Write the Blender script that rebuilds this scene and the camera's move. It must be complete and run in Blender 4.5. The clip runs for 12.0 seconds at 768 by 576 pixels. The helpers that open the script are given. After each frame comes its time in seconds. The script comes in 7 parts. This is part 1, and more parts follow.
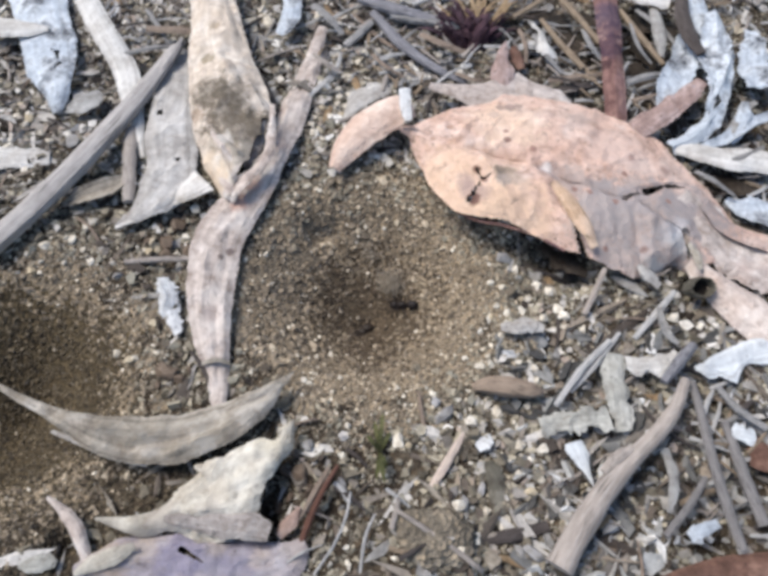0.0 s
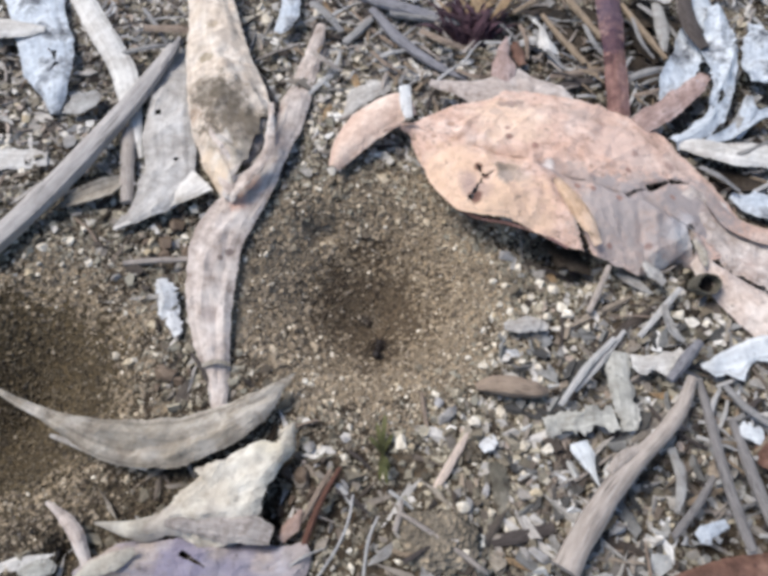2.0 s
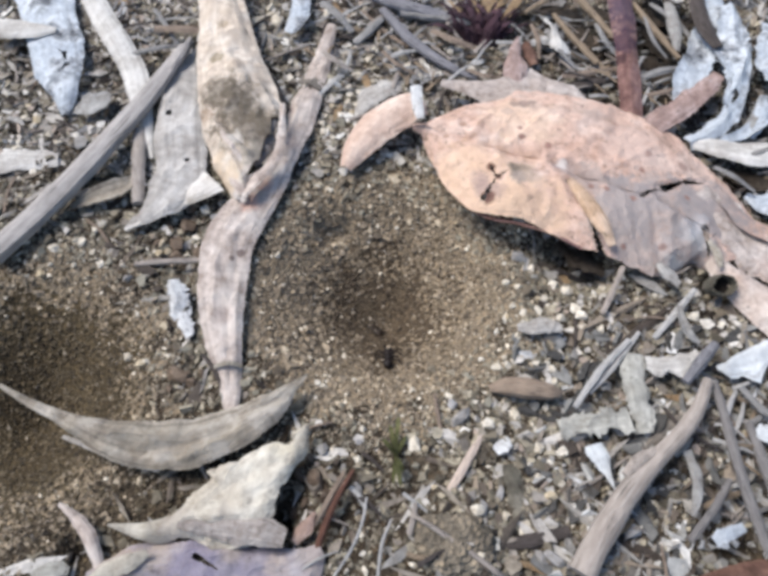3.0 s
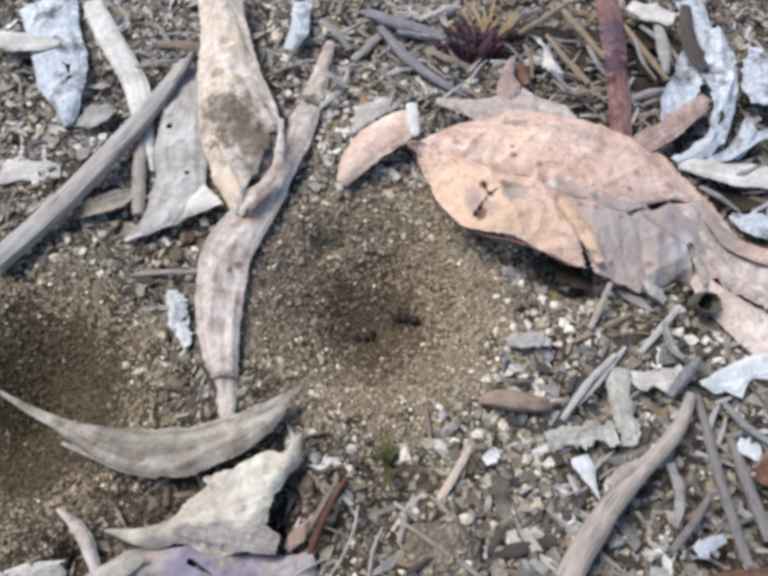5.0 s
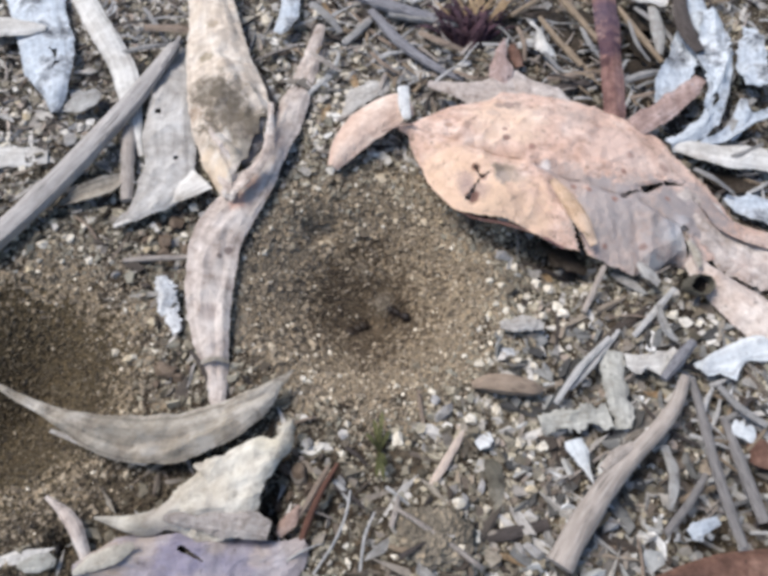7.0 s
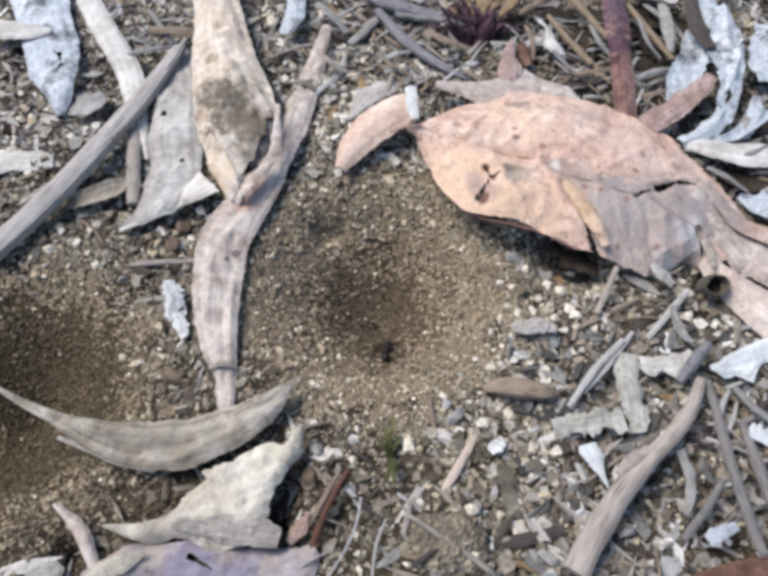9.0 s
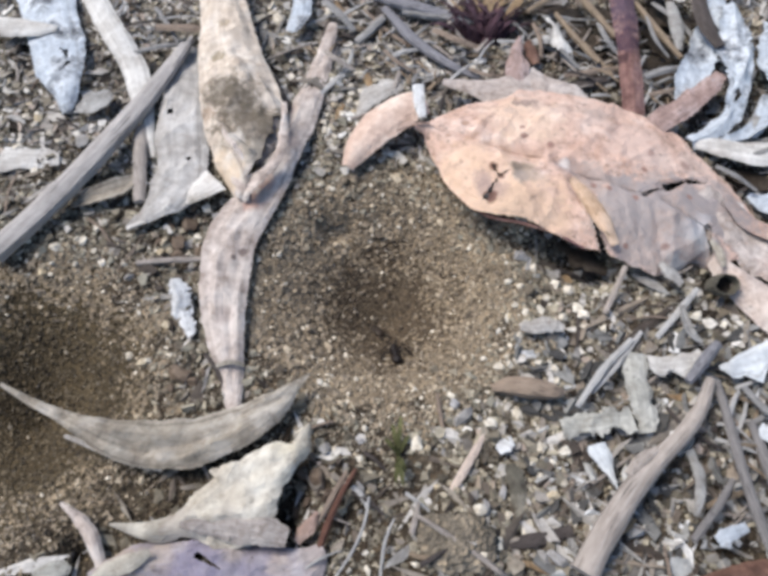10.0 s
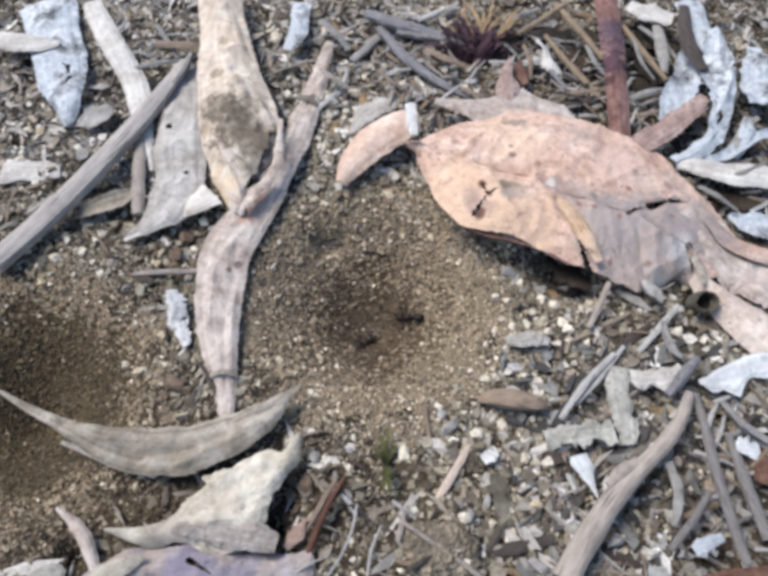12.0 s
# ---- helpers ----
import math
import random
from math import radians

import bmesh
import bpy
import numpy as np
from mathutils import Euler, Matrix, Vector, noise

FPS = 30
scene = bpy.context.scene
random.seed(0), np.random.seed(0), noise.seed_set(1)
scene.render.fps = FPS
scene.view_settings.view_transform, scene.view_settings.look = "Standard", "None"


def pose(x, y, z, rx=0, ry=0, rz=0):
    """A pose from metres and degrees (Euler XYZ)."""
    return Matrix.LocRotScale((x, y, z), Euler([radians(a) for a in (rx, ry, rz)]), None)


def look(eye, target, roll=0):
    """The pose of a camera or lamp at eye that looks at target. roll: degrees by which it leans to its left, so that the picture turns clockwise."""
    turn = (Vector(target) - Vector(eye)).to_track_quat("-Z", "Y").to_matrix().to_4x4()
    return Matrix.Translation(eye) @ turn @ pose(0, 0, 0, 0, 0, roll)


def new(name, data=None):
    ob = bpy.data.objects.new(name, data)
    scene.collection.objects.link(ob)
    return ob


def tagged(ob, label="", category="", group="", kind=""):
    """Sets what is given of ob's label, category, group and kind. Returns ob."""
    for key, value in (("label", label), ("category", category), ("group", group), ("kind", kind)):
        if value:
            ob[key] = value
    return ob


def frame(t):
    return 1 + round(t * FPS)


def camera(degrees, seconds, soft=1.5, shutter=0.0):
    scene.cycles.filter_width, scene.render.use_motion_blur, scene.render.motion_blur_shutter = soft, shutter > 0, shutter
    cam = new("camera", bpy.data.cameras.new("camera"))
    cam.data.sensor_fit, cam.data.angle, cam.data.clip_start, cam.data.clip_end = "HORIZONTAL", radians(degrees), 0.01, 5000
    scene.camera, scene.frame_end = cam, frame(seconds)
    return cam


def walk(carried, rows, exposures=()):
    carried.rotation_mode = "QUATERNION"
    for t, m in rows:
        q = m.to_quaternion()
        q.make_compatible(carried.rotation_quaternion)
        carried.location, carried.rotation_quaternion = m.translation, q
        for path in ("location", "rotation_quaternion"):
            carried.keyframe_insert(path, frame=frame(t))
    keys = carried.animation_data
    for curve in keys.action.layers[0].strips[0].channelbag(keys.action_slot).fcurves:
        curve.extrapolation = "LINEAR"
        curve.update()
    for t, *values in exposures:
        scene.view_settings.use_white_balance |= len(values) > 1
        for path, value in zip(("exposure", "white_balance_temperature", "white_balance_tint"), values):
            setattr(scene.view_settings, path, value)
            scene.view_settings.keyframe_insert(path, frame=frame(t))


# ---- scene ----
cam = camera(60.0, 12.0, soft=4.0)
PATH = [
    (0.0, pose(0.00000, -0.06250, 0.10800, 30.000, 0.000, 0.000)),
    (0.5, pose(-0.00010, -0.06267, 0.10763, 29.980, -0.027, -0.213)),
    (1.0, pose(0.00014, -0.06260, 0.10723, 29.943, 0.084, -0.364)),
    (1.5, pose(0.00029, -0.06213, 0.10695, 29.897, 0.212, -0.322)),
    (2.0, pose(0.00011, -0.06180, 0.10676, 29.952, 0.386, -0.317)),
    (2.5, pose(-0.00075, -0.06163, 0.10649, 30.072, 0.587, -0.294)),
    (3.0, pose(-0.00131, -0.06139, 0.10631, 29.987, 0.713, -0.111)),
    (3.4, pose(-0.00186, -0.06136, 0.10611, 29.955, 0.618, -0.100)),
    (3.9, pose(-0.00231, -0.06127, 0.10582, 29.807, 0.451, -0.076)),
    (4.4, pose(-0.00224, -0.06116, 0.10495, 29.705, 0.393, -0.179)),
    (4.9, pose(-0.00189, -0.06088, 0.10394, 29.209, 0.254, -0.303)),
    (5.0, pose(-0.00104, -0.06212, 0.10941, 30.678, 0.005, 0.276)),
    (5.5, pose(-0.00074, -0.06234, 0.10910, 30.785, 0.075, 0.254)),
    (6.0, pose(-0.00063, -0.06211, 0.10885, 30.403, -0.040, 0.178)),
    (6.5, pose(-0.00024, -0.06241, 0.10821, 30.068, -0.085, 0.107)),
    (6.6, pose(0.00000, -0.06250, 0.10800, 30.000, 0.000, 0.000)),
    (7.1, pose(-0.00010, -0.06267, 0.10763, 29.980, -0.027, -0.213)),
    (7.6, pose(0.00014, -0.06260, 0.10723, 29.943, 0.084, -0.364)),
    (8.1, pose(0.00029, -0.06213, 0.10695, 29.897, 0.212, -0.322)),
    (8.6, pose(0.00011, -0.06180, 0.10676, 29.952, 0.386, -0.317)),
    (9.0, pose(-0.00079, -0.06156, 0.10652, 30.036, 0.571, -0.293)),
    (9.5, pose(-0.00100, -0.06152, 0.10641, 30.057, 0.688, -0.165)),
    (10.0, pose(-0.00186, -0.06136, 0.10611, 29.955, 0.618, -0.100)),
    (10.5, pose(-0.00231, -0.06127, 0.10582, 29.807, 0.451, -0.076)),
    (11.0, pose(-0.00224, -0.06116, 0.10495, 29.705, 0.393, -0.179)),
    (11.5, pose(-0.00189, -0.06088, 0.10394, 29.209, 0.254, -0.303)),
    (11.6, pose(-0.00104, -0.06212, 0.10941, 30.678, 0.005, 0.276)),
    (12.0, pose(-0.00075, -0.06255, 0.10941, 30.800, 0.059, 0.268)),
]
walk(cam, PATH)

# ---- light: open shade, wide soft sun high behind the far left ----
SUN_EL, SUN_AZ = 57.0, -64.0
world = bpy.data.worlds.new("sky")
scene.world = world
world.use_nodes = True
wn = world.node_tree.nodes
sky = wn.new("ShaderNodeTexSky")
sky.sky_type, sky.sun_disc = "NISHITA", False
sky.sun_elevation, sky.sun_rotation = radians(SUN_EL), radians(SUN_AZ)
world.node_tree.links.new(sky.outputs[0], wn["Background"].inputs[0])
wn["Background"].inputs[1].default_value = 0.15
sun = new("sun", bpy.data.lights.new("sun", "SUN"))
sun.data.energy, sun.data.angle, sun.data.color = 3.95, radians(30), (1.0, 0.94, 0.86)
a, e = radians(SUN_AZ), radians(SUN_EL)
sun.matrix_world = look((math.sin(a) * math.cos(e), math.cos(a) * math.cos(e), math.sin(e)), (0, 0, 0))
scene.view_settings.exposure = 0.12

MM = 0.001
PITS = [(-3.1, 0.7, 23.7, 17.7), (-66.9, -19.4, 23.5, 17.0)]  # centre x, y, rim radius, depth, in millimetres


# ---- materials ----
class Mat:
    """A node material with one Principled shader and short ways to feed it."""

    def __init__(self, name, rough=0.8, spec=0.3):
        self.m = bpy.data.materials.new(name)
        self.m.use_nodes = True
        self.t = self.m.node_tree
        self.b = self.t.nodes["Principled BSDF"]
        self.b.inputs["Roughness"].default_value = rough
        self.b.inputs["Specular IOR Level"].default_value = spec

    def node(self, kind, **ins):
        n = self.t.nodes.new(kind)
        for k, v in ins.items():
            self.feed(n.inputs[k.replace("_", " ")], v)
        return n

    def feed(self, socket, v):
        if isinstance(v, bpy.types.NodeSocket):
            self.t.links.new(v, socket)
        else:
            socket.default_value = v

    def coords(self, which="Object", stretch=(1, 1, 1)):
        tc = self.node("ShaderNodeTexCoord")
        mp = self.node("ShaderNodeMapping", Vector=tc.outputs[which], Scale=stretch)
        return mp.outputs[0]

    def noise(self, vec, scale, detail=4.0, rough=0.6):
        return self.node("ShaderNodeTexNoise", Vector=vec, Scale=scale, Detail=detail, Roughness=rough).outputs[0]

    def ramp(self, fac, stops):
        n = self.node("ShaderNodeValToRGB", Fac=fac)
        el = n.color_ramp.elements
        while len(el) < len(stops):
            el.new(0.5)
        for k, (p, c) in zip(el, stops):
            k.position = p
            k.color = (*c, 1) if len(c) == 3 else c
        return n.outputs[0]

    def mix(self, fac, c1, c2, blend="MIX"):
        n = self.node("ShaderNodeMix")
        n.data_type, n.blend_type = "RGBA", blend
        self.feed(n.inputs[0], fac)
        for i, c in ((6, c1), (7, c2)):
            self.feed(n.inputs[i], (*c, 1) if isinstance(c, tuple) and len(c) == 3 else c)
        return n.outputs[2]

    def math(self, op, p, q=0.0):
        n = self.node("ShaderNodeMath")
        n.operation = op
        self.feed(n.inputs[0], p)
        self.feed(n.inputs[1], q)
        return n.outputs[0]

    def bump(self, height, distance, strength=1.0):
        n = self.node("ShaderNodeBump", Height=height, Distance=distance, Strength=strength)
        self.feed(self.b.inputs["Normal"], n.outputs[0])

    def colour(self, c):
        self.feed(self.b.inputs["Base Color"], c)
        return self.m


def grey(v):
    return (v, v, v)


def leaf_mat(name, base, light, dark, weather=None, weather_amount=0.5, veins=0.5, spots=0.35, marks=(), rough=0.6, fibre=0.0, mottle=0.5, weather_size=55):
    """Dry leaf: blotches, fibres along its length, midrib and side veins, specks, and stains ((x, y) in mm, radius, colour, strength)."""
    w = Mat(name, rough, 0.35)
    ob = w.coords("Object")
    uv = w.coords("UV")
    along = w.coords("UV", (2.2, 0.12, 1))
    blot = w.noise(ob, 130, 8, 0.72)
    c = w.ramp(blot, [(0.34, dark), (0.5, base), (0.64, light)])
    c = w.mix(mottle, c, w.ramp(w.noise(ob, 520, 6, 0.75), [(0.33, (0.5, 0.44, 0.4)), (0.5, grey(0.92)), (0.7, grey(1.12))]), "MULTIPLY")
    if weather:
        c = w.mix(w.ramp(w.noise(ob, weather_size, 6, 0.7), [(0.62 - weather_amount * 0.3, grey(0)), (0.78 - weather_amount * 0.3, grey(1))]), c, weather)
    fib = w.noise(along, 3.4, 7, 0.72)
    c = w.mix(0.4 + fibre, c, w.ramp(fib, [(0.34, (0.3, 0.27, 0.25)), (0.45, grey(0.8)), (0.56, grey(1.0)), (0.68, grey(1.25))]), "MULTIPLY")
    # side veins run aslant from the midrib
    sep = w.node("ShaderNodeSeparateXYZ", Vector=uv)
    off = w.math("ABSOLUTE", w.math("SUBTRACT", sep.outputs[0], 0.5))
    slant = w.math("SUBTRACT", w.math("MULTIPLY", sep.outputs[1], 46.0), w.math("MULTIPLY", off, 22.0))
    warped = w.math("ADD", slant, w.math("MULTIPLY", w.noise(ob, 160, 3), 3.0))
    vein = w.math("POWER", w.math("ABSOLUTE", w.math("SINE", warped)), 14.0)
    rib = w.math("LESS_THAN", off, 0.018)
    lines = w.math("MAXIMUM", w.math("MULTIPLY", vein, 0.6), w.math("MULTIPLY", rib, 0.5))
    c = w.mix(w.math("MULTIPLY", lines, 0.45 * veins), c, tuple(x * 0.7 for x in dark))
    speck = w.ramp(w.noise(ob, 620, 4, 0.75), [(0.66 - spots * 0.1, grey(0)), (0.74 - spots * 0.1, grey(1))])
    c = w.mix(w.math("MULTIPLY", speck, 0.75), c, tuple(x * 0.3 for x in dark))
    for (x, y), r, mc, *thin in marks:
        plan = w.node("ShaderNodeMapping", Vector=w.node("ShaderNodeNewGeometry").outputs["Position"], Scale=(1, 1, 0))
        dist = w.node("ShaderNodeVectorMath")
        dist.operation = "DISTANCE"
        w.feed(dist.inputs[0], plan.outputs[0])
        dist.inputs[1].default_value = (x * MM, y * MM, 0)
        edge = w.math("ADD", dist.outputs["Value"], w.math("MULTIPLY", w.math("SUBTRACT", w.noise(ob, 330, 9, 0.8), 0.5), r * MM * 2.8))
        grain = w.ramp(w.noise(ob, 620, 6, 0.8), [(0.42, grey(1)), (0.62, grey(0.6))]) if r > 1.5 else 1.0
        c = w.mix(w.math("MULTIPLY", w.ramp(w.math("DIVIDE", edge, r * MM), [(0.5 if thin else 0.6, grey(thin[0] if thin else 0.92)), (1.3 if thin else 1.12, grey(0))]), grain), c, mc)
    height = w.math("ADD", w.math("MULTIPLY", lines, 0.6 * veins), w.math("ADD", w.math("MULTIPLY", fib, 0.7), w.noise(ob, 700, 5, 0.7)))
    w.bump(height, 0.0009, 0.8)
    w.feed(w.b.inputs["Roughness"], w.ramp(blot, [(0.3, grey(rough + 0.15)), (0.7, grey(rough - 0.1))]))
    return w.colour(c)


def wood_mat(name, dark, base, light, rough=0.8):
    w = Mat(name, rough, 0.25)
    ob = w.coords("Object")
    along = w.coords("UV", (4, 0.3, 1))
    fib = w.noise(along, 5.0, 9, 0.78)
    c = w.ramp(fib, [(0.28, dark), (0.5, base), (0.74, light)])
    c = w.mix(0.6, c, w.ramp(w.noise(ob, 140, 5, 0.7), [(0.3, grey(0.45)), (0.65, grey(1.0))]), "MULTIPLY")
    crack = w.ramp(w.noise(w.coords("UV", (5, 0.25, 1)), 6.0, 3), [(0.33, grey(1)), (0.38, grey(0))])
    c = w.mix(w.math("MULTIPLY", crack, 0.7), c, tuple(x * 0.3 for x in dark))
    w.bump(w.math("SUBTRACT", fib, w.math("MULTIPLY", crack, 0.6)), 0.0006, 0.7)
    return w.colour(c)


def grain_mat(name, stops, rough=0.75, fine=900):
    """Loose grains: each takes its own colour."""
    w = Mat(name, rough, 0.4)
    geo = w.node("ShaderNodeNewGeometry")
    c = w.ramp(geo.outputs["Random Per Island"], stops)
    w.t.nodes[-1].color_ramp.interpolation = "CONSTANT"
    c = w.mix(0.6, c, w.ramp(w.noise(w.coords("Object"), fine, 3), [(0.32, grey(0.4)), (0.66, grey(1.05))]), "MULTIPLY")
    w.bump(w.noise(w.coords("Object"), fine * 1.6, 4, 0.7), 0.0003, 0.6)
    return w.colour(c)


def stone_mat(name, c1, c2, rough=0.7):
    w = Mat(name, rough, 0.4)
    ob = w.coords("Object")
    rnd = w.node("ShaderNodeObjectInfo").outputs["Random"]
    c = w.mix(rnd, c1, c2)
    c = w.mix(0.75, c, w.ramp(w.noise(ob, 1400, 5, 0.7), [(0.32, (0.42, 0.36, 0.3)), (0.6, grey(1.0))]), "MULTIPLY")
    w.bump(w.noise(ob, 2600, 4, 0.7), 0.00025, 0.8)
    return w.colour(c)


def ground_mat(name, dark, base, light, fine):
    w = Mat(name, 0.95, 0.15)
    ob = w.coords("Object")
    c = w.ramp(w.noise(ob, 60, 6, 0.7), [(0.3, dark), (0.52, base), (0.75, light)])
    grit = w.node("ShaderNodeTexVoronoi", Vector=ob, Scale=fine)
    c = w.mix(0.7, c, w.ramp(grit.outputs["Color"], [(0.1, grey(0.35)), (0.6, grey(0.9)), (0.95, (1.7, 1.6, 1.45))]), "MULTIPLY")
    w.bump(w.math("ADD", grit.outputs["Distance"], w.noise(ob, fine * 0.6, 4)), 0.0006, 0.9)
    return w.colour(c)


SOIL = ground_mat("soil", (0.032, 0.024, 0.018), (0.07, 0.055, 0.04), (0.13, 0.107, 0.08), 1300)
SAND = ground_mat("pit_sand", (0.212, 0.168, 0.12), (0.307, 0.248, 0.177), (0.389, 0.316, 0.227), 2300)
# the same sand, darkened: the shade deep in the pit is in its colour
SHADED_FINE_SAND = ground_mat("shaded_fine_pit_sand", (0.088, 0.066, 0.045), (0.13, 0.1, 0.07), (0.177, 0.139, 0.098), 2600)
# olive-brown soil, its colour darkened for shade in the small pit
OLIVE_SHADED = ground_mat("olive_shaded_soil", (0.055, 0.041, 0.025), (0.096, 0.074, 0.045), (0.15, 0.118, 0.073), 2000)
SAND_GRAINS = grain_mat("sand_grains", [(0, (0.123, 0.097, 0.07)), (0.17, (0.279, 0.224, 0.161)), (0.46, (0.381, 0.31, 0.225)), (0.72, (0.219, 0.18, 0.135)), (0.85, (0.59, 0.495, 0.366)), (0.955, (0.857, 0.77, 0.63))])
GRIT = grain_mat("grit", [(0, (0.134, 0.11, 0.082)), (0.15, (0.206, 0.177, 0.132)), (0.36, (0.309, 0.268, 0.201)), (0.58, (0.268, 0.25, 0.2)), (0.76, (0.443, 0.395, 0.302)), (0.93, (0.68, 0.63, 0.535))])
CRUMB = grain_mat("litter_crumbs", [(0, (0.055, 0.042, 0.034)), (0.22, (0.13, 0.104, 0.083)), (0.4, (0.235, 0.205, 0.175)), (0.6, (0.34, 0.32, 0.295)), (0.74, (0.28, 0.232, 0.185)), (0.87, (0.54, 0.515, 0.485))])
EARTH = grain_mat("soil_crumbs", [(0, (0.087, 0.075, 0.056)), (0.25, (0.163, 0.142, 0.107)), (0.55, (0.265, 0.235, 0.181)), (0.85, (0.408, 0.37, 0.288))], 0.95)
FLAKES = grain_mat("pale_flakes", [(0, (0.17, 0.15, 0.13)), (0.22, (0.33, 0.30, 0.27)), (0.45, (0.47, 0.44, 0.40)), (0.66, (0.40, 0.33, 0.28)), (0.78, (0.64, 0.605, 0.55)), (0.92, (0.80, 0.78, 0.74))])
GREYFLAKES = grain_mat("grey_flakes", [(0, (0.06, 0.058, 0.056)), (0.3, (0.17, 0.168, 0.162)), (0.55, (0.29, 0.288, 0.28)), (0.76, (0.46, 0.46, 0.45)), (0.92, (0.70, 0.70, 0.70))])
DUST = grain_mat("sand_dust", [(0, (0.34, 0.285, 0.22)), (0.3, (0.44, 0.375, 0.29)), (0.7, (0.54, 0.465, 0.37))])
SHADED_FINE_GRAINS = grain_mat("fine_sand_grains", [(0, (0.047, 0.034, 0.023)), (0.28, (0.109, 0.081, 0.056)), (0.6, (0.166, 0.127, 0.087)), (0.88, (0.322, 0.262, 0.189)), (0.975, (0.572, 0.49, 0.381))])
OLIVE_SHADED_GRAINS = grain_mat("olive_grains", [(0, (0.045, 0.033, 0.02)), (0.25, (0.10, 0.077, 0.047)), (0.55, (0.15, 0.117, 0.073)), (0.85, (0.225, 0.18, 0.12)), (0.97, (0.36, 0.31, 0.24))])
STONES = {
    "cream": stone_mat("cream_stone", (0.62, 0.565, 0.46), (0.76, 0.72, 0.635)),
    "ochre": stone_mat("ochre_stone", (0.50, 0.415, 0.28), (0.63, 0.55, 0.41)),
    "grey": stone_mat("grey_stone", (0.28, 0.27, 0.26), (0.42, 0.42, 0.43)),
    "brown": stone_mat("brown_stone", (0.105, 0.075, 0.054), (0.20, 0.15, 0.11)),
}
BROAD_STAINS = [((13.42, 15.67), 13.0, (0.745, 0.525, 0.37), 0.8), ((23.23, 10.74), 10.0, (0.745, 0.525, 0.37), 0.8), ((24.24, 32.11), 9.0, (0.76, 0.575, 0.43), 0.6), ((48.03, 8.83), 14.5, (0.325, 0.288, 0.278)), ((58.51, 12.94), 9.5, (0.315, 0.28, 0.278)), ((50.88, 1.49), 3.4, (0.52, 0.505, 0.49)), ((41.52, 12.61), 7.5, (0.375, 0.33, 0.32)), ((55.67, 6.88), 3.0, (0.42, 0.41, 0.41)), ((30.56, 20.64), 2.4, (0.40, 0.31, 0.29)), ((35.62, 18.23), 4.2, (0.44, 0.35, 0.31)), ((46.12, 27.46), 7.0, (0.60, 0.45, 0.39))]
SPOTS = [((15.21, 17.42), 2.2, (0.4, 0.285, 0.25), 0.85), ((15.91, 15.44), 2, (0.4, 0.285, 0.25), 0.85), ((18.07, 14.88), 2.2, (0.4, 0.285, 0.25), 0.85), ((16.9, 13.73), 1.3, (0.2, 0.1, 0.075)), ((17.49, 19.56), 1.2, (0.24, 0.12, 0.08)), ((18.72, 17.43), 1, (0.2, 0.1, 0.07)), ((16.19, 14.07), 1, (0.14, 0.07, 0.055)), ((21.98, 19.81), 1.3, (0.19, 0.15, 0.115)), ((22.51, 17.45), 2, (0.4, 0.325, 0.285), 0.9), ((25.15, 17.93), 1.6, (0.56, 0.43, 0.35), 0.8), ((23.93, 37.48), 1.1, (0.36, 0.26, 0.22)), ((25.76, 37.77), 1.4, (0.33, 0.24, 0.21)), ((27.73, 38.46), 1, (0.38, 0.28, 0.24)), ((22.31, 34.77), 1.4, (0.5, 0.38, 0.32), 0.7), ((18.71, 30.13), 1.5, (0.58, 0.43, 0.35), 0.7)]
RIB_STAINS = [((32.24, 20.2), 2.6, (0.36, 0.29, 0.27), 0.6), ((36.66, 18.3), 2.6, (0.36, 0.29, 0.27), 0.6), ((41.48, 17.46), 3, (0.36, 0.31, 0.3), 0.6), ((46.6, 15.55), 3.2, (0.35, 0.31, 0.31), 0.6), ((30.92, 20.91), 1.5, (0.82, 0.76, 0.72), 0.7), ((25.25, 22.61), 1.6, (0.5, 0.33, 0.25), 0.5), ((19.77, 24.93), 1.4, (0.5, 0.33, 0.25), 0.5), ((14.2, 27.55), 1.2, (0.52, 0.34, 0.26), 0.5), ((23.07, 18.56), 2.7, (0.21, 0.175, 0.135), 0.85), ((56.12, 10.72), 2, (0.52, 0.51, 0.53), 0.6), ((52.13, 8.12), 2.6, (0.46, 0.445, 0.45), 0.5), ((48.7, 5.59), 2.4, (0.45, 0.4, 0.39), 0.5)]
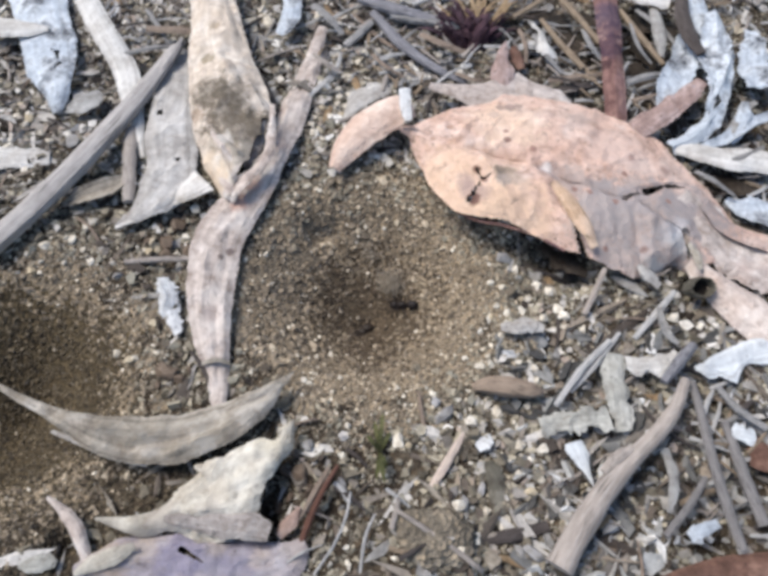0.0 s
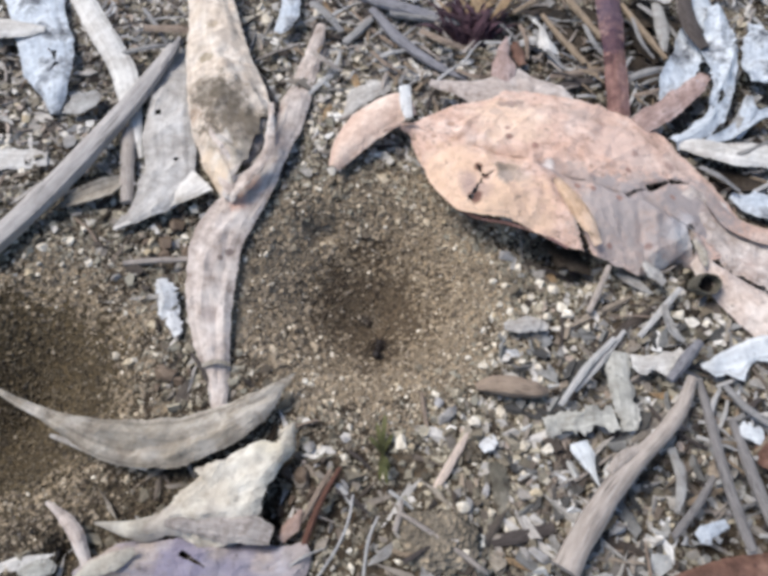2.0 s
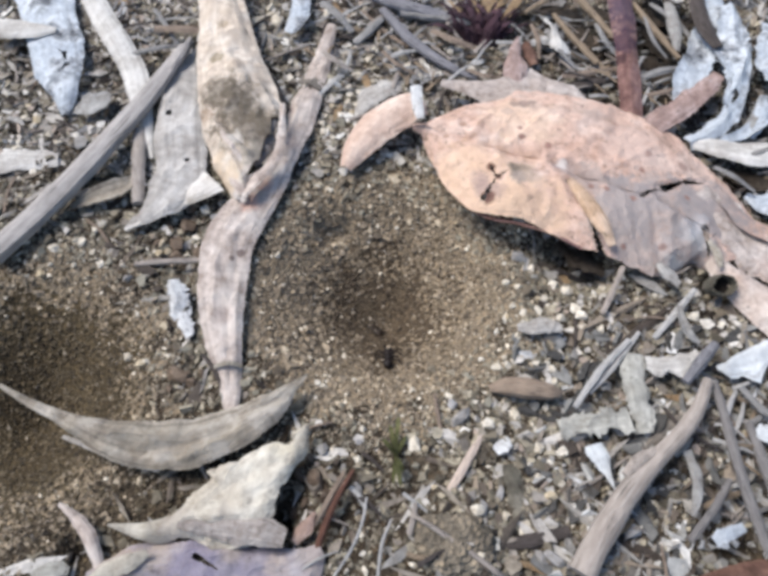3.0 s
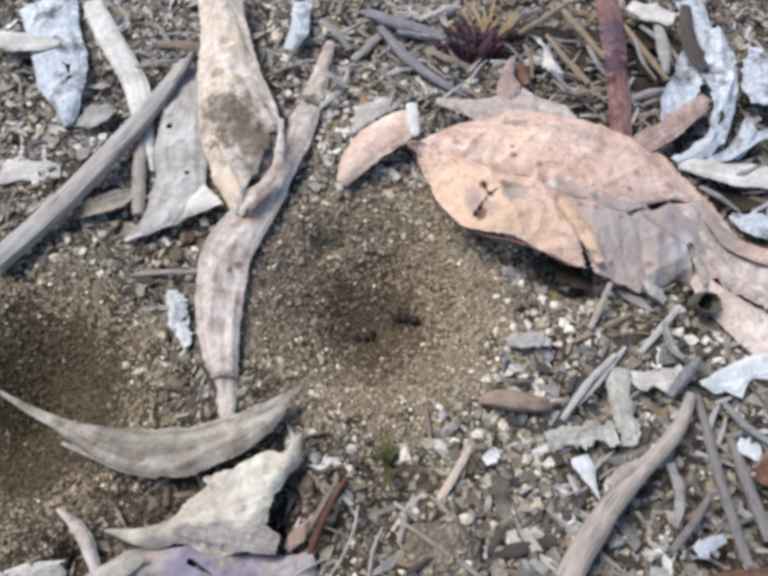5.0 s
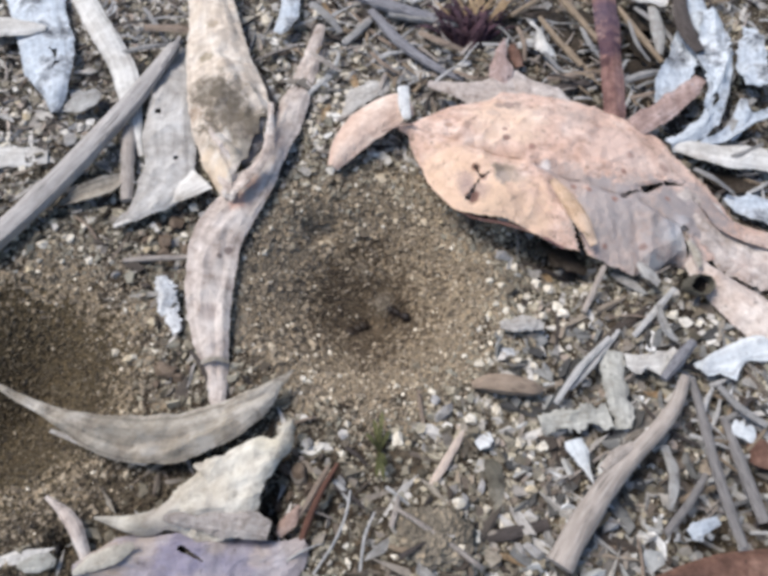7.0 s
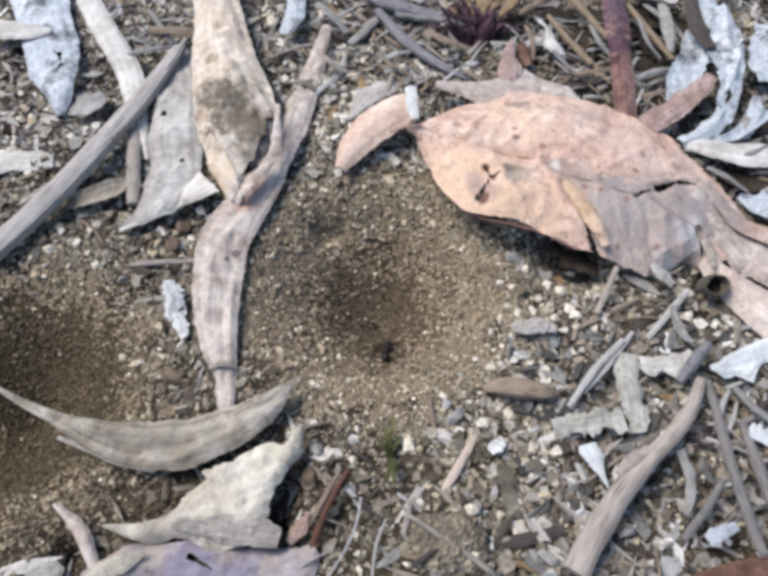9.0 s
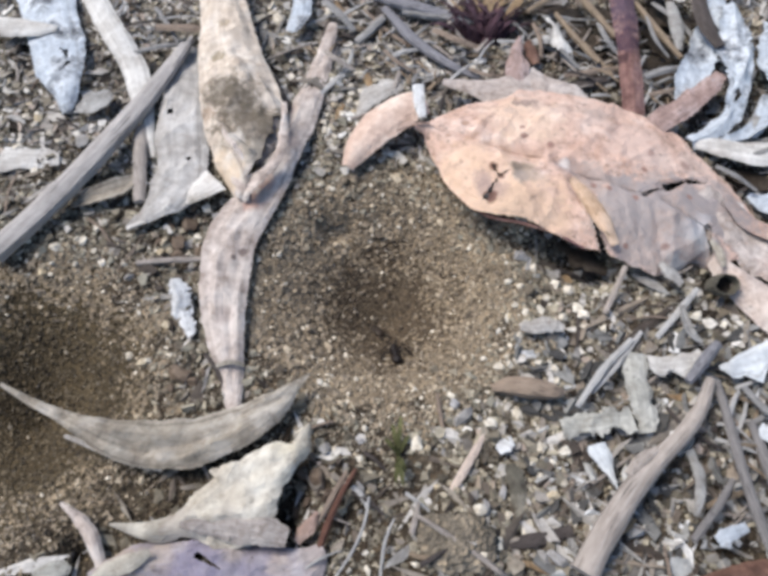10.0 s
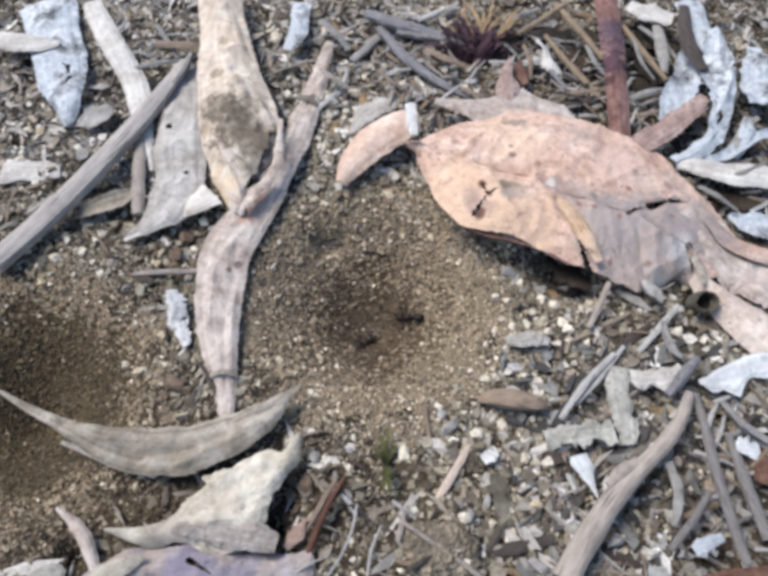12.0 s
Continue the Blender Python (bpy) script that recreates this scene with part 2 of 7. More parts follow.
SPECKS = [((24.07, 27.21), 0.9, (0.3, 0.17, 0.14)), ((24, 29.51), 0.6, (0.38, 0.24, 0.2)), ((28.81, 24.96), 0.9, (0.3, 0.17, 0.14)), ((34.18, 13.87), 0.7, (0.3, 0.17, 0.14)), ((35.41, 14.1), 0.7, (0.3, 0.17, 0.14)), ((35.93, 16.42), 0.7, (0.3, 0.17, 0.14)), ((38.82, 15.96), 0.7, (0.3, 0.17, 0.14)), ((43.62, 14.2), 0.8, (0.3, 0.17, 0.14)), ((40.74, 4.88), 0.6, (0.3, 0.17, 0.14)), ((48.1, 5.25), 0.9, (0.26, 0.17, 0.15)), ((60.37, 11.95), 0.9, (0.24, 0.17, 0.16)), ((54.47, 15.58), 0.7, (0.3, 0.17, 0.14)), ((48.67, 25.04), 0.9, (0.42, 0.28, 0.24)), ((55.82, 23.56), 1.3, (0.4, 0.27, 0.23)), ((12.89, 30.24), 0.9, (0.45, 0.29, 0.22)), ((9.58, 27.66), 0.8, (0.45, 0.29, 0.22)), ((11.36, 33.12), 1, (0.42, 0.28, 0.23)), ((13.58, 34.2), 0.8, (0.42, 0.28, 0.23)), ((31.83, 17.18), 0.9, (0.2, 0.14, 0.12)), ((46.68, 21.14), 0.7, (0.3, 0.17, 0.14)), ((44, 33.25), 0.7, (0.45, 0.3, 0.25)), ((50.69, 10.42), 1.6, (0.3, 0.26, 0.25), 0.7), ((54.38, 9.66), 2.4, (0.5, 0.5, 0.53), 0.6)]
ORANGE = leaf_mat("orange_leaf", (0.72, 0.50, 0.405), (0.81, 0.64, 0.555), (0.61, 0.40, 0.315), weather=(0.62, 0.48, 0.42), weather_amount=0.25, veins=0.3, spots=0.85, mottle=0.5,
                  marks=BROAD_STAINS + RIB_STAINS + SPOTS + SPECKS)
YELLOW = leaf_mat("yellow_skin", (0.74, 0.535, 0.39), (0.84, 0.66, 0.52), (0.58, 0.39, 0.25), veins=0.0, spots=0.6, fibre=0.3, mottle=0.4)
PINKLEAF = leaf_mat("pink_leaf", (0.74, 0.56, 0.465), (0.84, 0.70, 0.61), (0.59, 0.41, 0.325), veins=0.2, spots=0.2, mottle=0.2)
PINKBARK = leaf_mat("pinkish_bark", (0.44, 0.31, 0.26), (0.56, 0.43, 0.37), (0.28, 0.19, 0.155), veins=0.0, spots=0.4, fibre=0.2)
TAN = leaf_mat("tan_leaf", (0.715, 0.615, 0.52), (0.83, 0.755, 0.675), (0.565, 0.465, 0.375), weather=(0.60, 0.50, 0.41), weather_amount=0.3, veins=0.2, spots=0.4,
               marks=[((-36.39, 43.32), 5.4, (0.11, 0.088, 0.062)), ((-32.25, 39.78), 7.4, (0.115, 0.092, 0.066)), ((-29.57, 33.88), 7.8, (0.12, 0.097, 0.07)), ((-26.14, 35.64), 4.4, (0.13, 0.105, 0.076)), ((-38.23, 54.13), 1.9, (0.26, 0.21, 0.14)), ((-28.57, 27.56), 3.6, (0.34, 0.30, 0.25)), ((-38.47, 64.58), 1.6, (0.38, 0.30, 0.22)), ((-39.29, 38.68), 2.0, (0.34, 0.24, 0.17)), ((-33.83, 23.08), 4.2, (0.74, 0.58, 0.42), 0.75), ((-36.3, 26.87), 2.6, (0.74, 0.58, 0.42), 0.7), ((-32.25, 31), 2.2, (0.78, 0.74, 0.7), 0.7), ((-40.15, 57.5), 1.6, (0.5, 0.42, 0.33), 0.6), ((-33.27, 50.08), 1.8, (0.5, 0.4, 0.32), 0.6), ((-38.33, 69.1), 2, (0.58, 0.48, 0.38), 0.5), ((-26.15, 41.53), 2.4, (0.78, 0.7, 0.62), 0.7)])
STRIP = leaf_mat("strip_leaf", (0.59, 0.51, 0.465), (0.74, 0.67, 0.625), (0.41, 0.335, 0.295), weather=(0.46, 0.34, 0.295), weather_amount=0.2, veins=0.0, spots=0.5, fibre=0.25,
                 marks=[((-29.29, 2.64), 3.4, (0.76, 0.70, 0.65), 0.5), ((-30.56, -3.11), 3, (0.76, 0.70, 0.65), 0.5), ((-29.28, -9.08), 2.6, (0.76, 0.70, 0.65), 0.5), ((-27.67, 13), 3, (0.76, 0.70, 0.65), 0.5), ((-20.38, 40.94), 2.4, (0.76, 0.70, 0.65), 0.5), ((-28.62, 17.37), 2.4, (0.50, 0.30, 0.24), 0.75), ((-25.96, 22.64), 2.2, (0.50, 0.30, 0.24), 0.75), ((-29.3, 6.66), 0.9, (0.16, 0.12, 0.11)), ((-30.89, 5.34), 0.6, (0.16, 0.12, 0.11)), ((-30.92, -7.12), 2, (0.40, 0.31, 0.28), 0.5), ((-22.9, 33.3), 2.6, (0.36, 0.28, 0.27), 0.5)])
DULL = leaf_mat("dull_leaf", (0.41, 0.365, 0.305), (0.58, 0.53, 0.46), (0.25, 0.212, 0.17), weather=(0.30, 0.25, 0.19), weather_amount=0.35, veins=0.0, spots=0.45, fibre=0.6,
                 marks=[((-18.99, -23.34), 3, (0.64, 0.60, 0.55), 0.38), ((-22.27, -26.24), 2.6, (0.64, 0.60, 0.55), 0.38), ((-57.43, -24.19), 2.2, (0.64, 0.60, 0.55), 0.38), ((-49.27, -26.46), 2.4, (0.64, 0.60, 0.55), 0.38), ((-35.48, -28.66), 5, (0.21, 0.18, 0.14), 0.38), ((-42.9, -28.66), 3.6, (0.21, 0.18, 0.14), 0.38), ((-28.86, -28.5), 3.2, (0.21, 0.18, 0.14), 0.38), ((-37.22, -32.07), 2.4, (0.64, 0.60, 0.55), 0.38), ((-28.09, -31.28), 1.8, (0.64, 0.60, 0.55), 0.38), ((-32.48, -32.84), 2, (0.21, 0.18, 0.14), 0.38)])
CREAM = leaf_mat("cream_leaf", (0.60, 0.555, 0.475), (0.73, 0.69, 0.61), (0.43, 0.375, 0.305), weather=(0.36, 0.32, 0.28), weather_amount=0.1, veins=0.3, spots=0.4,
                 marks=[((-21.77, -34.49), 5, (0.78, 0.75, 0.67), 0.5), ((-33.74, -42.55), 3.6, (0.45, 0.41, 0.38), 0.5), ((-26.42, -41.69), 3, (0.47, 0.43, 0.39), 0.5), ((-18.24, -30.98), 2.4, (0.66, 0.60, 0.46), 0.5), ((-25.13, -38.26), 2.6, (0.50, 0.45, 0.38), 0.5)])
MAUVE = leaf_mat("mauve_leaf", (0.33, 0.30, 0.34), (0.46, 0.43, 0.46), (0.21, 0.18, 0.195), weather=(0.40, 0.35, 0.36), weather_amount=0.5, veins=0.2, spots=0.5,
                 marks=[((-42.12, -48.51), 5.0, (0.50, 0.38, 0.26), 0.55), ((-24.86, -49.86), 3.0, (0.20, 0.19, 0.26), 0.55), ((-30.69, -47.15), 5.0, (0.235, 0.22, 0.33), 0.55), ((-20.66, -48.51), 4.0, (0.25, 0.23, 0.31), 0.55), ((-36.25, -46.8), 2.8, (0.52, 0.43, 0.34), 0.55), ((-18.54, -47.83), 2.4, (0.50, 0.41, 0.34), 0.55), ((-13.53, -46.46), 2.6, (0.50, 0.42, 0.36), 0.55), ((-25.38, -45.76), 2.0, (0.48, 0.41, 0.36), 0.55)])
PALE = leaf_mat("pale_leaf", (0.58, 0.55, 0.515), (0.72, 0.695, 0.66), (0.40, 0.36, 0.325), veins=0.1, spots=0.4, fibre=0.4)
GREYLEAF = leaf_mat("grey_leaf", (0.39, 0.38, 0.365), (0.51, 0.50, 0.485), (0.26, 0.24, 0.225), veins=0.1, spots=0.35, fibre=0.2)
ASHLEAF = leaf_mat("ash_leaf", (0.50, 0.475, 0.45), (0.62, 0.60, 0.58), (0.36, 0.33, 0.305), veins=0.1, spots=0.35, fibre=0.15, mottle=0.3)
ASHPINK = leaf_mat("ashy_pink_leaf", (0.53, 0.455, 0.415), (0.66, 0.59, 0.55), (0.39, 0.32, 0.285), veins=0.1, spots=0.5, fibre=0.1, mottle=0.5)
BARK = leaf_mat("papery_bark", (0.60, 0.655, 0.72), (0.79, 0.825, 0.87), (0.34, 0.39, 0.46), weather=(0.075, 0.08, 0.095), weather_amount=0.4, veins=0.0, spots=0.3, fibre=0.05, mottle=0.25, weather_size=150)
WHITEBARK = leaf_mat("whitish_bark", (0.67, 0.645, 0.61), (0.81, 0.79, 0.76), (0.46, 0.425, 0.39), veins=0.0, spots=0.35, fibre=0.3, mottle=0.25)
PALEPINK = leaf_mat("pale_pink_leaf", (0.69, 0.575, 0.51), (0.81, 0.72, 0.66), (0.53, 0.41, 0.35), veins=0.2, spots=0.4, mottle=0.4)
SNOWBARK = leaf_mat("blue_white_bark", (0.76, 0.795, 0.82), (0.87, 0.89, 0.90), (0.53, 0.56, 0.60), veins=0.0, spots=0.3, fibre=0.2, mottle=0.2)
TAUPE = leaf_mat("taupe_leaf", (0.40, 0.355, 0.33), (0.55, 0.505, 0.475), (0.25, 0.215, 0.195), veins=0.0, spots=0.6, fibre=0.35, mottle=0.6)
LILACBARK = leaf_mat("lilac_brown_bark", (0.44, 0.315, 0.285), (0.58, 0.45, 0.42), (0.29, 0.195, 0.17), veins=0.0, spots=0.6, fibre=0.3, mottle=0.5)
PALEOLIVE = leaf_mat("pale_olive_bark", (0.50, 0.49, 0.445), (0.66, 0.65, 0.60), (0.31, 0.30, 0.27), veins=0.0, spots=0.45, fibre=0.4, mottle=0.4)
RED = leaf_mat("red_leaf", (0.29, 0.16, 0.138), (0.43, 0.28, 0.24), (0.15, 0.075, 0.07), weather=(0.28, 0.17, 0.18), weather_amount=0.3, veins=0.0, spots=0.4, fibre=0.4, rough=0.72,
               marks=[((52.42, 69.66), 5.5, (0.061, 0.039, 0.069)), ((51.84, 64.91), 3.4, (0.072, 0.039, 0.061)), ((51.33, 59.99), 4.2, (0.05, 0.025, 0.047)), ((49.16, 54.9), 1.8, (0.044, 0.017, 0.022))])
PURPLE = leaf_mat("purple_grass", (0.075, 0.035, 0.05), (0.15, 0.075, 0.095), (0.03, 0.015, 0.022), veins=0.0, spots=0.2, fibre=0.2)
PINKFOLD = leaf_mat("pink_fold", (0.70, 0.60, 0.54), (0.82, 0.75, 0.70), (0.47, 0.37, 0.32), veins=0.0, spots=0.4, fibre=0.2, mottle=0.5)
FOLD = leaf_mat("pale_fold", (0.74, 0.70, 0.65), (0.85, 0.82, 0.78), (0.50, 0.45, 0.39), veins=0.0, spots=0.2, fibre=0.1, mottle=0.2)
RUST = leaf_mat("rust_leaf", (0.20, 0.105, 0.075), (0.32, 0.19, 0.14), (0.10, 0.05, 0.035), veins=0.3, spots=0.4)
WHITE = leaf_mat("white_flake", (0.74, 0.75, 0.76), (0.82, 0.82, 0.82), (0.5, 0.5, 0.5), veins=0.0, spots=0.5)
STRAW = leaf_mat("straw", (0.40, 0.28, 0.16), (0.52, 0.38, 0.23), (0.22, 0.14, 0.08), veins=0.0, spots=0.3, fibre=0.3)
# brown of leaf chips, kept near black to serve as shade in the gaps
BROWN_AND_GAP_SHADE = leaf_mat("brown_leaf_and_gap_shade", (0.045, 0.035, 0.027), (0.086, 0.068, 0.053), (0.020, 0.015, 0.011), veins=0.2, spots=0.4)
BROWN_AND_GAP_SHADE.node_tree.nodes["Principled BSDF"].inputs["Specular IOR Level"].default_value = 0.12
GREEN = leaf_mat("green_leaf", (0.12, 0.125, 0.045), (0.21, 0.205, 0.085), (0.075, 0.08, 0.03), veins=0.3, spots=0.2)
WOOD = wood_mat("weathered_wood", (0.23, 0.195, 0.17), (0.42, 0.37, 0.335), (0.58, 0.53, 0.485))
WOOD_DARK = wood_mat("dark_wood", (0.04, 0.032, 0.03), (0.09, 0.075, 0.07), (0.17, 0.145, 0.135))
WOOD_GREY = wood_mat("grey_wood", (0.16, 0.15, 0.145), (0.32, 0.31, 0.305), (0.48, 0.475, 0.47))
WOOD_BROWN = wood_mat("brown_wood", (0.16, 0.12, 0.095), (0.31, 0.24, 0.19), (0.45, 0.365, 0.30))
WOOD_STRAW = wood_mat("straw_wood", (0.17, 0.122, 0.082), (0.325, 0.25, 0.178), (0.47, 0.38, 0.285))
WOOD_PINK = wood_mat("pinkish_wood", (0.26, 0.218, 0.19), (0.46, 0.40, 0.358), (0.63, 0.57, 0.52))
WOOD_PALE = wood_mat("pale_wood", (0.32, 0.31, 0.30), (0.54, 0.53, 0.52), (0.70, 0.69, 0.68))
POD = wood_mat("pod_skin", (0.22, 0.16, 0.118), (0.365, 0.28, 0.215), (0.48, 0.385, 0.305))
WOOD_DIM = wood_mat("dim_wood", (0.125, 0.115, 0.112), (0.255, 0.238, 0.232), (0.42, 0.40, 0.39))
WOOD_ASH = wood_mat("ashy_wood", (0.225, 0.208, 0.20), (0.45, 0.42, 0.405), (0.67, 0.64, 0.62))
WOOD_SLATE = wood_mat("slate_wood", (0.105, 0.105, 0.118), (0.245, 0.24, 0.262), (0.46, 0.45, 0.468))
# near black: the shade inside the rolled leaf is in the colour
HOLLOW_SHADE = leaf_mat("shade_leaf_inside", (0.022, 0.017, 0.014), (0.045, 0.036, 0.03), (0.01, 0.008, 0.006), veins=0.0, spots=0.2, rough=0.8)
OLIVELIP = leaf_mat("olive_lip", (0.15, 0.137, 0.108), (0.30, 0.275, 0.225), (0.06, 0.053, 0.042), veins=0.0, spots=0.3, rough=0.75)
RED_STEM = wood_mat("red_stem", (0.065, 0.03, 0.022), (0.15, 0.072, 0.052), (0.24, 0.13, 0.095), 0.7)
w = Mat("ant_shell", 0.6, 0.3)
w.bump(w.noise(w.coords("Object"), 6000, 3), 0.00005, 0.6)
ANT = w.colour(w.ramp(w.noise(w.coords("Object"), 900, 3), [(0.3, (0.008, 0.006, 0.006)), (0.7, (0.022, 0.015, 0.013))]))
w = Mat("antlion_shell", 0.6, 0.35)
w.bump(w.noise(w.coords("Object"), 3000, 4), 0.0001, 0.7)
ANTLION = w.colour(w.ramp(w.noise(w.coords("Object"), 1200, 4), [(0.3, (0.012, 0.009, 0.007)), (0.7, (0.05, 0.035, 0.025))]))


# ---- ground ----
rng = np.random.default_rng(7)
LATTICE = rng.random((256, 256))


def lattice_noise(x, y, size):
    """Smooth random heights 0 to 1 with cells of that many millimetres."""
    x, y = np.asarray(x, float) / size + 100.37, np.asarray(y, float) / size + 100.71
    i, j = np.floor(x).astype(int), np.floor(y).astype(int)
    u, v = x - i, y - j
    u, v = u * u * (3 - 2 * u), v * v * (3 - 2 * v)
    g = lambda p, q: LATTICE[p % 256, q % 256]
    return (g(i, j) * (1 - u) + g(i + 1, j) * u) * (1 - v) + (g(i, j + 1) * (1 - u) + g(i + 1, j + 1) * u) * v


HOLLOWS = [(*(-49.65, -45.85), 4.0, 2.2), (*(-13.84, 15.73), 2.6, 2.4), (*(-10.41, 17.17), 2.0, 2.0), (*(-18.03, -37.12), 2.6, 3.2), (*(-19.97, -41.42), 3.2, 2.6), (*(-19.57, -41.98), 3.5, 3.0), (*(-16.6, -33.81), 0.6, 4.5), (*(60.07, -0.89), 5.5, 3.4), (*(32.72, 7.28), 3.0, 8.0), (*(-39.06, 13.03), 2.2, 7.0), (*(62.27, 60.17), 3.5, 7.0), (*(69.79, 22.78), 3.5, 6.0), (*(44.25, 61.81), 3.0, 7.0), (*(50.94, -41.83), 3.2, 7.5), (*(58.66, -38.85), 3.0, 6.0), (*(80.01, 41.71), 4.0, 5.0), (*(36.5, 7.28), 3.0, 6.0)]  # x, y, depth, radius in mm


def in_pit(x, y, reach=1.0):
    """How far inside a pit's rim: below 1 is inside."""
    return np.min([np.hypot(x - cx, y - cy) / (r * reach) for cx, cy, r, d in PITS], axis=0)


def height(x, y):
    """The ground's height in millimetres."""
    x, y = np.asarray(x, float), np.asarray(y, float)
    z = np.zeros_like(x)
    for cx, cy, r0, d in PITS:
        r = np.hypot(x - cx, y - cy)
        wob = 1 + 0.06 * (lattice_noise(x + 40, y, 14) - 0.5) * 2
        s = d * (1 - r / (r0 * wob))
        v = 1.1 * np.log1p(np.exp(np.minimum(s / 1.1, 50)))
        z -= np.where(v < d - 0.9, v, d - 0.9 + 0.9 * np.tanh((v - d + 0.9) / 0.9))
    z += 4.0 * np.exp(-(((x - 7.65) ** 2 + (y + 45.1) ** 2) / 62) ** 2)
    for hx, hy, hd, hr in HOLLOWS:
        z -= hd * np.exp(-((x - hx) ** 2 + (y - hy) ** 2) / hr ** 2)
    rough = np.clip((in_pit(x, y) - 0.9) / 0.5, 0, 1)
    deep = 0.3 + 1.3 * np.clip(np.maximum((y - 30) / 25, (x - 22) / 25), 0, 1)
    z += rough * (1.2 * deep * (lattice_noise(x + 9, y, 7) - 0.7) + 2.2 * (lattice_noise(x, y, 17) - 0.5) + 1.5 * (lattice_noise(x, y, 5.5) - 0.5) + 0.9 * (lattice_noise(x, y, 2.1) - 0.5))
    z += (0.25 + 0.3 * rough) * (lattice_noise(x, y, 1.1) - 0.5)
    return z


def build_ground():
    xs = np.concatenate([[-30000, -3000, -400], np.arange(-125, 125.1, 0.75), [400, 3000, 30000]])
    ys = np.concatenate([[-30000, -3000, -300], np.arange(-75, 125.1, 0.75), [400, 3000, 30000]])
    gx, gy = np.meshgrid(xs, ys)
    gz = height(gx, gy)
    nx = len(xs)
    idx = np.arange(gx.size).reshape(gx.shape)
    quads = np.stack([idx[:-1, :-1], idx[:-1, 1:], idx[1:, 1:], idx[1:, :-1]], -1).reshape(-1, 4)
    me = bpy.data.meshes.new("ground")
    me.from_pydata((np.stack([gx, gy, gz], -1).reshape(-1, 3) * MM).tolist(), [], quads.tolist())
    me.materials.append(SOIL)
    me.materials.append(SAND)
    me.materials.append(SHADED_FINE_SAND)
    me.materials.append(OLIVE_SHADED)
    mid = np.stack([gx, gy], -1).reshape(-1, 2)[quads].mean(1)
    sandy = in_pit(mid[:, 0], mid[:, 1]) + 0.5 * (lattice_noise(mid[:, 0], mid[:, 1], 4) - 0.5) < 1.12
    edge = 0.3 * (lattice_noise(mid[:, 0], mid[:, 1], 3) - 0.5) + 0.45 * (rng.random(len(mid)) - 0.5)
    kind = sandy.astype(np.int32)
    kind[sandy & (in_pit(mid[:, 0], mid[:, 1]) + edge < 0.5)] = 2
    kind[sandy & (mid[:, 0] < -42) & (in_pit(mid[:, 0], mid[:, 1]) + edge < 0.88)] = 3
    me.polygons.foreach_set("material_index", kind)
    me.polygons.foreach_set("use_smooth", np.ones(len(quads), bool))
    tagged(new("ground", me), "bare brown sandy soil with two funnel pits", "ground", kind="structure")


build_ground()


def bare(x, y, q):
    """The open brown soil beside the small pit and in front of the large one, where few flakes lie."""
    return ((x < -16) & (y < -23)) | ((x < 6) & (y < -23) & (q > 0.15))


def sparse(x, y, q):
    """The dark gaps between the sticks of the near litter."""
    return (x > 34) & (y < -27) & (q > 0.4) & (lattice_noise(x + 5, y, 9) > 0.35)


def litter(x, y, q):
    """Where the leaf litter lies thick: the far side and to the right."""
    thick = np.clip(np.maximum(np.maximum((y - 30) / 25, (x - 22) / 25), (-26 - y) / 12), 0.42, 1)
    return q < thick * (1.25 - lattice_noise(x, y, 20))


def scatter(name, label, category, count, size, mat, region, seed, flat=0.8, spread=2.2, stretch=1.0, plates=False):
    """Many loose grains lying on the ground, as one mesh of small uneven octahedra, or of broken angular plates. region(x, y, random) tells which to keep."""
    r = np.random.default_rng(seed)
    x, y = r.uniform(-100, 100, count), r.uniform(-62, 100, count)
    keep = region(x, y, r.random(count))
    x, y = x[keep], y[keep]
    n = len(x)
    s = size * np.exp(r.normal(0, 0.38, n)).clip(0.4, spread)
    if plates:
        turn = (np.arange(5) + r.uniform(-0.38, 0.38, (n, 5))) * 2 * np.pi / 5
        rad = r.uniform(0.6, 1.25, (n, 5))
        top = np.stack([np.cos(turn) * rad, np.sin(turn) * rad, 0.55 + r.uniform(-0.35, 0.35, (n, 5))], -1)
        low = top * np.array([0.8, 0.8, 1.0]) - np.array([0, 0, 1.1])
        v = np.concatenate([top, low], 1)
        tri = np.array([(0, 1, 2), (0, 2, 3), (0, 3, 4), (7, 6, 5), (8, 7, 5), (9, 8, 5)] + [q for k in range(5) for q in ((k, k + 5, (k + 1) % 5), ((k + 1) % 5, k + 5, (k + 1) % 5 + 5))])
    else:
        base = np.array([(1, 0, 0), (0, 1, 0), (-1, 0, 0), (0, -1, 0), (0, 0, 1), (0, 0, -1)], float)
        v = base[None] * r.uniform(0.6, 1.3, (n, 6, 1)) + r.uniform(-0.38, 0.38, (n, 6, 3))
        tri = np.array([(0, 1, 4), (1, 2, 4), (2, 3, 4), (3, 0, 4), (1, 0, 5), (2, 1, 5), (3, 2, 5), (0, 3, 5)])
    v[:, :, 2] *= flat
    v[:, :, 0] *= r.uniform(1, stretch, n)[:, None]
    a = r.uniform(0, 2 * np.pi, n)
    tilt = r.uniform(-0.6, 0.6, n) * (1.7 if plates else 1.0)
    ca, sa, ct, st = np.cos(a), np.sin(a), np.cos(tilt), np.sin(tilt)
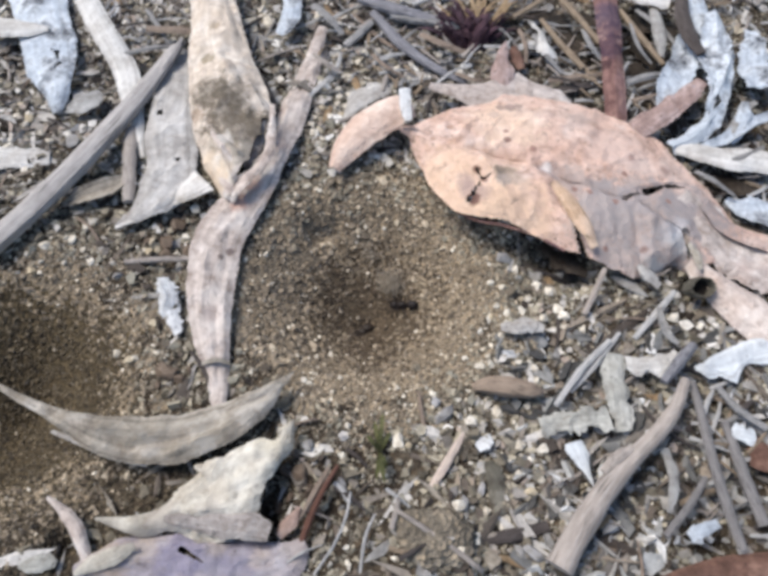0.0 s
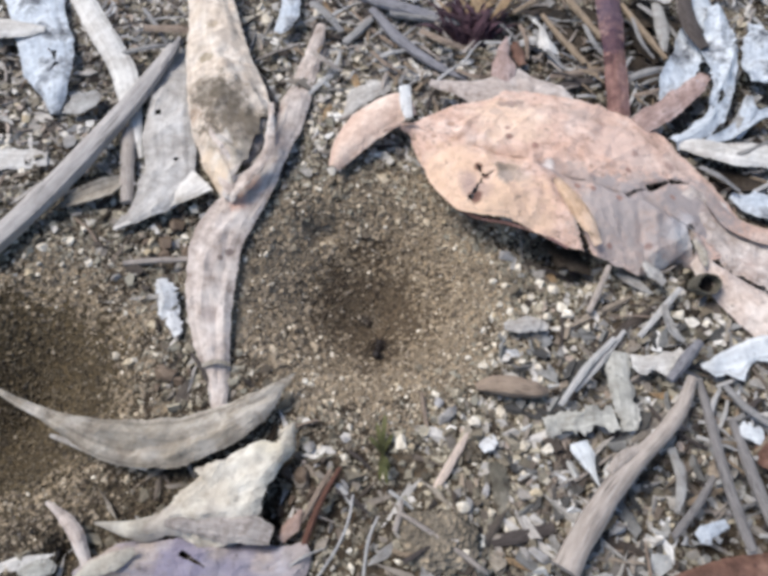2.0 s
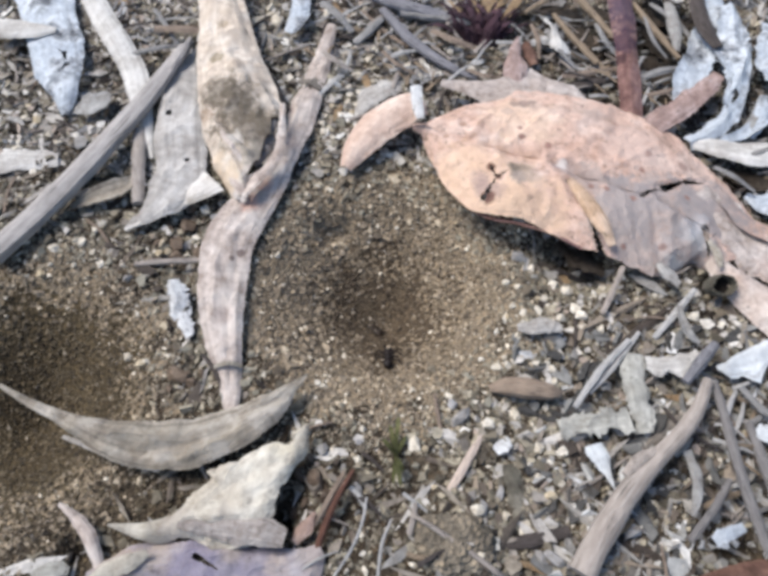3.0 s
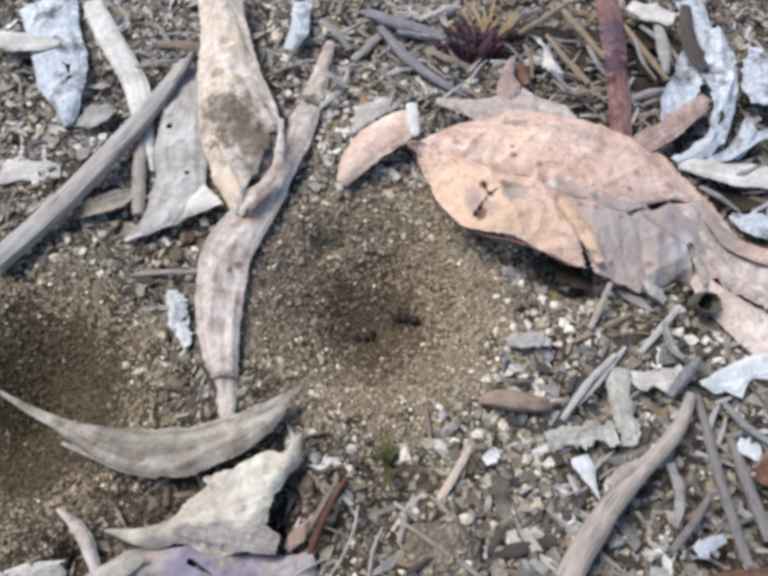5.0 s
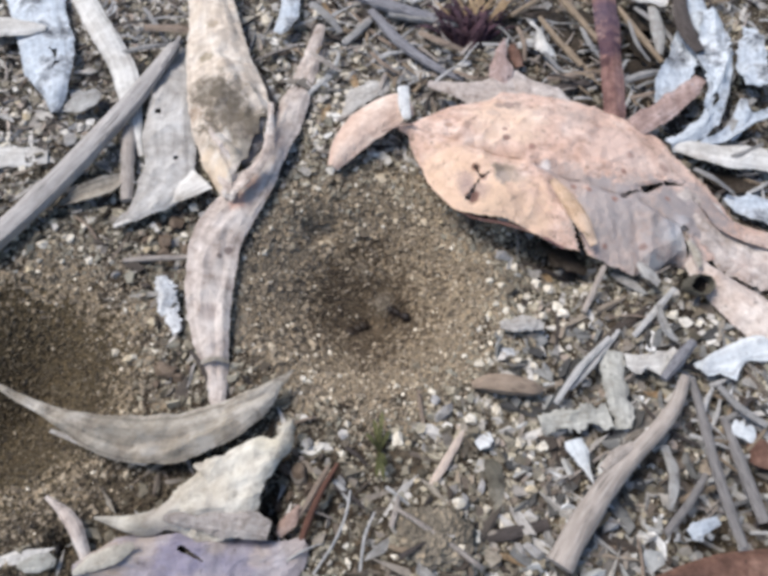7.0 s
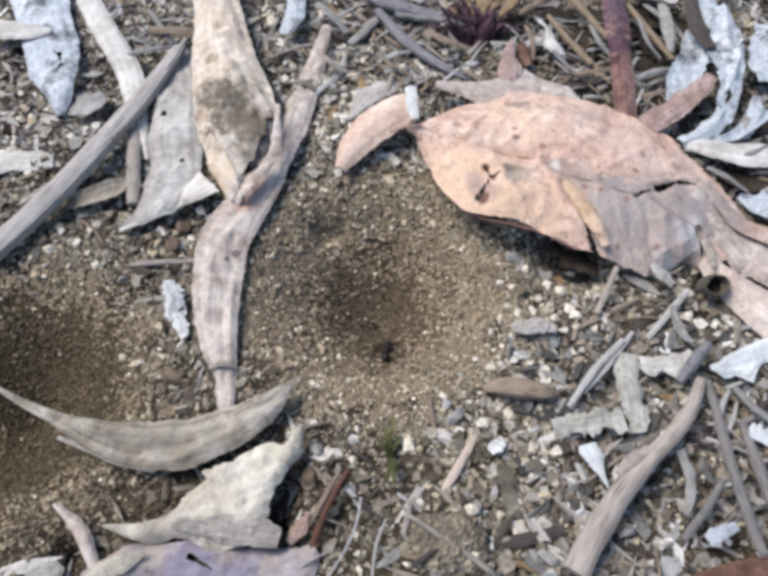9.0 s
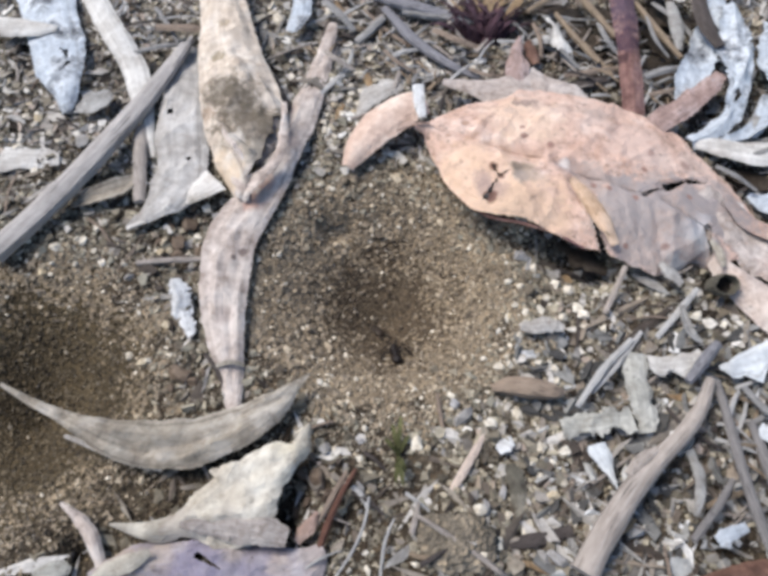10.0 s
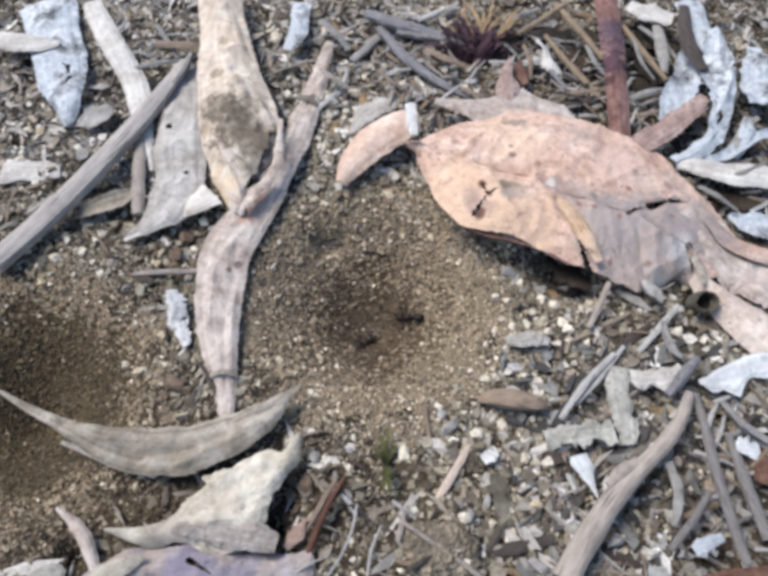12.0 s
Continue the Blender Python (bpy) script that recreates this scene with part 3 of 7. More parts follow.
    vy, vz = v[:, :, 1] * ct[:, None] - v[:, :, 2] * st[:, None], v[:, :, 1] * st[:, None] + v[:, :, 2] * ct[:, None]
    vx = v[:, :, 0]
    px = (vx * ca[:, None] - vy * sa[:, None]) * s[:, None] * 0.5 + x[:, None]
    py = (vx * sa[:, None] + vy * ca[:, None]) * s[:, None] * 0.5 + y[:, None]
    pz = vz * s[:, None] * 0.5 + (height(x, y) + s * 0.1)[:, None]
    co = np.stack([px, py, pz], -1).reshape(-1, 3) * MM
    faces = (tri[None] + (np.arange(n) * v.shape[1])[:, None, None]).reshape(-1, 3)
    me = bpy.data.meshes.new(name)
    me.vertices.add(len(co))
    me.vertices.foreach_set("co", co.ravel())
    me.loops.add(faces.size)
    me.loops.foreach_set("vertex_index", faces.ravel().astype(np.int32))
    me.polygons.add(len(faces))
    me.polygons.foreach_set("loop_start", (np.arange(len(faces)) * 3).astype(np.int32))
    me.update(calc_edges=True)
    me.polygons.foreach_set("use_smooth", np.zeros(len(faces), bool))
    me.materials.append(mat)
    tagged(new(name, me), label, category, kind="stuff")


scatter("sand_grains", "grey-brown sand grains round the funnel pit's rim", "sand", 110000, 0.58, SAND_GRAINS,
        lambda x, y, q: (in_pit(x, y) + 0.35 * (q - 0.5) < 1.25) & (in_pit(x, y) > np.where(x > -42, 0.25, 0.65) + 0.5 * q), 11)
# finer grains, coloured dark for the shade at the pit's bottom
scatter("fine_sand_grains", "fine sand grains deep in the funnel pit, shade put in their colour", "sand", 120000, 0.46, SHADED_FINE_GRAINS,
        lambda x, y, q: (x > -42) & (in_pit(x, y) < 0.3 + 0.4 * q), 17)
# olive-brown grains, also darkened for the curved leaf's shade
scatter("olive_grains", "olive-brown soil grains lining the smaller funnel pit, darkened for shade", "sand", 150000, 0.48, OLIVE_SHADED_GRAINS,
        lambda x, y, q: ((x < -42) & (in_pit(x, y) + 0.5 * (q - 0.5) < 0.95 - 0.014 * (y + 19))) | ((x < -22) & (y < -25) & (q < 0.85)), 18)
scatter("wall_grains", "coarse grey and tan grains on the pit's wall", "sand", 26000, 0.95, SAND_GRAINS,
        lambda x, y, q: (x > -42) & (in_pit(x, y) > 0.42 + 0.4 * q) & (in_pit(x, y) < 1.1) & ((x < -4 - 6 * q) | (y > 8 + 6 * q)) & (lattice_noise(x, y, 5) > 0.3 + 0.5 * q), 24, flat=0.7, stretch=1.6)
scatter("rim_grains", "cream and tan sand grains on the pit's sunny rim", "sand", 30000, 0.85, GRIT,
        lambda x, y, q: (x > -42) & (in_pit(x, y) > 0.72 + 0.35 * q) & (in_pit(x, y) < 1.3) & ((x > 3 + 8 * q) | (y > 10 + 8 * q)) & (q < 0.8), 23, flat=0.8, stretch=1.4)
scatter("grit", "coarse cream and brown grit on the soil", "grit", 90000, 0.62, GRIT,
        lambda x, y, q: (in_pit(x, y) > 0.92 + 0.4 * q) & ~((x < -22) & (y < -25) & (q < 0.85)) & ~(litter(x, y, q * 1.7) & (lattice_noise(x, y, 6) > 0.45)) & ~((x > 24) & (y > 36) & (q < 0.6)) & ~sparse(x, y, q) & ~(bare(x, y, q) & (q > 0.55)), 12, flat=0.7, stretch=1.6)
scatter("coarse_grit", "coarse pale grit strewn over the soil", "grit", 15000, 1.05, GRIT,
        lambda x, y, q: (in_pit(x, y) > 1.02 + 0.3 * q) & ~((x < -22) & (y < -25) & (q < 0.85)) & (lattice_noise(x, y, 22) > 0.15 + 0.5 * q) & ~((x > 24) & (y > 36) & (q < 0.7)) & ~sparse(x, y, q) & ~(bare(x, y, q) & (q > 0.2)), 13, flat=0.8, stretch=1.5, plates=True)
scatter("soil_crumbs", "dull brown crumbs of soil", "soil", 9000, 1.0, EARTH,
        lambda x, y, q: (in_pit(x, y) > 1.05 + 0.3 * q), 19, flat=0.6, stretch=1.6)
scatter("litter_crumbs", "crumbled bits of dry leaf and bark", "leaf litter", 15000, 1.15, CRUMB,
        lambda x, y, q: (in_pit(x, y) > 1.15 + 0.25 * q) & litter(x, y, q) & ~bare(x, y, q) & ~sparse(x, y, q), 14, flat=0.5, stretch=2.0, plates=True)
scatter("litter_flakes", "pale flat flakes of dry leaf and bark", "leaf litter", 2600, 1.8, CRUMB,
        lambda x, y, q: (in_pit(x, y) > 1.25 + 0.25 * q) & litter(x, y, q) & ~bare(x, y, q) & ~sparse(x, y, q) & ~((x > 24) & (y > 40) & (q < 0.5)), 15, flat=0.22, spread=1.6, stretch=2.2, plates=True)
scatter("pale_flakes", "small pale broken flakes among the gravel", "flakes", 3600, 1.2, FLAKES,
        lambda x, y, q: (in_pit(x, y) > 1.08 + 0.3 * q) & ((x > 8) | (y < -24) | (y > 30)) & ~((x > 24) & (y > 36) & (q < 0.85)) & ~bare(x, y, q) & ~sparse(x, y, q), 20, flat=0.6, spread=1.9, stretch=1.9, plates=True)
scatter("pale_flakes", "pale broken flakes and chips in the far litter", "flakes", 14000, 1.2, FLAKES,
        lambda x, y, q: (in_pit(x, y) > 1.12 + 0.3 * q) & (x < 20) & (y > 27), 21, flat=0.6, spread=2.0, stretch=2.2, plates=True)
scatter("grey_flakes", "grey and whitish broken flakes between the near sticks", "flakes", 14000, 1.5, GREYFLAKES,
        lambda x, y, q: (x > 20) & (y < -9) & (q < 0.62), 41, flat=0.6, spread=2.0, stretch=2.4, plates=True)
scatter("litter_fibres", "thin grey-brown fibres of bark and grass", "leaf litter", 4500, 1.0, CRUMB,
        lambda x, y, q: (in_pit(x, y) > 1.2 + 0.25 * q) & litter(x, y, q), 16, flat=0.5, stretch=9.0)


# ---- building helpers ----
def smooth_rows(rows, n):
    """n places along the rows (Catmull-Rom)."""
    p = np.array(rows, float)
    p = np.vstack([2 * p[0] - p[1], p, 2 * p[-1] - p[-2]])
    out = []
    for s in np.linspace(0, len(rows) - 1 - 1e-6, n):
        i = int(s)
        u = s - i
        a0, a1, a2, a3 = p[i:i + 4]
        q = 0.5 * (2 * a1 + (a2 - a0) * u + (2 * a0 - 5 * a1 + 4 * a2 - a3) * u * u + (3 * a1 - a0 - 3 * a2 + a3) * u ** 3)
        q[3:] = np.maximum(a1[3:] + (a2[3:] - a1[3:]) * u, 0.12)
        out.append(q)
    return np.array(out)


def sharpen(bm, angle=0.7):
    for ed in bm.edges:
        if len(ed.link_faces) == 2 and ed.calc_face_angle(0) > angle:
            ed.smooth = False


def link_mesh(name, bm, mat, parent=None, label="", centre=None, smooth=True):
    """A bmesh in millimetres becomes one mesh object, its origin at centre."""
    c = Vector(centre) if centre is not None else Vector((0, 0, 0))
    sharpen(bm)
    for v in bm.verts:
        v.co = (v.co - c) * MM
    me = bpy.data.meshes.new(name)
    bm.to_mesh(me)
    bm.free()
    me.polygons.foreach_set("use_smooth", np.full(len(me.polygons), smooth))
    me.materials.append(mat)
    ob = new(name, me)
    ob.location = c * MM
    if parent:
        ob.parent = parent
    if label:
        ob["label"] = label
    return ob


def crumple(x, y, wave, off):
    """Folds of a dry leaf: broad waves and sharp-ridged creases."""
    ridge = 1 - 2 * abs(noise.noise(Vector((x * 0.16, y * 0.16, 4)) + off))
    return wave * (noise.noise(Vector((x * 0.1, y * 0.1, 0)) + off) + 0.42 * ridge * abs(ridge) + 0.3 * noise.noise(Vector((x * 0.45, y * 0.45, 9)) + off))


def line_gap(x, y, x0, y0, x1, y1):
    """How far x, y lies from a line, and how far along it."""
    dx, dy = x1 - x0, y1 - y0
    s = max(0.0, min(1.0, ((x - x0) * dx + (y - y0) * dy) / (dx * dx + dy * dy)))
    return math.hypot(x - x0 - s * dx, y - y0 - s * dy), s


def relief(x, y, folds, dents):
    """Folds (x0, y0, x1, y1, width, height) are ridges or valleys along a line, dents (x, y, radius, height) round ones."""
    z = 0.0
    for x0, y0, x1, y1, w, h in folds:
        d, s = line_gap(x, y, x0, y0, x1, y1)
        z += h * max(0.0, 1 - d / w) ** 1.4 * min(1.0, 5 * s + 0.2, 5 * (1 - s) + 0.2)
    for dx, dy, r, h in dents:
        z += h * math.exp(-((x - dx) ** 2 + (y - dy) ** 2) / (r * r))
    return z


def blade_bm(rows, cup=0.0, crease=0.0, wave=0.5, ragged=0.06, tears=(), thick=0.22, nv=34, nu=10, twist=0.0, jag=0.0, seed=0, folds=(), dents=()):
    """A leaf or strip: rows of x, y, z, width to the left and to the right of its midrib, in mm. cup lifts the edges, crease
    folds it along the midrib, wave crumples it, tears (x0, y0, x1, y1, width) are cut out of it, folds and dents shape it."""
    bm = bmesh.new()
    uvl = bm.loops.layers.uv.new("UVMap")
    p = smooth_rows(rows, nv)
    tan = np.gradient(p[:, :2], axis=0)
    tan /= np.linalg.norm(tan, axis=1)[:, None] + 1e-9
    side = np.stack([-tan[:, 1], tan[:, 0]], 1)
    off = Vector((seed * 13.7, seed * 7.1, 3.3))
    rj = random.Random(seed * 7 + 3)
    jags = [[1 + jag * (rj.random() - 0.6) for _ in range(8)] for _ in range(2)]
    grid, where = [], {}
    for i in range(nv):
        line = []
        for j in range(nu + 1):
            u = 2 * j / nu - 1
            w = p[i, 3] if u > 0 else p[i, 4]
            edge = 1 + ragged * (noise.noise(Vector((i * 20 / nv, u * 2, seed * 3.1))) + 0.9 * noise.noise(Vector((i * 60 / nv * 1.3, u * 2, seed * 5.3)))) * abs(u) ** 3
            if jag:
                q = 6.99 * i / (nv - 1)
                edge *= 1 + (jags[u > 0][int(q)] * (1 - q % 1) + jags[u > 0][int(q) + 1] * (q % 1) - 1) * abs(u)
            x, y = p[i, :2] + side[i] * u * w * edge
            z = p[i, 2] + cup * min(1.0, w / 2.0) * u * u + crease * abs(u) + twist * u * w * (i / nv - 0.5)
            z += crumple(x, y, wave, off) + relief(x, y, folds, dents)
            v = bm.verts.new((x, y, z))
            where[v] = (j / nu, i / (nv - 1))
            line.append(v)
        grid.append(line)
    for i in range(nv - 1):
        for j in range(nu):
            q = (grid[i][j], grid[i + 1][j], grid[i + 1][j + 1], grid[i][j + 1])
            c = sum((v.co for v in q), Vector()) / 4
            cut = False
            for x0, y0, x1, y1, tw in tears:
                d = Vector((x1 - x0, y1 - y0))
                s = max(0, min(1, (Vector((c.x - x0, c.y - y0)).dot(d)) / d.length_squared))
                cut |= (Vector((c.x - x0, c.y - y0)) - s * d).length < tw * (1.15 - s)
            if not cut:
                bm.faces.new(q)
    bmesh.ops.recalc_face_normals(bm, faces=bm.faces)
    if sum(f.normal.z for f in bm.faces) < 0:
        bmesh.ops.reverse_faces(bm, faces=bm.faces)
    bmesh.ops.delete(bm, geom=[v for v in bm.verts if not v.link_faces], context="VERTS")
    bm.normal_update()
    top, rim = bm.faces[:], [e for e in bm.edges if len(e.link_faces) == 1]
    under = {}
    for v in bm.verts[:]:
        under[v] = bm.verts.new(v.co - v.normal * thick)
        where[under[v]] = where[v]
    for fc in top:
        bm.faces.new([under[v] for v in reversed(fc.verts)])
    for ed in rim:
        lp = ed.link_loops[0]
        v0, v1 = lp.vert, lp.link_loop_next.vert
        bm.faces.new((v1, v0, under[v0], under[v1]))
    for fc in bm.faces:
        for lp in fc.loops:
            lp[uvl].uv = where[lp.vert]
    bm.normal_update()
    return bm


def leaf(name, label, category, rows, mat, group="", rib=0.0, rib_mat=None, **shape):
    bm = blade_bm(rows, **shape)
    c = sum((v.co for v in bm.verts), Vector()) / len(bm.verts)
    low = min(v.co.z for v in bm.verts)
    ob = link_mesh(name, bm, mat, centre=(c.x, c.y, low))
    if rib:
        seed, wave = shape.get("seed", 0), shape.get("wave", 0.5)
        off = Vector((seed * 13.7, seed * 7.1, 3.3))
        p = smooth_rows(rows, 24)[1:-1]
        line = [(x - c.x, y - c.y, z - low + crumple(x, y, wave, off) + relief(x, y, shape.get("folds", ()), shape.get("dents", ())) + 0.05, rib * (1 - 0.6 * i / 22), rib) for i, (x, y, z, a1, a2) in enumerate(p)]
        link_mesh("midrib", tube_bm(line, nv=40, nu=6, flat=0.7), rib_mat or mat, ob)
    return tagged(ob, label, category, group)


def tube_bm(rows, flat=0.75, knots=0.12, nv=26, nu=10, seed=0):
    """A stick: rows of x, y, z of its axis and radius (twice)."""
    bm = bmesh.new()
    uvl = bm.loops.layers.uv.new("UVMap")
    p = smooth_rows(rows, nv)
    tan = np.gradient(p[:, :3], axis=0)
    tan /= np.linalg.norm(tan, axis=1)[:, None] + 1e-9
    rings, where = [], {}
    for i in range(nv):
        t = Vector(tan[i])
        s = Vector((-t.y, t.x, 0)).normalized()
        upv = t.cross(s) * -1
        if upv.z < 0:
            upv.negate()
        ring = []
        for j in range(nu):
            a = 2 * math.pi * j / nu
            r = p[i, 3] * (1 + knots * noise.noise(Vector((i * 0.35, math.cos(a) * 1.3, math.sin(a) * 1.3 + seed * 9.1))))
            r *= 0.93 if j % 2 and nu > 8 else 1.0
            v = bm.verts.new(Vector(p[i, :3]) + s * math.cos(a) * r + upv * math.sin(a) * r * flat)
            where[v] = (j / nu, i / nv * 3)
            ring.append(v)
        rings.append(ring)
    for i in range(nv - 1):
        for j in range(nu):
            fc = bm.faces.new((rings[i][j], rings[i][(j + 1) % nu], rings[i + 1][(j + 1) % nu], rings[i + 1][j]))
            for lp in fc.loops:
                lp[uvl].uv = where[lp.vert]
    for ring in (rings[0][::-1], rings[-1]):
        bm.faces.new(ring)
    bmesh.ops.recalc_face_normals(bm, faces=bm.faces)
    return bm


def stick(name, label, category, rows, mat, group="", **shape):
    bm = tube_bm(rows, **shape)
    c = sum((v.co for v in bm.verts), Vector()) / len(bm.verts)
    ob = link_mesh(name, bm, mat, centre=(c.x, c.y, min(v.co.z for v in bm.verts)))
    return tagged(ob, label, category, group)


def leaf_part(thing, name, label, rows, mat, **shape):
    """A piece of a leaf that looks different from the rest of it, as its child."""
    piece = link_mesh(name, blade_bm(rows, **shape), mat, label=label)
    piece.parent = thing
    piece.matrix_parent_inverse = Matrix.Translation(thing.location).inverted()


# ---- the large leaves round the pit ----

big_leaf = leaf("dry_leaf", "large broken orange-brown gum leaf with grey weathered patches and tears", "leaf",
     [(3.2, 30.3, 10.3, 0.5, 0.5), (5.39, 30.4, 10.5, 2.0, 1.2), (10.35, 28.61, 10.5, 10.6, 7.1), (18.28, 24.98, 10.5, 18, 13.92), (27.58, 22.37, 10, 20.65, 13.39), (37.13, 18.3, 9, 22.57, 13.78), (46.43, 15.52, 7.5, 21.44, 14.64), (53.63, 11.7, 6, 15.57, 14.09), (58.44, 7.35, 4.2, 12.04, 8.15), (59.79, 3.22, 3, 6.19, 1.47)],
     ORANGE, cup=-2.8, crease=-0.4, wave=0.8, ragged=0.02, nv=250, nu=110, seed=1, rib=0.12,
     folds=[(5.59, 30.92, 15.98, 26.22, 1.8, -0.9), (15.98, 26.22, 27.89, 21.82, 2.2, -1.2), (28.18, 22.68, 37.84, 17.67, 2.2, -1.3), (38.42, 18.87, 47.06, 14.79, 2, -1), (48.01, 16.31, 56.7, 8.9, 1.8, -1), (41.63, 13.79, 43.96, -3.36, 1.6, 0.315), (50.26, 13.41, 48.95, -2.77, 1.3, 0.28), (46.74, 14.55, 47.66, -1.76, 1.2, -0.36), (53.57, 11.85, 52.96, -2.18, 1.3, 0.32), (20.68, 24.44, 31.57, 36.15, 1.5, 0.3), (31, 21.64, 43.29, 33.14, 1.5, 0.3), (38.51, 19.47, 52.66, 28.86, 1.4, 0.3), (47.04, 17.91, 60.18, 21.58, 1, 0.6), (13.13, 26.46, 18.94, 34.26, 1.2, 0.45), (18.3, 24.43, 25.59, 8.2, 1.4, 0.33), (28.49, 21.22, 34.2, 5.35, 1.4, 0.33)],
     dents=[(20.84, 13.36, 5, 0.9), (35.02, 30.47, 6, 0.8), (42.84, 4.91, 3, -0.4), (53.26, 1.97, 2.5, -0.25), (26.39, 34.11, 3, -0.5)],
     tears=[(*(56.74, 9.21), *(57.14, 4.48), 0.7), (15.8, 13.72, 18.46, 17.67, 0.42), (18.46, 17.67, 20.6, 18.85, 0.3), (17.5, 19.8, 18.63, 17.43, 0.3), (*(37.45, 1.3), *(34.35, 12.43), 0.75), (45.82, 15.6, 50.34, 17.25, 0.45), (50.34, 17.25, 55.02, 19.41, 0.75), (55.02, 19.41, 59.82, 20.15, 0.5)])
strip_bm = blade_bm([(32.03, 17.52, 9.9, 0.77, 0.77), (34.23, 13.33, 9.8, 1.59, 1.47), (36.37, 8.29, 9.1, 1.62, 1.5), (38.15, 3.82, 7.8, 0.69, 0.78)], cup=-0.8, wave=0.8, ragged=0.1, nv=30, nu=8, seed=50)
torn = link_mesh("torn_strip", strip_bm, YELLOW, label="yellow-orange torn strip of leaf skin")
torn.parent = big_leaf
torn.matrix_parent_inverse = Matrix.Translation(big_leaf.location).inverted()
# a dark red strip draws the shade on the lower edge's thickness
leaf_part(big_leaf, "shade_rim", "dark red strip added for the shaded edge of the leaf", [(6.78, 26.48, 7.6, 0.21, 0.21), (8.04, 22.65, 7.4, 0.31, 0.31), (9.89, 17.97, 7.2, 0.42, 0.42), (12.82, 13.76, 6.9, 0.44, 0.44), (16.83, 11, 6.8, 0.45, 0.45), (22.7, 9.48, 6.6, 0.34, 0.34), (28.07, 7.67, 6.2, 0.34, 0.34), (33.25, 4.5, 5.6, 0.22, 0.22)], RED, cup=-0.3, wave=0.2, ragged=0.1, nv=90, nu=6, seed=88)
leaf_part(big_leaf, "stalk", "thin reddish stalk of the leaf", [(-0.2, 30.52, 8.6, 0.26, 0.26), (2.13, 30.62, 9.8, 0.36, 0.36), (4.4, 30.3, 10.8, 0.3, 0.3), (6.2, 29.9, 11, 0.15, 0.15)], PINKBARK, cup=-0.3, wave=0.1, nv=20, nu=6, seed=79)
for nm, lab, part_rows, part_mat, sd in (
        ("cream_wedge", "cream torn wedge of leaf skin", [(57.17, 6.78, 4.8, 0.42, 0.42), (57.6, 3.96, 4.8, 1, 0.9), (57.79, 1.03, 4.4, 0.48, 0.48)], CREAM, 75),
        ("pale_flap", "whitish flap at the leaf's broken edge", [(46.36, 1.59, 5.2, 0.64, 0.64), (47.69, -0.31, 4.9, 1.7, 1.48), (49.74, -2.25, 4, 0.74, 0.74)], PALE, 76)):
    leaf_part(big_leaf, nm, lab, part_rows, part_mat, cup=-0.5, wave=0.7, ragged=0.2, jag=0.5, nv=36, nu=8, seed=sd)
leaf("broken_leaf_end", "crumpled grey-brown end of a broken gum leaf", "leaf",
     [(57.69, 17.63, 5, 4.23, 2.38), (62.45, 11.15, 3.5, 5.47, 5.88), (68.29, 6.77, 2.5, 5.5, 6.47), (75.35, 1.65, 2, 4.8, 5.8)], STRIP, cup=-1.2, wave=1.2, ragged=0.15, jag=0.42, seed=2)
leaf("torn_leaf_strip", "narrow orange strip torn off a leaf", "leaf",
     [(61.72, 15.47, 5.5, 0.95, 1.19), (64.84, 11.24, 4.5, 1.71, 1.69), (70.26, 8.89, 3.5, 1.96, 1.93), (77.54, 7.55, 3, 1.82, 1.8)], ORANGE, cup=-0.6, wave=0.8, seed=3)
curled = leaf("curled_leaf", "pinkish-orange curled leaf piece with a hollow end", "leaf",
     [(58.2, 5.02, 3.5, 1.13, 1.57), (61.13, -0.6, 4, 3.12, 3.28), (65.4, -5.41, 3.5, 4.42, 4.3), (71.54, -11.96, 3, 4.85, 4.71)], PALEPINK, cup=-2.6, wave=0.6, seed=4)


def rolled_end(thing, x, y, z, radius, length, tip, swing):
    """The open end of a rolled leaf: a short ragged tube and a near-black sheet for the shade at its bottom."""
    turn = Matrix.Translation((x, y, z)) @ Euler((radians(tip), 0, radians(swing))).to_matrix().to_4x4()
    bm = bmesh.new()
    uvl = bm.loops.layers.uv.new("UVMap")
    n, rings = 40, []
    for r, h in ((radius * 1.05, -length), (radius * 1.06, -length * 0.4), (radius, 0.0), (radius * 0.9, 0.0), (radius * 0.88, -length * 0.5), (radius * 0.86, -length)):
        ring = []
        for k in range(n):
            a = 2 * math.pi * k / n
            q = 1 + 0.2 * noise.noise(Vector((math.cos(a) * 1.1, math.sin(a) * 1.1, 3.0))) + 0.08 * noise.noise(Vector((math.cos(a) * 4, math.sin(a) * 4, 9.0)))
            lift = 0.8 * noise.noise(Vector((math.cos(a) * 1.4, math.sin(a) * 1.4, 7.0))) + 0.35 * noise.noise(Vector((math.cos(a) * 5, math.sin(a) * 5, 1.0))) if h > -0.1 else 0.0
            ring.append(bm.verts.new(turn @ Vector((math.cos(a) * r * q, math.sin(a) * r * q * 0.8, h + lift))))
        rings.append(ring)
    for p, q in zip(rings, rings[1:]):
        for k in range(n):
            fc = bm.faces.new((p[k], p[(k + 1) % n], q[(k + 1) % n], q[k]))
            for lp in fc.loops:
                lp[uvl].uv = (k / n, 0.5)
    bmesh.ops.recalc_face_normals(bm, faces=bm.faces)
    floor_bm = bmesh.new()
    mid = floor_bm.verts.new(turn @ Vector((0, 0, -length * 0.85)))
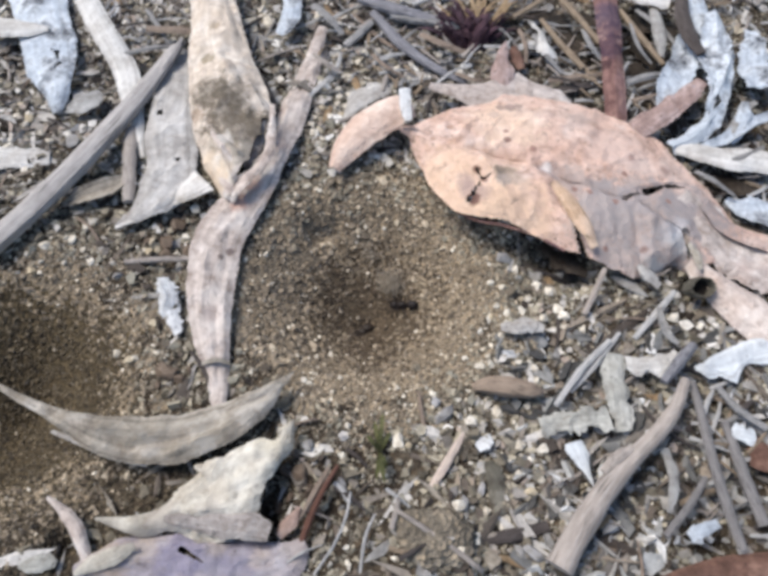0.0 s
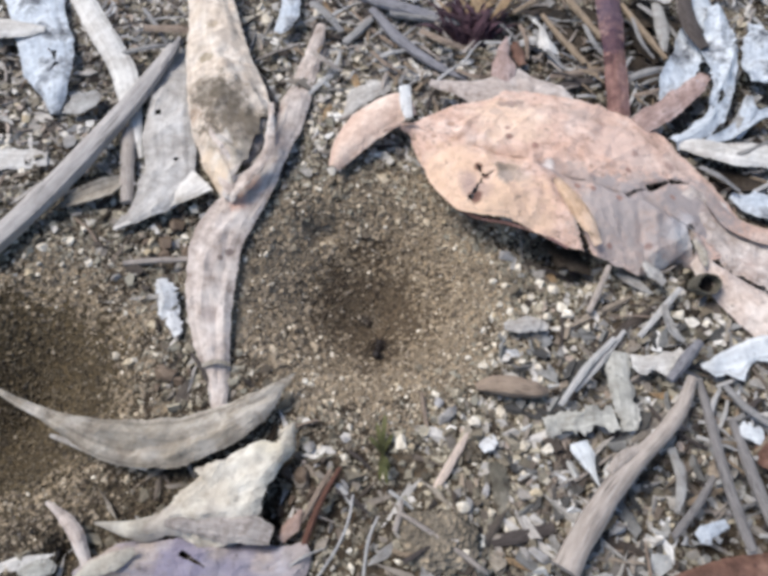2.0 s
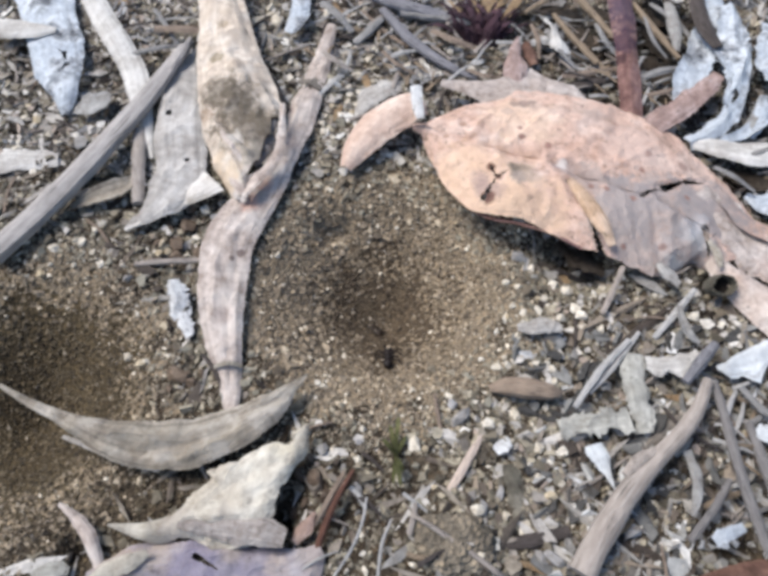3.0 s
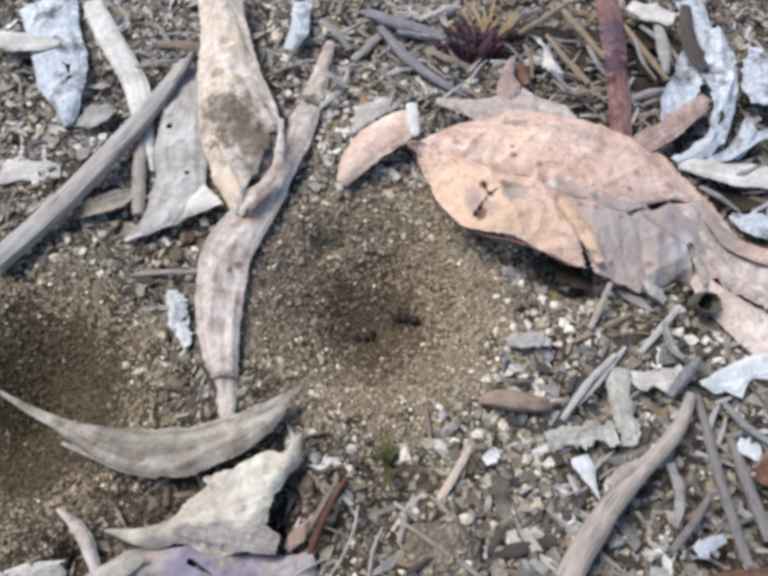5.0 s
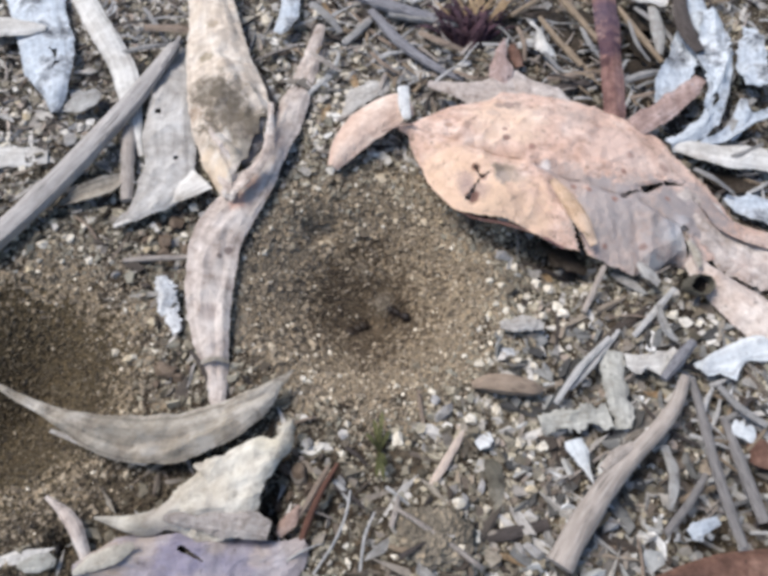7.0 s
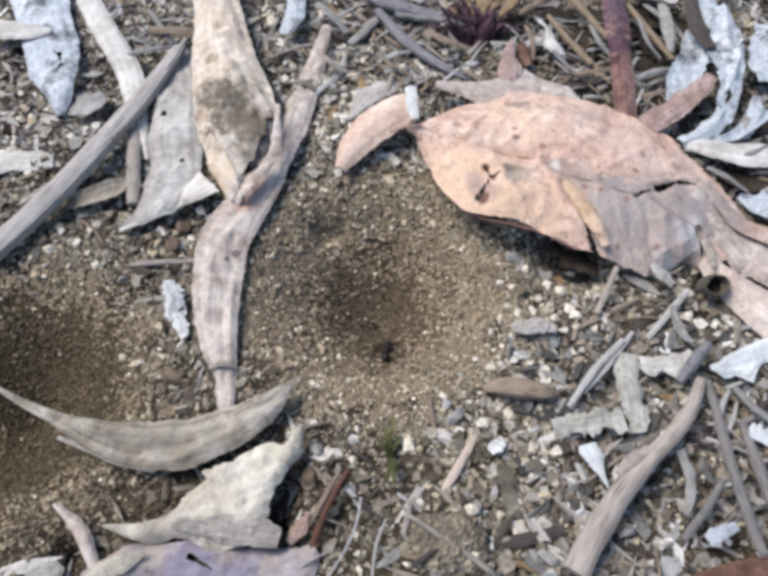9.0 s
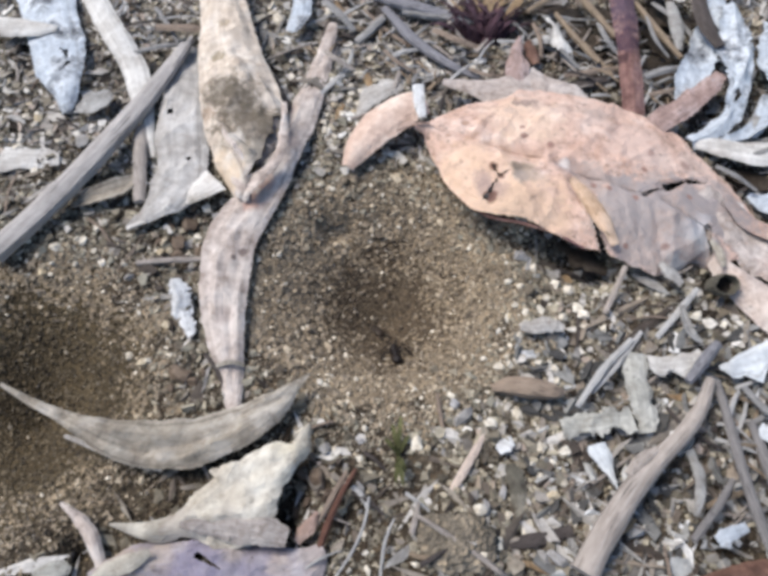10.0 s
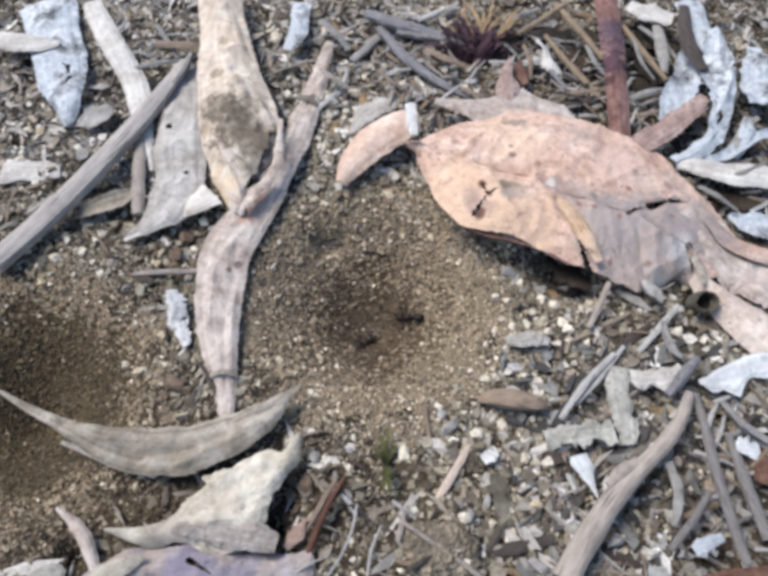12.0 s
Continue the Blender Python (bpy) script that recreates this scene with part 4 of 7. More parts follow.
    rim = [floor_bm.verts.new(turn @ Vector((math.cos(2 * math.pi * k / n) * radius * 0.95, math.sin(2 * math.pi * k / n) * radius * 0.76, -length * 0.7))) for k in range(n)]
    for k in range(n):
        floor_bm.faces.new((rim[k], rim[(k + 1) % n], mid))
    for name, mesh, mat, label in (("rolled_end", bm, OLIVELIP, "dark olive rolled lip of the hollow end"), ("hollow", floor_bm, HOLLOW_SHADE, "inside of the rolled leaf, shade put in its near-black colour")):
        piece = link_mesh(name, mesh, mat, label=label)
        piece.parent = thing
        piece.matrix_parent_inverse = Matrix.Translation(thing.location).inverted()


rolled_end(curled, 57.32, -2.77, 4.9, 2.3, 3.4, 27, 6)
small_orange = leaf("small_orange_leaf", "small pinkish-orange leaf with a pale stub end", "leaf",
     [(5.57, 41.7, 6.5, 3.58, 2.82), (1.64, 40.18, 6.6, 4.47, 3.51), (-3.44, 35.92, 6, 4.37, 4.23), (-7.93, 30.7, 4.4, 3.19, 3.01), (-10.39, 26.62, 2.8, 1.32, 1.11)], PINKLEAF, cup=-1.1, crease=-0.3, wave=0.6, ragged=0.02, seed=5)
leaf_part(small_orange, "stub", "pale broken stub of the stalk",
     [(4.4, 45.62, 6.2, 1.26, 1.26), (4.49, 39.67, 7.1, 1.24, 1.23), (5.04, 35.83, 6.8, 0.82, 0.82)], WHITE, cup=-0.5, wave=0.3, nv=10, nu=4, seed=6)
leaf("grey_leaf_behind", "thin pinkish-grey leaf fragment behind the orange leaf", "leaf",
     [(9.91, 48.5, 4, 0.6, 0.6), (15.57, 46.69, 4.6, 2.1, 2.07), (20.45, 45.41, 5, 3.9, 4.37), (25.07, 44.43, 5.4, 6.62, 4.91), (28.36, 43.95, 5.6, 8.46, 4.9), (32.32, 43.3, 5.4, 7.21, 4.9), (37.07, 42.48, 4.8, 4.76, 3.76), (40.99, 41.28, 4, 1.46, 2.02)], ASHPINK, cup=-0.8, wave=1.1, ragged=0.06, jag=0.3, nv=50, nu=16, seed=7)
tan_leaf = leaf("tan_leaf", "long tan gum leaf stained with brown soil", "leaf",
     [(-42.98, 85.97, 6, 5.33, 5.3), (-40.31, 73.56, 7, 5.44, 5.41), (-37.09, 56.29, 7.5, 7.26, 6.56), (-33.7, 43.32, 7, 9.06, 7.89), (-31.09, 34.09, 6.5, 8.46, 8.09), (-30.69, 27.12, 5.5, 6.15, 6.17), (-30.72, 22.29, 4.5, 2.93, 3.12), (-30.26, 18.19, 3.5, 0.77, 0.96)],
     TAN, cup=-2.6, crease=0.2, wave=1.5, ragged=0.03, nv=170, nu=64, seed=8,
     folds=[(-38.41, 56.72, -30.54, 44.6, 2, 0.9), (-41.95, 66.53, -36.72, 52.05, 1.8, -0.7), (-34.33, 31.66, -28.28, 26.72, 1.4, 1.1), (-37.26, 38.46, -28.89, 27.75, 1.8, -0.8), (-28.74, 46.6, -24.29, 38.01, 1.6, 0.9), (-38.96, 28.15, -30.95, 19.4, 1.5, -0.7), (-33.5, 28.17, -29.17, 20.63, 1.3, 0.9), (-37.58, 77.06, -31.67, 59.95, 1.5, -0.6), (-41.72, 45.08, -35.34, 32.52, 1.8, 0.7)],
     dents=[(-34.3, 49.77, 2.2, 0.7), (-40.15, 57.5, 1.6, -0.6), (-28.75, 36.62, 3, -0.8), (-35.49, 42.41, 3, 0.5)],
     tears=[(*(-24.6, 36.88), *(-25.01, 32.55), 0.95), (*(-24.89, 31.6), *(-27.2, 25.6), 1.3), (*(-27.2, 25.6), *(-29.2, 22.6), 0.8)])
for nm, lab, part_rows, part_mat, sd in (
        ("torn_flap", "pinkish-grey torn flap of the leaf", [(-23.09, 39.52, 6.4, 0.41, 0.52), (-22.77, 33.73, 6.7, 0.92, 0.92), (-23.16, 28.45, 6.4, 1.29, 1.08), (-25.36, 23.95, 6, 1.47, 1.26), (-27.76, 20.31, 5.6, 1.34, 1.12), (-29.25, 17.15, 5, 0.65, 0.76)], PINKFOLD, 51),
        ("crumpled_tip", "pale pinkish crumpled leaf tip", [(-32.85, 24.46, 4.9, 0.6, 0.8), (-31.05, 21.35, 5.2, 1.35, 1.15), (-30.06, 18.75, 4.8, 1.42, 1.32), (-29.31, 17.12, 3.8, 0.48, 0.47)], PINKFOLD, 52),
        ("torn_lip", "pinkish torn lip of the leaf", [(-28.74, 19.64, 5.2, 0.7, 0.7), (-27, 21.68, 5.4, 1.31, 1.07), (-25.12, 23.83, 5.2, 1.1, 0.97), (-23.04, 26.19, 4.8, 0.5, 0.49)], PINKFOLD, 70),
        ("inner_fold", "brownish inner fold of the torn leaf", [(-25.21, 42.64, 4.4, 0.65, 0.65), (-25.45, 37.07, 4.3, 1.86, 1.65), (-26.62, 31.8, 4.1, 2.39, 2.07), (-28.83, 26.63, 4, 1.15, 1.16)], TAUPE, 99),
        ("pale_crease", "white raised crease of the leaf", [(-35.57, 33.58, 5.9, 0.43, 0.43), (-33.5, 30.55, 6.3, 0.95, 0.84), (-31.35, 27.44, 6.3, 0.94, 0.93), (-28.95, 24.33, 5.8, 0.41, 0.41)], PINKFOLD, 66)):
    piece = link_mesh(nm, blade_bm(part_rows, cup=-0.9, wave=1.8, ragged=0.22, jag=0.4, nv=60, nu=16, seed=sd), part_mat, label=lab)
    piece.parent = tan_leaf
    piece.matrix_parent_inverse = Matrix.Translation(tan_leaf.location).inverted()
strip = leaf("strip_leaf", "long narrow grey-pink dried leaf with a cross band", "leaf",
     [(-14.48, 70.18, 1.5, 1.03, 1.29), (-17.01, 57.89, 2, 2.44, 2.45), (-19.66, 44.53, 2.3, 3.25, 3.05), (-22.67, 32.32, 2.6, 3.19, 2.77), (-26.97, 22.05, 2.5, 4.85, 3.82), (-31.31, 10.34, 2.2, 4.66, 5.36), (-31.91, 0.47, 2.2, 4.25, 4.64), (-30.96, -8.57, 2, 3.65, 3.82), (-29.04, -16.53, 1.8, 2.17, 2.34), (-27.59, -23.96, 1.5, 1.14, 1.3)],
     STRIP, cup=-1.5, crease=0.6, wave=1.3, ragged=0.07, nv=120, nu=30, seed=9,
     folds=[(-20.63, 44.86, -24.77, 25.59, 1.2, 0.45), (-26.52, 18.1, -32.94, 7.59, 1.5, 0.45), (-29.94, 13.53, -30.02, -4.97, 1.4, -0.4), (-33.97, 7.79, -32.45, -9.92, 1.3, 0.4), (-29.23, -0.74, -27.51, -16.41, 1.2, 0.4), (-30.52, -4.86, -28.41, -20.02, 1, -0.35)])
leaf_part(strip, "cross_band", "dark raised band across the leaf", [(-31.44, -16.39, 2.1, 0.38, 0.38), (-28.91, -16.14, 3, 0.46, 0.46), (-26.55, -16.3, 2.1, 0.36, 0.36)], DULL, cup=-0.2, wave=0.2, nv=14, nu=4, seed=56)
curved = leaf("curved_leaf", "sickle-shaped dull brown-grey leaf bridging the small pit", "leaf",
     [(-66.59, -19.94, 3.5, 0.32, 0.31), (-61.02, -22.83, 4, 0.62, 0.7), (-55.35, -25.34, 4.4, 0.93, 1.08), (-49.96, -27.43, 4.7, 1.56, 2.29), (-43.31, -29.52, 4.43, 3.04, 3.86), (-34.7, -30.22, 4.07, 4.18, 4.02), (-27.25, -27.92, 3.7, 3.81, 3.54), (-21.24, -24.17, 3.9, 2.46, 2.76), (-17.84, -21.07, 4.1, 0.98, 1.14), (-15.22, -18.52, 4.3, 0.09, 0.09)],
     DULL, cup=-1.4, crease=0.3, wave=1.1, ragged=0.08, nv=130, nu=26, seed=10,
     folds=[(-63.07, -21.8, -51.24, -26.82, 1, -0.6), (-49.68, -28.38, -36.9, -29.54, 1.3, 0.7), (-41.89, -31.92, -29.08, -29.51, 1.3, -0.7), (-35.44, -33.45, -24.58, -27.89, 1.2, 0.7), (-27.81, -26.44, -17.89, -22.22, 1.2, -0.7), (-46.72, -27.89, -41.19, -31.86, 1.2, -0.6)])
leaf_part(curved, "rolled_edge", "pale rolled edge of the leaf", [(-53.93, -28.66, 3, 0.31, 0.31), (-48.57, -30.56, 3.4, 0.61, 0.6), (-43.41, -32.44, 3.6, 0.9, 0.89), (-37.45, -34.22, 3, 0.3, 0.3)], PALE, cup=-0.6, wave=0.3, seed=55, nv=24, nu=6)
cream = leaf("cream_leaf", "cream broken leaf with a notched ragged tip", "leaf",
     [(-44.64, -41.98, 1.4, 0.14, 0.14), (-37.66, -43.01, 2, 1.47, 1.74), (-33.56, -41.82, 2.6, 1.86, 2.06), (-30.82, -40.87, 3, 3.49, 3.91), (-26.02, -39.82, 3.6, 6.05, 5.91), (-23.65, -37.22, 4.2, 5.83, 5.63), (-21.58, -34.8, 4.5, 4.73, 4.58), (-18.55, -32.38, 4.7, 3.28, 3.19), (-16.05, -30.93, 4.6, 1.31, 1.78), (-15.35, -28.91, 4.5, 0.81, 0.97), (-14.63, -27.13, 4.3, 0.33, 0.33)],
     CREAM, cup=-1.6, wave=1.5, ragged=0.1, nv=80, nu=28, jag=0.3, seed=11, tears=[(-19.13, -28.92, -17.11, -30.58, 1.1)], folds=[(-33.53, -41.32, -19.5, -41.18, 1.6, 0.9), (-28.18, -37.71, -17.84, -33.01, 2.2, -0.8)])
# taupe instead of cream: the shade of the lower pleat is in the colour
leaf_part(cream, "pleat", "lower pleat of the leaf, shade put in its taupe colour",
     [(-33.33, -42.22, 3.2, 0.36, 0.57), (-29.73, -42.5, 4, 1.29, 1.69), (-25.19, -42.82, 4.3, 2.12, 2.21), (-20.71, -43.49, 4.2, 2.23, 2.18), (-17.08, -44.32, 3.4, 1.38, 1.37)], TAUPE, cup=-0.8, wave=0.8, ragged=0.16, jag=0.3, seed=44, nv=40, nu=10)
mauve = leaf("mauve_leaf", "mauve-grey leaf with rusty blotches, half under the cream leaf", "leaf",
     [(-46.32, -49.4, 1, 0.74, 1.47), (-39.86, -47.78, 1.6, 3.29, 4.24), (-31.74, -47.49, 2, 3.67, 5.4), (-22.92, -47.83, 2, 2.93, 5.35), (-15.68, -47.46, 1.8, 2.13, 4.81), (-12.06, -45.28, 1.2, 0.59, 1.46)],
     MAUVE, cup=-1.0, wave=1.3, ragged=0.06, nv=150, nu=80, jag=0.3, seed=12, tears=[(-30.51, -46.5, -26.86, -48.41, 0.45)])
leaf_part(mauve, "beige_lobe", "beige lobe of the leaf's edge", [(-45.78, -49.99, 2, 0.32, 0.43), (-42.99, -48.34, 2.7, 0.96, 1.57), (-39.87, -47.16, 3, 0.84, 1.76), (-37.24, -46.03, 2.8, 0.27, 0.63)], CREAM, cup=-0.5, wave=0.8, ragged=0.1, nv=24, nu=8, seed=62)
folded = leaf("grey_folded_leaf", "grey folded leaf with insect holes and a pale edge", "leaf",
     [(-46.42, 61.61, 3, 1.68, 1.69), (-46.25, 48.8, 3.2, 4.76, 4.11), (-45.77, 37.23, 3.2, 5.77, 4.74), (-43.82, 26.7, 3, 5.55, 4.55), (-43.9, 20.48, 2.6, 4.5, 6.91), (-47.69, 16.09, 2, 1.7, 3.21), (-52.68, 13.12, 1.2, 0.49, 0.49)],
     ASHLEAF, cup=-0.9, crease=0.3, wave=1.1, ragged=0.06, nv=160, nu=60, seed=13, tears=[(*(-48, 41.51), *(-47.4, 41.08), 0.7), (*(-42.42, 28.65), *(-42.12, 28), 0.5)])
leaf_part(folded, "upturned_edge", "pale upturned edge of the leaf",
     [(-36.17, 23.16, 3.4, 3.23, 3.29), (-38.86, 20.66, 3.4, 2.33, 2.37), (-41.7, 18.69, 2.6, 1.23, 1.24), (-45.88, 16.13, 1.8, 0.74, 0.74), (-52.51, 12.63, 1.4, 0.37, 0.37)], FOLD, cup=-0.4, wave=0.4, seed=14, nv=16, nu=6)
leaf("pale_strip", "pale flat strip of shed bark", "bark",
     [(-75.29, 84.65, 3, 2.73, 2.7), (-69.43, 73.88, 3.2, 2.68, 2.65), (-63.34, 64.38, 3.2, 3.06, 3.13), (-58.98, 56.22, 3.2, 2.95, 3.02), (-56, 48.15, 2.8, 2.53, 2.72), (-52.9, 39.25, 2.2, 1.54, 1.84), (-50.3, 30.62, 1.4, 0.5, 0.6)], WHITEBARK, cup=-0.8, wave=0.7, ragged=0.05, jag=0.3, seed=15)
leaf("bark_flake", "blue-white flake of papery bark with dark pits", "bark",
     [(-85.94, 84.05, 3.4, 6.8, 6.97), (-81.85, 72.43, 3.6, 6.39, 6.32), (-78.13, 63.84, 3.6, 6.54, 6.44), (-74.97, 55.93, 3.4, 5.53, 5.67), (-72.48, 49.05, 2.6, 2.55, 2.86), (-71.52, 43.07, 1.6, 0.76, 0.87)], BARK, cup=-1.2, wave=0.5, ragged=0.05, jag=0.2, nv=110, nu=44, seed=16, tears=[(-74.87, 60.45, -73.7, 57.54, 0.55), (-73.35, 56.58, -73.88, 54.67, 0.5), (-82.5, 53.07, -79.04, 52.47, 1), (-76.16, 61.1, -75.58, 60.61, 0.3)])
leaf("beige_flake", "beige flake lying across pale bark", "bark",
     [(-94.12, 69.01, 4.6, 3.02, 2.79), (-87.73, 67.5, 5, 3.15, 3.09), (-82.05, 67, 4.6, 2.62, 2.41), (-78.03, 67.17, 4.2, 0.87, 0.87)], WHITEBARK, cup=-0.8, wave=0.5, seed=17, nv=16, nu=6)
leaf("blue_flake", "small blue-grey flake of bark", "bark",
     [(-69.3, 44.01, 1.8, 0.77, 0.91), (-66.64, 44.96, 2.6, 3.4, 3.33), (-64.22, 47.24, 2.4, 2.75, 2.41), (-63.89, 49.68, 1.8, 0.72, 0.71)], GREYLEAF, cup=-0.2, wave=0.25, ragged=0.15, jag=0.42, seed=18, nv=14, nu=6)
bark_stick = stick("bark_stick", "weathered grey-brown flat stick", "stick",
      [(-75.59, 5.88, 3.2, 2.73, 2.68), (-70.18, 13.47, 3.4, 2.71, 2.67), (-65.84, 20.41, 3.6, 2.78, 2.72), (-60.78, 29.55, 3.8, 2.66, 2.61), (-55.52, 40.06, 4, 2.54, 2.5), (-51, 50.48, 4.2, 2.18, 2.15), (-47.28, 61, 4, 1.47, 1.46)], WOOD_ASH, flat=0.6, seed=1)
splinter = link_mesh("frayed_end", tube_bm([(-49.22, 53.16, 4.8, 0.95, 0.95), (-47.54, 57.96, 5, 1.11, 1.1), (-46.25, 63.31, 4.6, 0.42, 0.42)], flat=0.5, nv=12, nu=6, seed=46), WOOD_ASH, label="frayed splinter at the stick's end")
splinter.parent = bark_stick
splinter.matrix_parent_inverse = Matrix.Translation(bark_stick.location).inverted()
stick("thin_twig", "short thin brown twig on soil", "twig", [(-54.1, 38.28, 1.8, 1.38, 1.39), (-52.65, 28.86, 2, 1.53, 1.53), (-51.14, 18.96, 1.4, 1.28, 1.28)], WOOD, flat=0.6, seed=2)
leaf("curled_chip", "small grey-brown curled leaf chip", "leaf", [(-64.22, 18.38, 1.2, 0.52, 0.52), (-59.28, 20.12, 1.8, 2.1, 1.81), (-55.25, 21.98, 1.8, 2.64, 2.08), (-52.67, 24.83, 1.4, 1.05, 1.05)], DULL, cup=1.0, wave=0.4, seed=19, nv=16, nu=6)
leaf("grey_shard", "pale grey flat shard of bark at the edge of the litter", "bark", [(-82.17, 30.44, 1.4, 3.09, 3.02), (-74.88, 30.26, 1.6, 3.08, 2.74), (-70.17, 31.15, 1.2, 1.97, 1.94)], WHITEBARK, cup=-0.4, wave=0.4, jag=0.42, seed=20, nv=14, nu=6)
leaf("white_flake", "white crumbly flake on the soil", "flake", [(-40.8, 0.36, 2.2, 1.07, 0.8), (-39.68, -2.98, 2.6, 1.92, 1.74), (-38.43, -6.61, 2.4, 1.87, 2.2), (-36.6, -10.03, 1.6, 0.76, 0.75)], WHITE, cup=-0.7, wave=1.5, ragged=0.35, jag=0.6, seed=21, nv=44, nu=16, tears=[(-37.48, -4.89, -38.24, -5.7, 0.3), (-39.47, -7.4, -38.67, -6.9, 0.25)])
# no twig lies here: a dark sliver added for the ground's shadow
stick("shade_sliver", "blackish sliver added for the shadow beside the strip leaf", "twig", [(-33.94, -13.67, 1, 0.33, 0.33), (-31.8, -16.27, 1.2, 0.49, 0.49), (-29.86, -19.63, 1, 0.32, 0.32)], WOOD_DARK, seed=3)
stick("soil_twig", "thin brown twig half sunk in soil", "twig", [(-49.33, 5.1, 0.8, 0.57, 0.57), (-43.29, 5.52, 1, 0.68, 0.68), (-36.86, 5.87, 0.8, 0.56, 0.56)], WOOD, seed=4)
stick("red_stalk", "thin red-brown leaf stalk", "stalk", [(-7.24, -34.36, 3.5, 0.31, 0.31), (-9.42, -38.02, 3, 0.46, 0.46), (-11.41, -42.22, 2, 0.53, 0.53), (-12.76, -46.31, 1, 0.53, 0.53)], RED_STEM, nv=14, nu=6, seed=5)
leaf("rust_chip", "small rust-coloured leaf chip", "leaf", [(-12.9, -40.6, 3, 0.31, 0.31), (-14.48, -42.65, 2.4, 1.37, 1.22), (-16.11, -44.61, 1.4, 0.76, 0.76)], PINKBARK, cup=-0.6, wave=0.4, jag=0.42, seed=22, nv=14, nu=6)
leaf("curled_strip", "pale pinkish curled strip of leaf on soil", "leaf", [(-52.45, -38.93, 1.8, 0.33, 0.33), (-49.37, -41.1, 2.4, 0.86, 0.86), (-46.84, -43.82, 2.4, 1.15, 1.15), (-45, -47.35, 1.8, 0.9, 0.89), (-44.12, -49.33, 1.4, 0.55, 0.55)], PINKFOLD, cup=-1.6, wave=0.7, ragged=0.08, jag=0.2, seed=87, nv=40, nu=12)
leaf("pale_corner_leaf", "pale grey leaf lying on soil", "leaf", [(-54.74, -48.8, 1.2, 0.46, 0.45), (-53.19, -48.44, 1.6, 1.48, 1.46), (-51.1, -48.3, 1.6, 1.69, 1.52), (-49.18, -48.48, 1, 0.55, 0.54)], PALEOLIVE, cup=-0.6, wave=0.5, jag=0.1, seed=23, nv=14, nu=6)

# ---- far edge: bark sheets, stems and dry strands ----
leaf("red_dry_leaf", "dark red-purple dry leaf lying in the litter", "leaf",
     [(53.15, 85.97, 6, 3.04, 2.8), (52.13, 67.95, 6, 2.92, 2.7), (51.01, 54.49, 5, 2.56, 2.46), (50.21, 45.94, 4.5, 2.38, 2.19), (49.56, 34.9, 2, 2.14, 2.13)], RED, cup=-0.4, crease=-0.7, wave=0.6, ragged=0.05, jag=0.2, seed=24)
leaf("bark_sheet", "blue-white curled ribbon of papery bark with dark pits", "bark",
     [(76.92, 70.85, 6, 0.97, 1.45), (75.04, 61.66, 6.6, 3.01, 3.23), (73.12, 52.69, 6.8, 3.42, 3.41), (72.56, 45.62, 6.4, 2.07, 2.49), (69.9, 39.53, 5.6, 1.79, 2.01), (65.43, 34.66, 4.6, 2.01, 2.04), (59.66, 31.41, 3.4, 1.17, 1.42)], BARK, cup=0.5, crease=-1.3, wave=1.5, ragged=0.2, nv=70, nu=18, jag=0.5, seed=25,
     tears=[(69.67, 51.27, 71.23, 46.77, 0.9), (70.66, 42.4, 67.91, 38.85, 0.8)], folds=[(77.99, 58.34, 65.99, 34.29, 1.3, 1.2)])
leaf("bark_shred", "narrow blue-white shred of papery bark", "bark",
     [(69.89, 55.93, 6.2, 0.57, 0.57), (70.86, 51.37, 6.4, 1.03, 1.02), (70.73, 45.83, 6, 0.94, 0.94), (68.67, 39.96, 5, 0.59, 0.79)], BARK, cup=0.4, wave=0.8, ragged=0.3, jag=0.7, nv=40, nu=8, seed=67)
leaf("bark_shred", "narrow grey-lavender shred of bark", "bark",
     [(81.16, 45.29, 3, 0.58, 0.58), (76.19, 40.55, 3.4, 0.96, 0.97), (72.89, 36.03, 3, 0.82, 0.83), (69.82, 33.04, 2.4, 0.42, 0.43)], GREYLEAF, cup=0.4, wave=0.7, ragged=0.25, jag=0.6, nv=36, nu=8, seed=68)
leaf("bark_sheet_blue", "pale blue sheet of papery bark", "bark",
     [(84.85, 66.03, 4.4, 1.22, 1.46), (83.14, 58.15, 4.8, 3.54, 3.53), (81.82, 51.1, 4.8, 3.52, 3.74), (80.57, 46.76, 4.2, 1.45, 1.66)], BARK, cup=-0.5, crease=0.5, wave=1.4, ragged=0.2, nv=40, nu=16, jag=0.6, seed=45)
leaf("bark_scrap", "lavender-blue scrap of papery bark", "bark",
     [(78.24, 44.22, 3.8, 0.81, 1.02), (76.61, 40.13, 4, 1.96, 1.77), (74.51, 36.31, 3.6, 1.94, 1.76), (72.58, 33.43, 3, 0.78, 0.78)], BARK, cup=-0.5, wave=0.8, ragged=0.08, jag=0.5, nv=30, nu=12, seed=86)
leaf("bark_sheet_small", "torn grey-blue sheet of bark with white edges", "bark",
     [(69.51, 64.29, 4.4, 1.32, 1.32), (67.02, 56.49, 4.8, 3.37, 3.18), (63.79, 48.97, 4.6, 3.69, 4.14), (61.23, 41.89, 3.6, 2.21, 3.04), (59.73, 38.4, 2.8, 0.6, 0.8)], BARK, cup=0.9, crease=-0.3, wave=1.3, ragged=0.15, nv=50, nu=18, jag=0.5, seed=26)
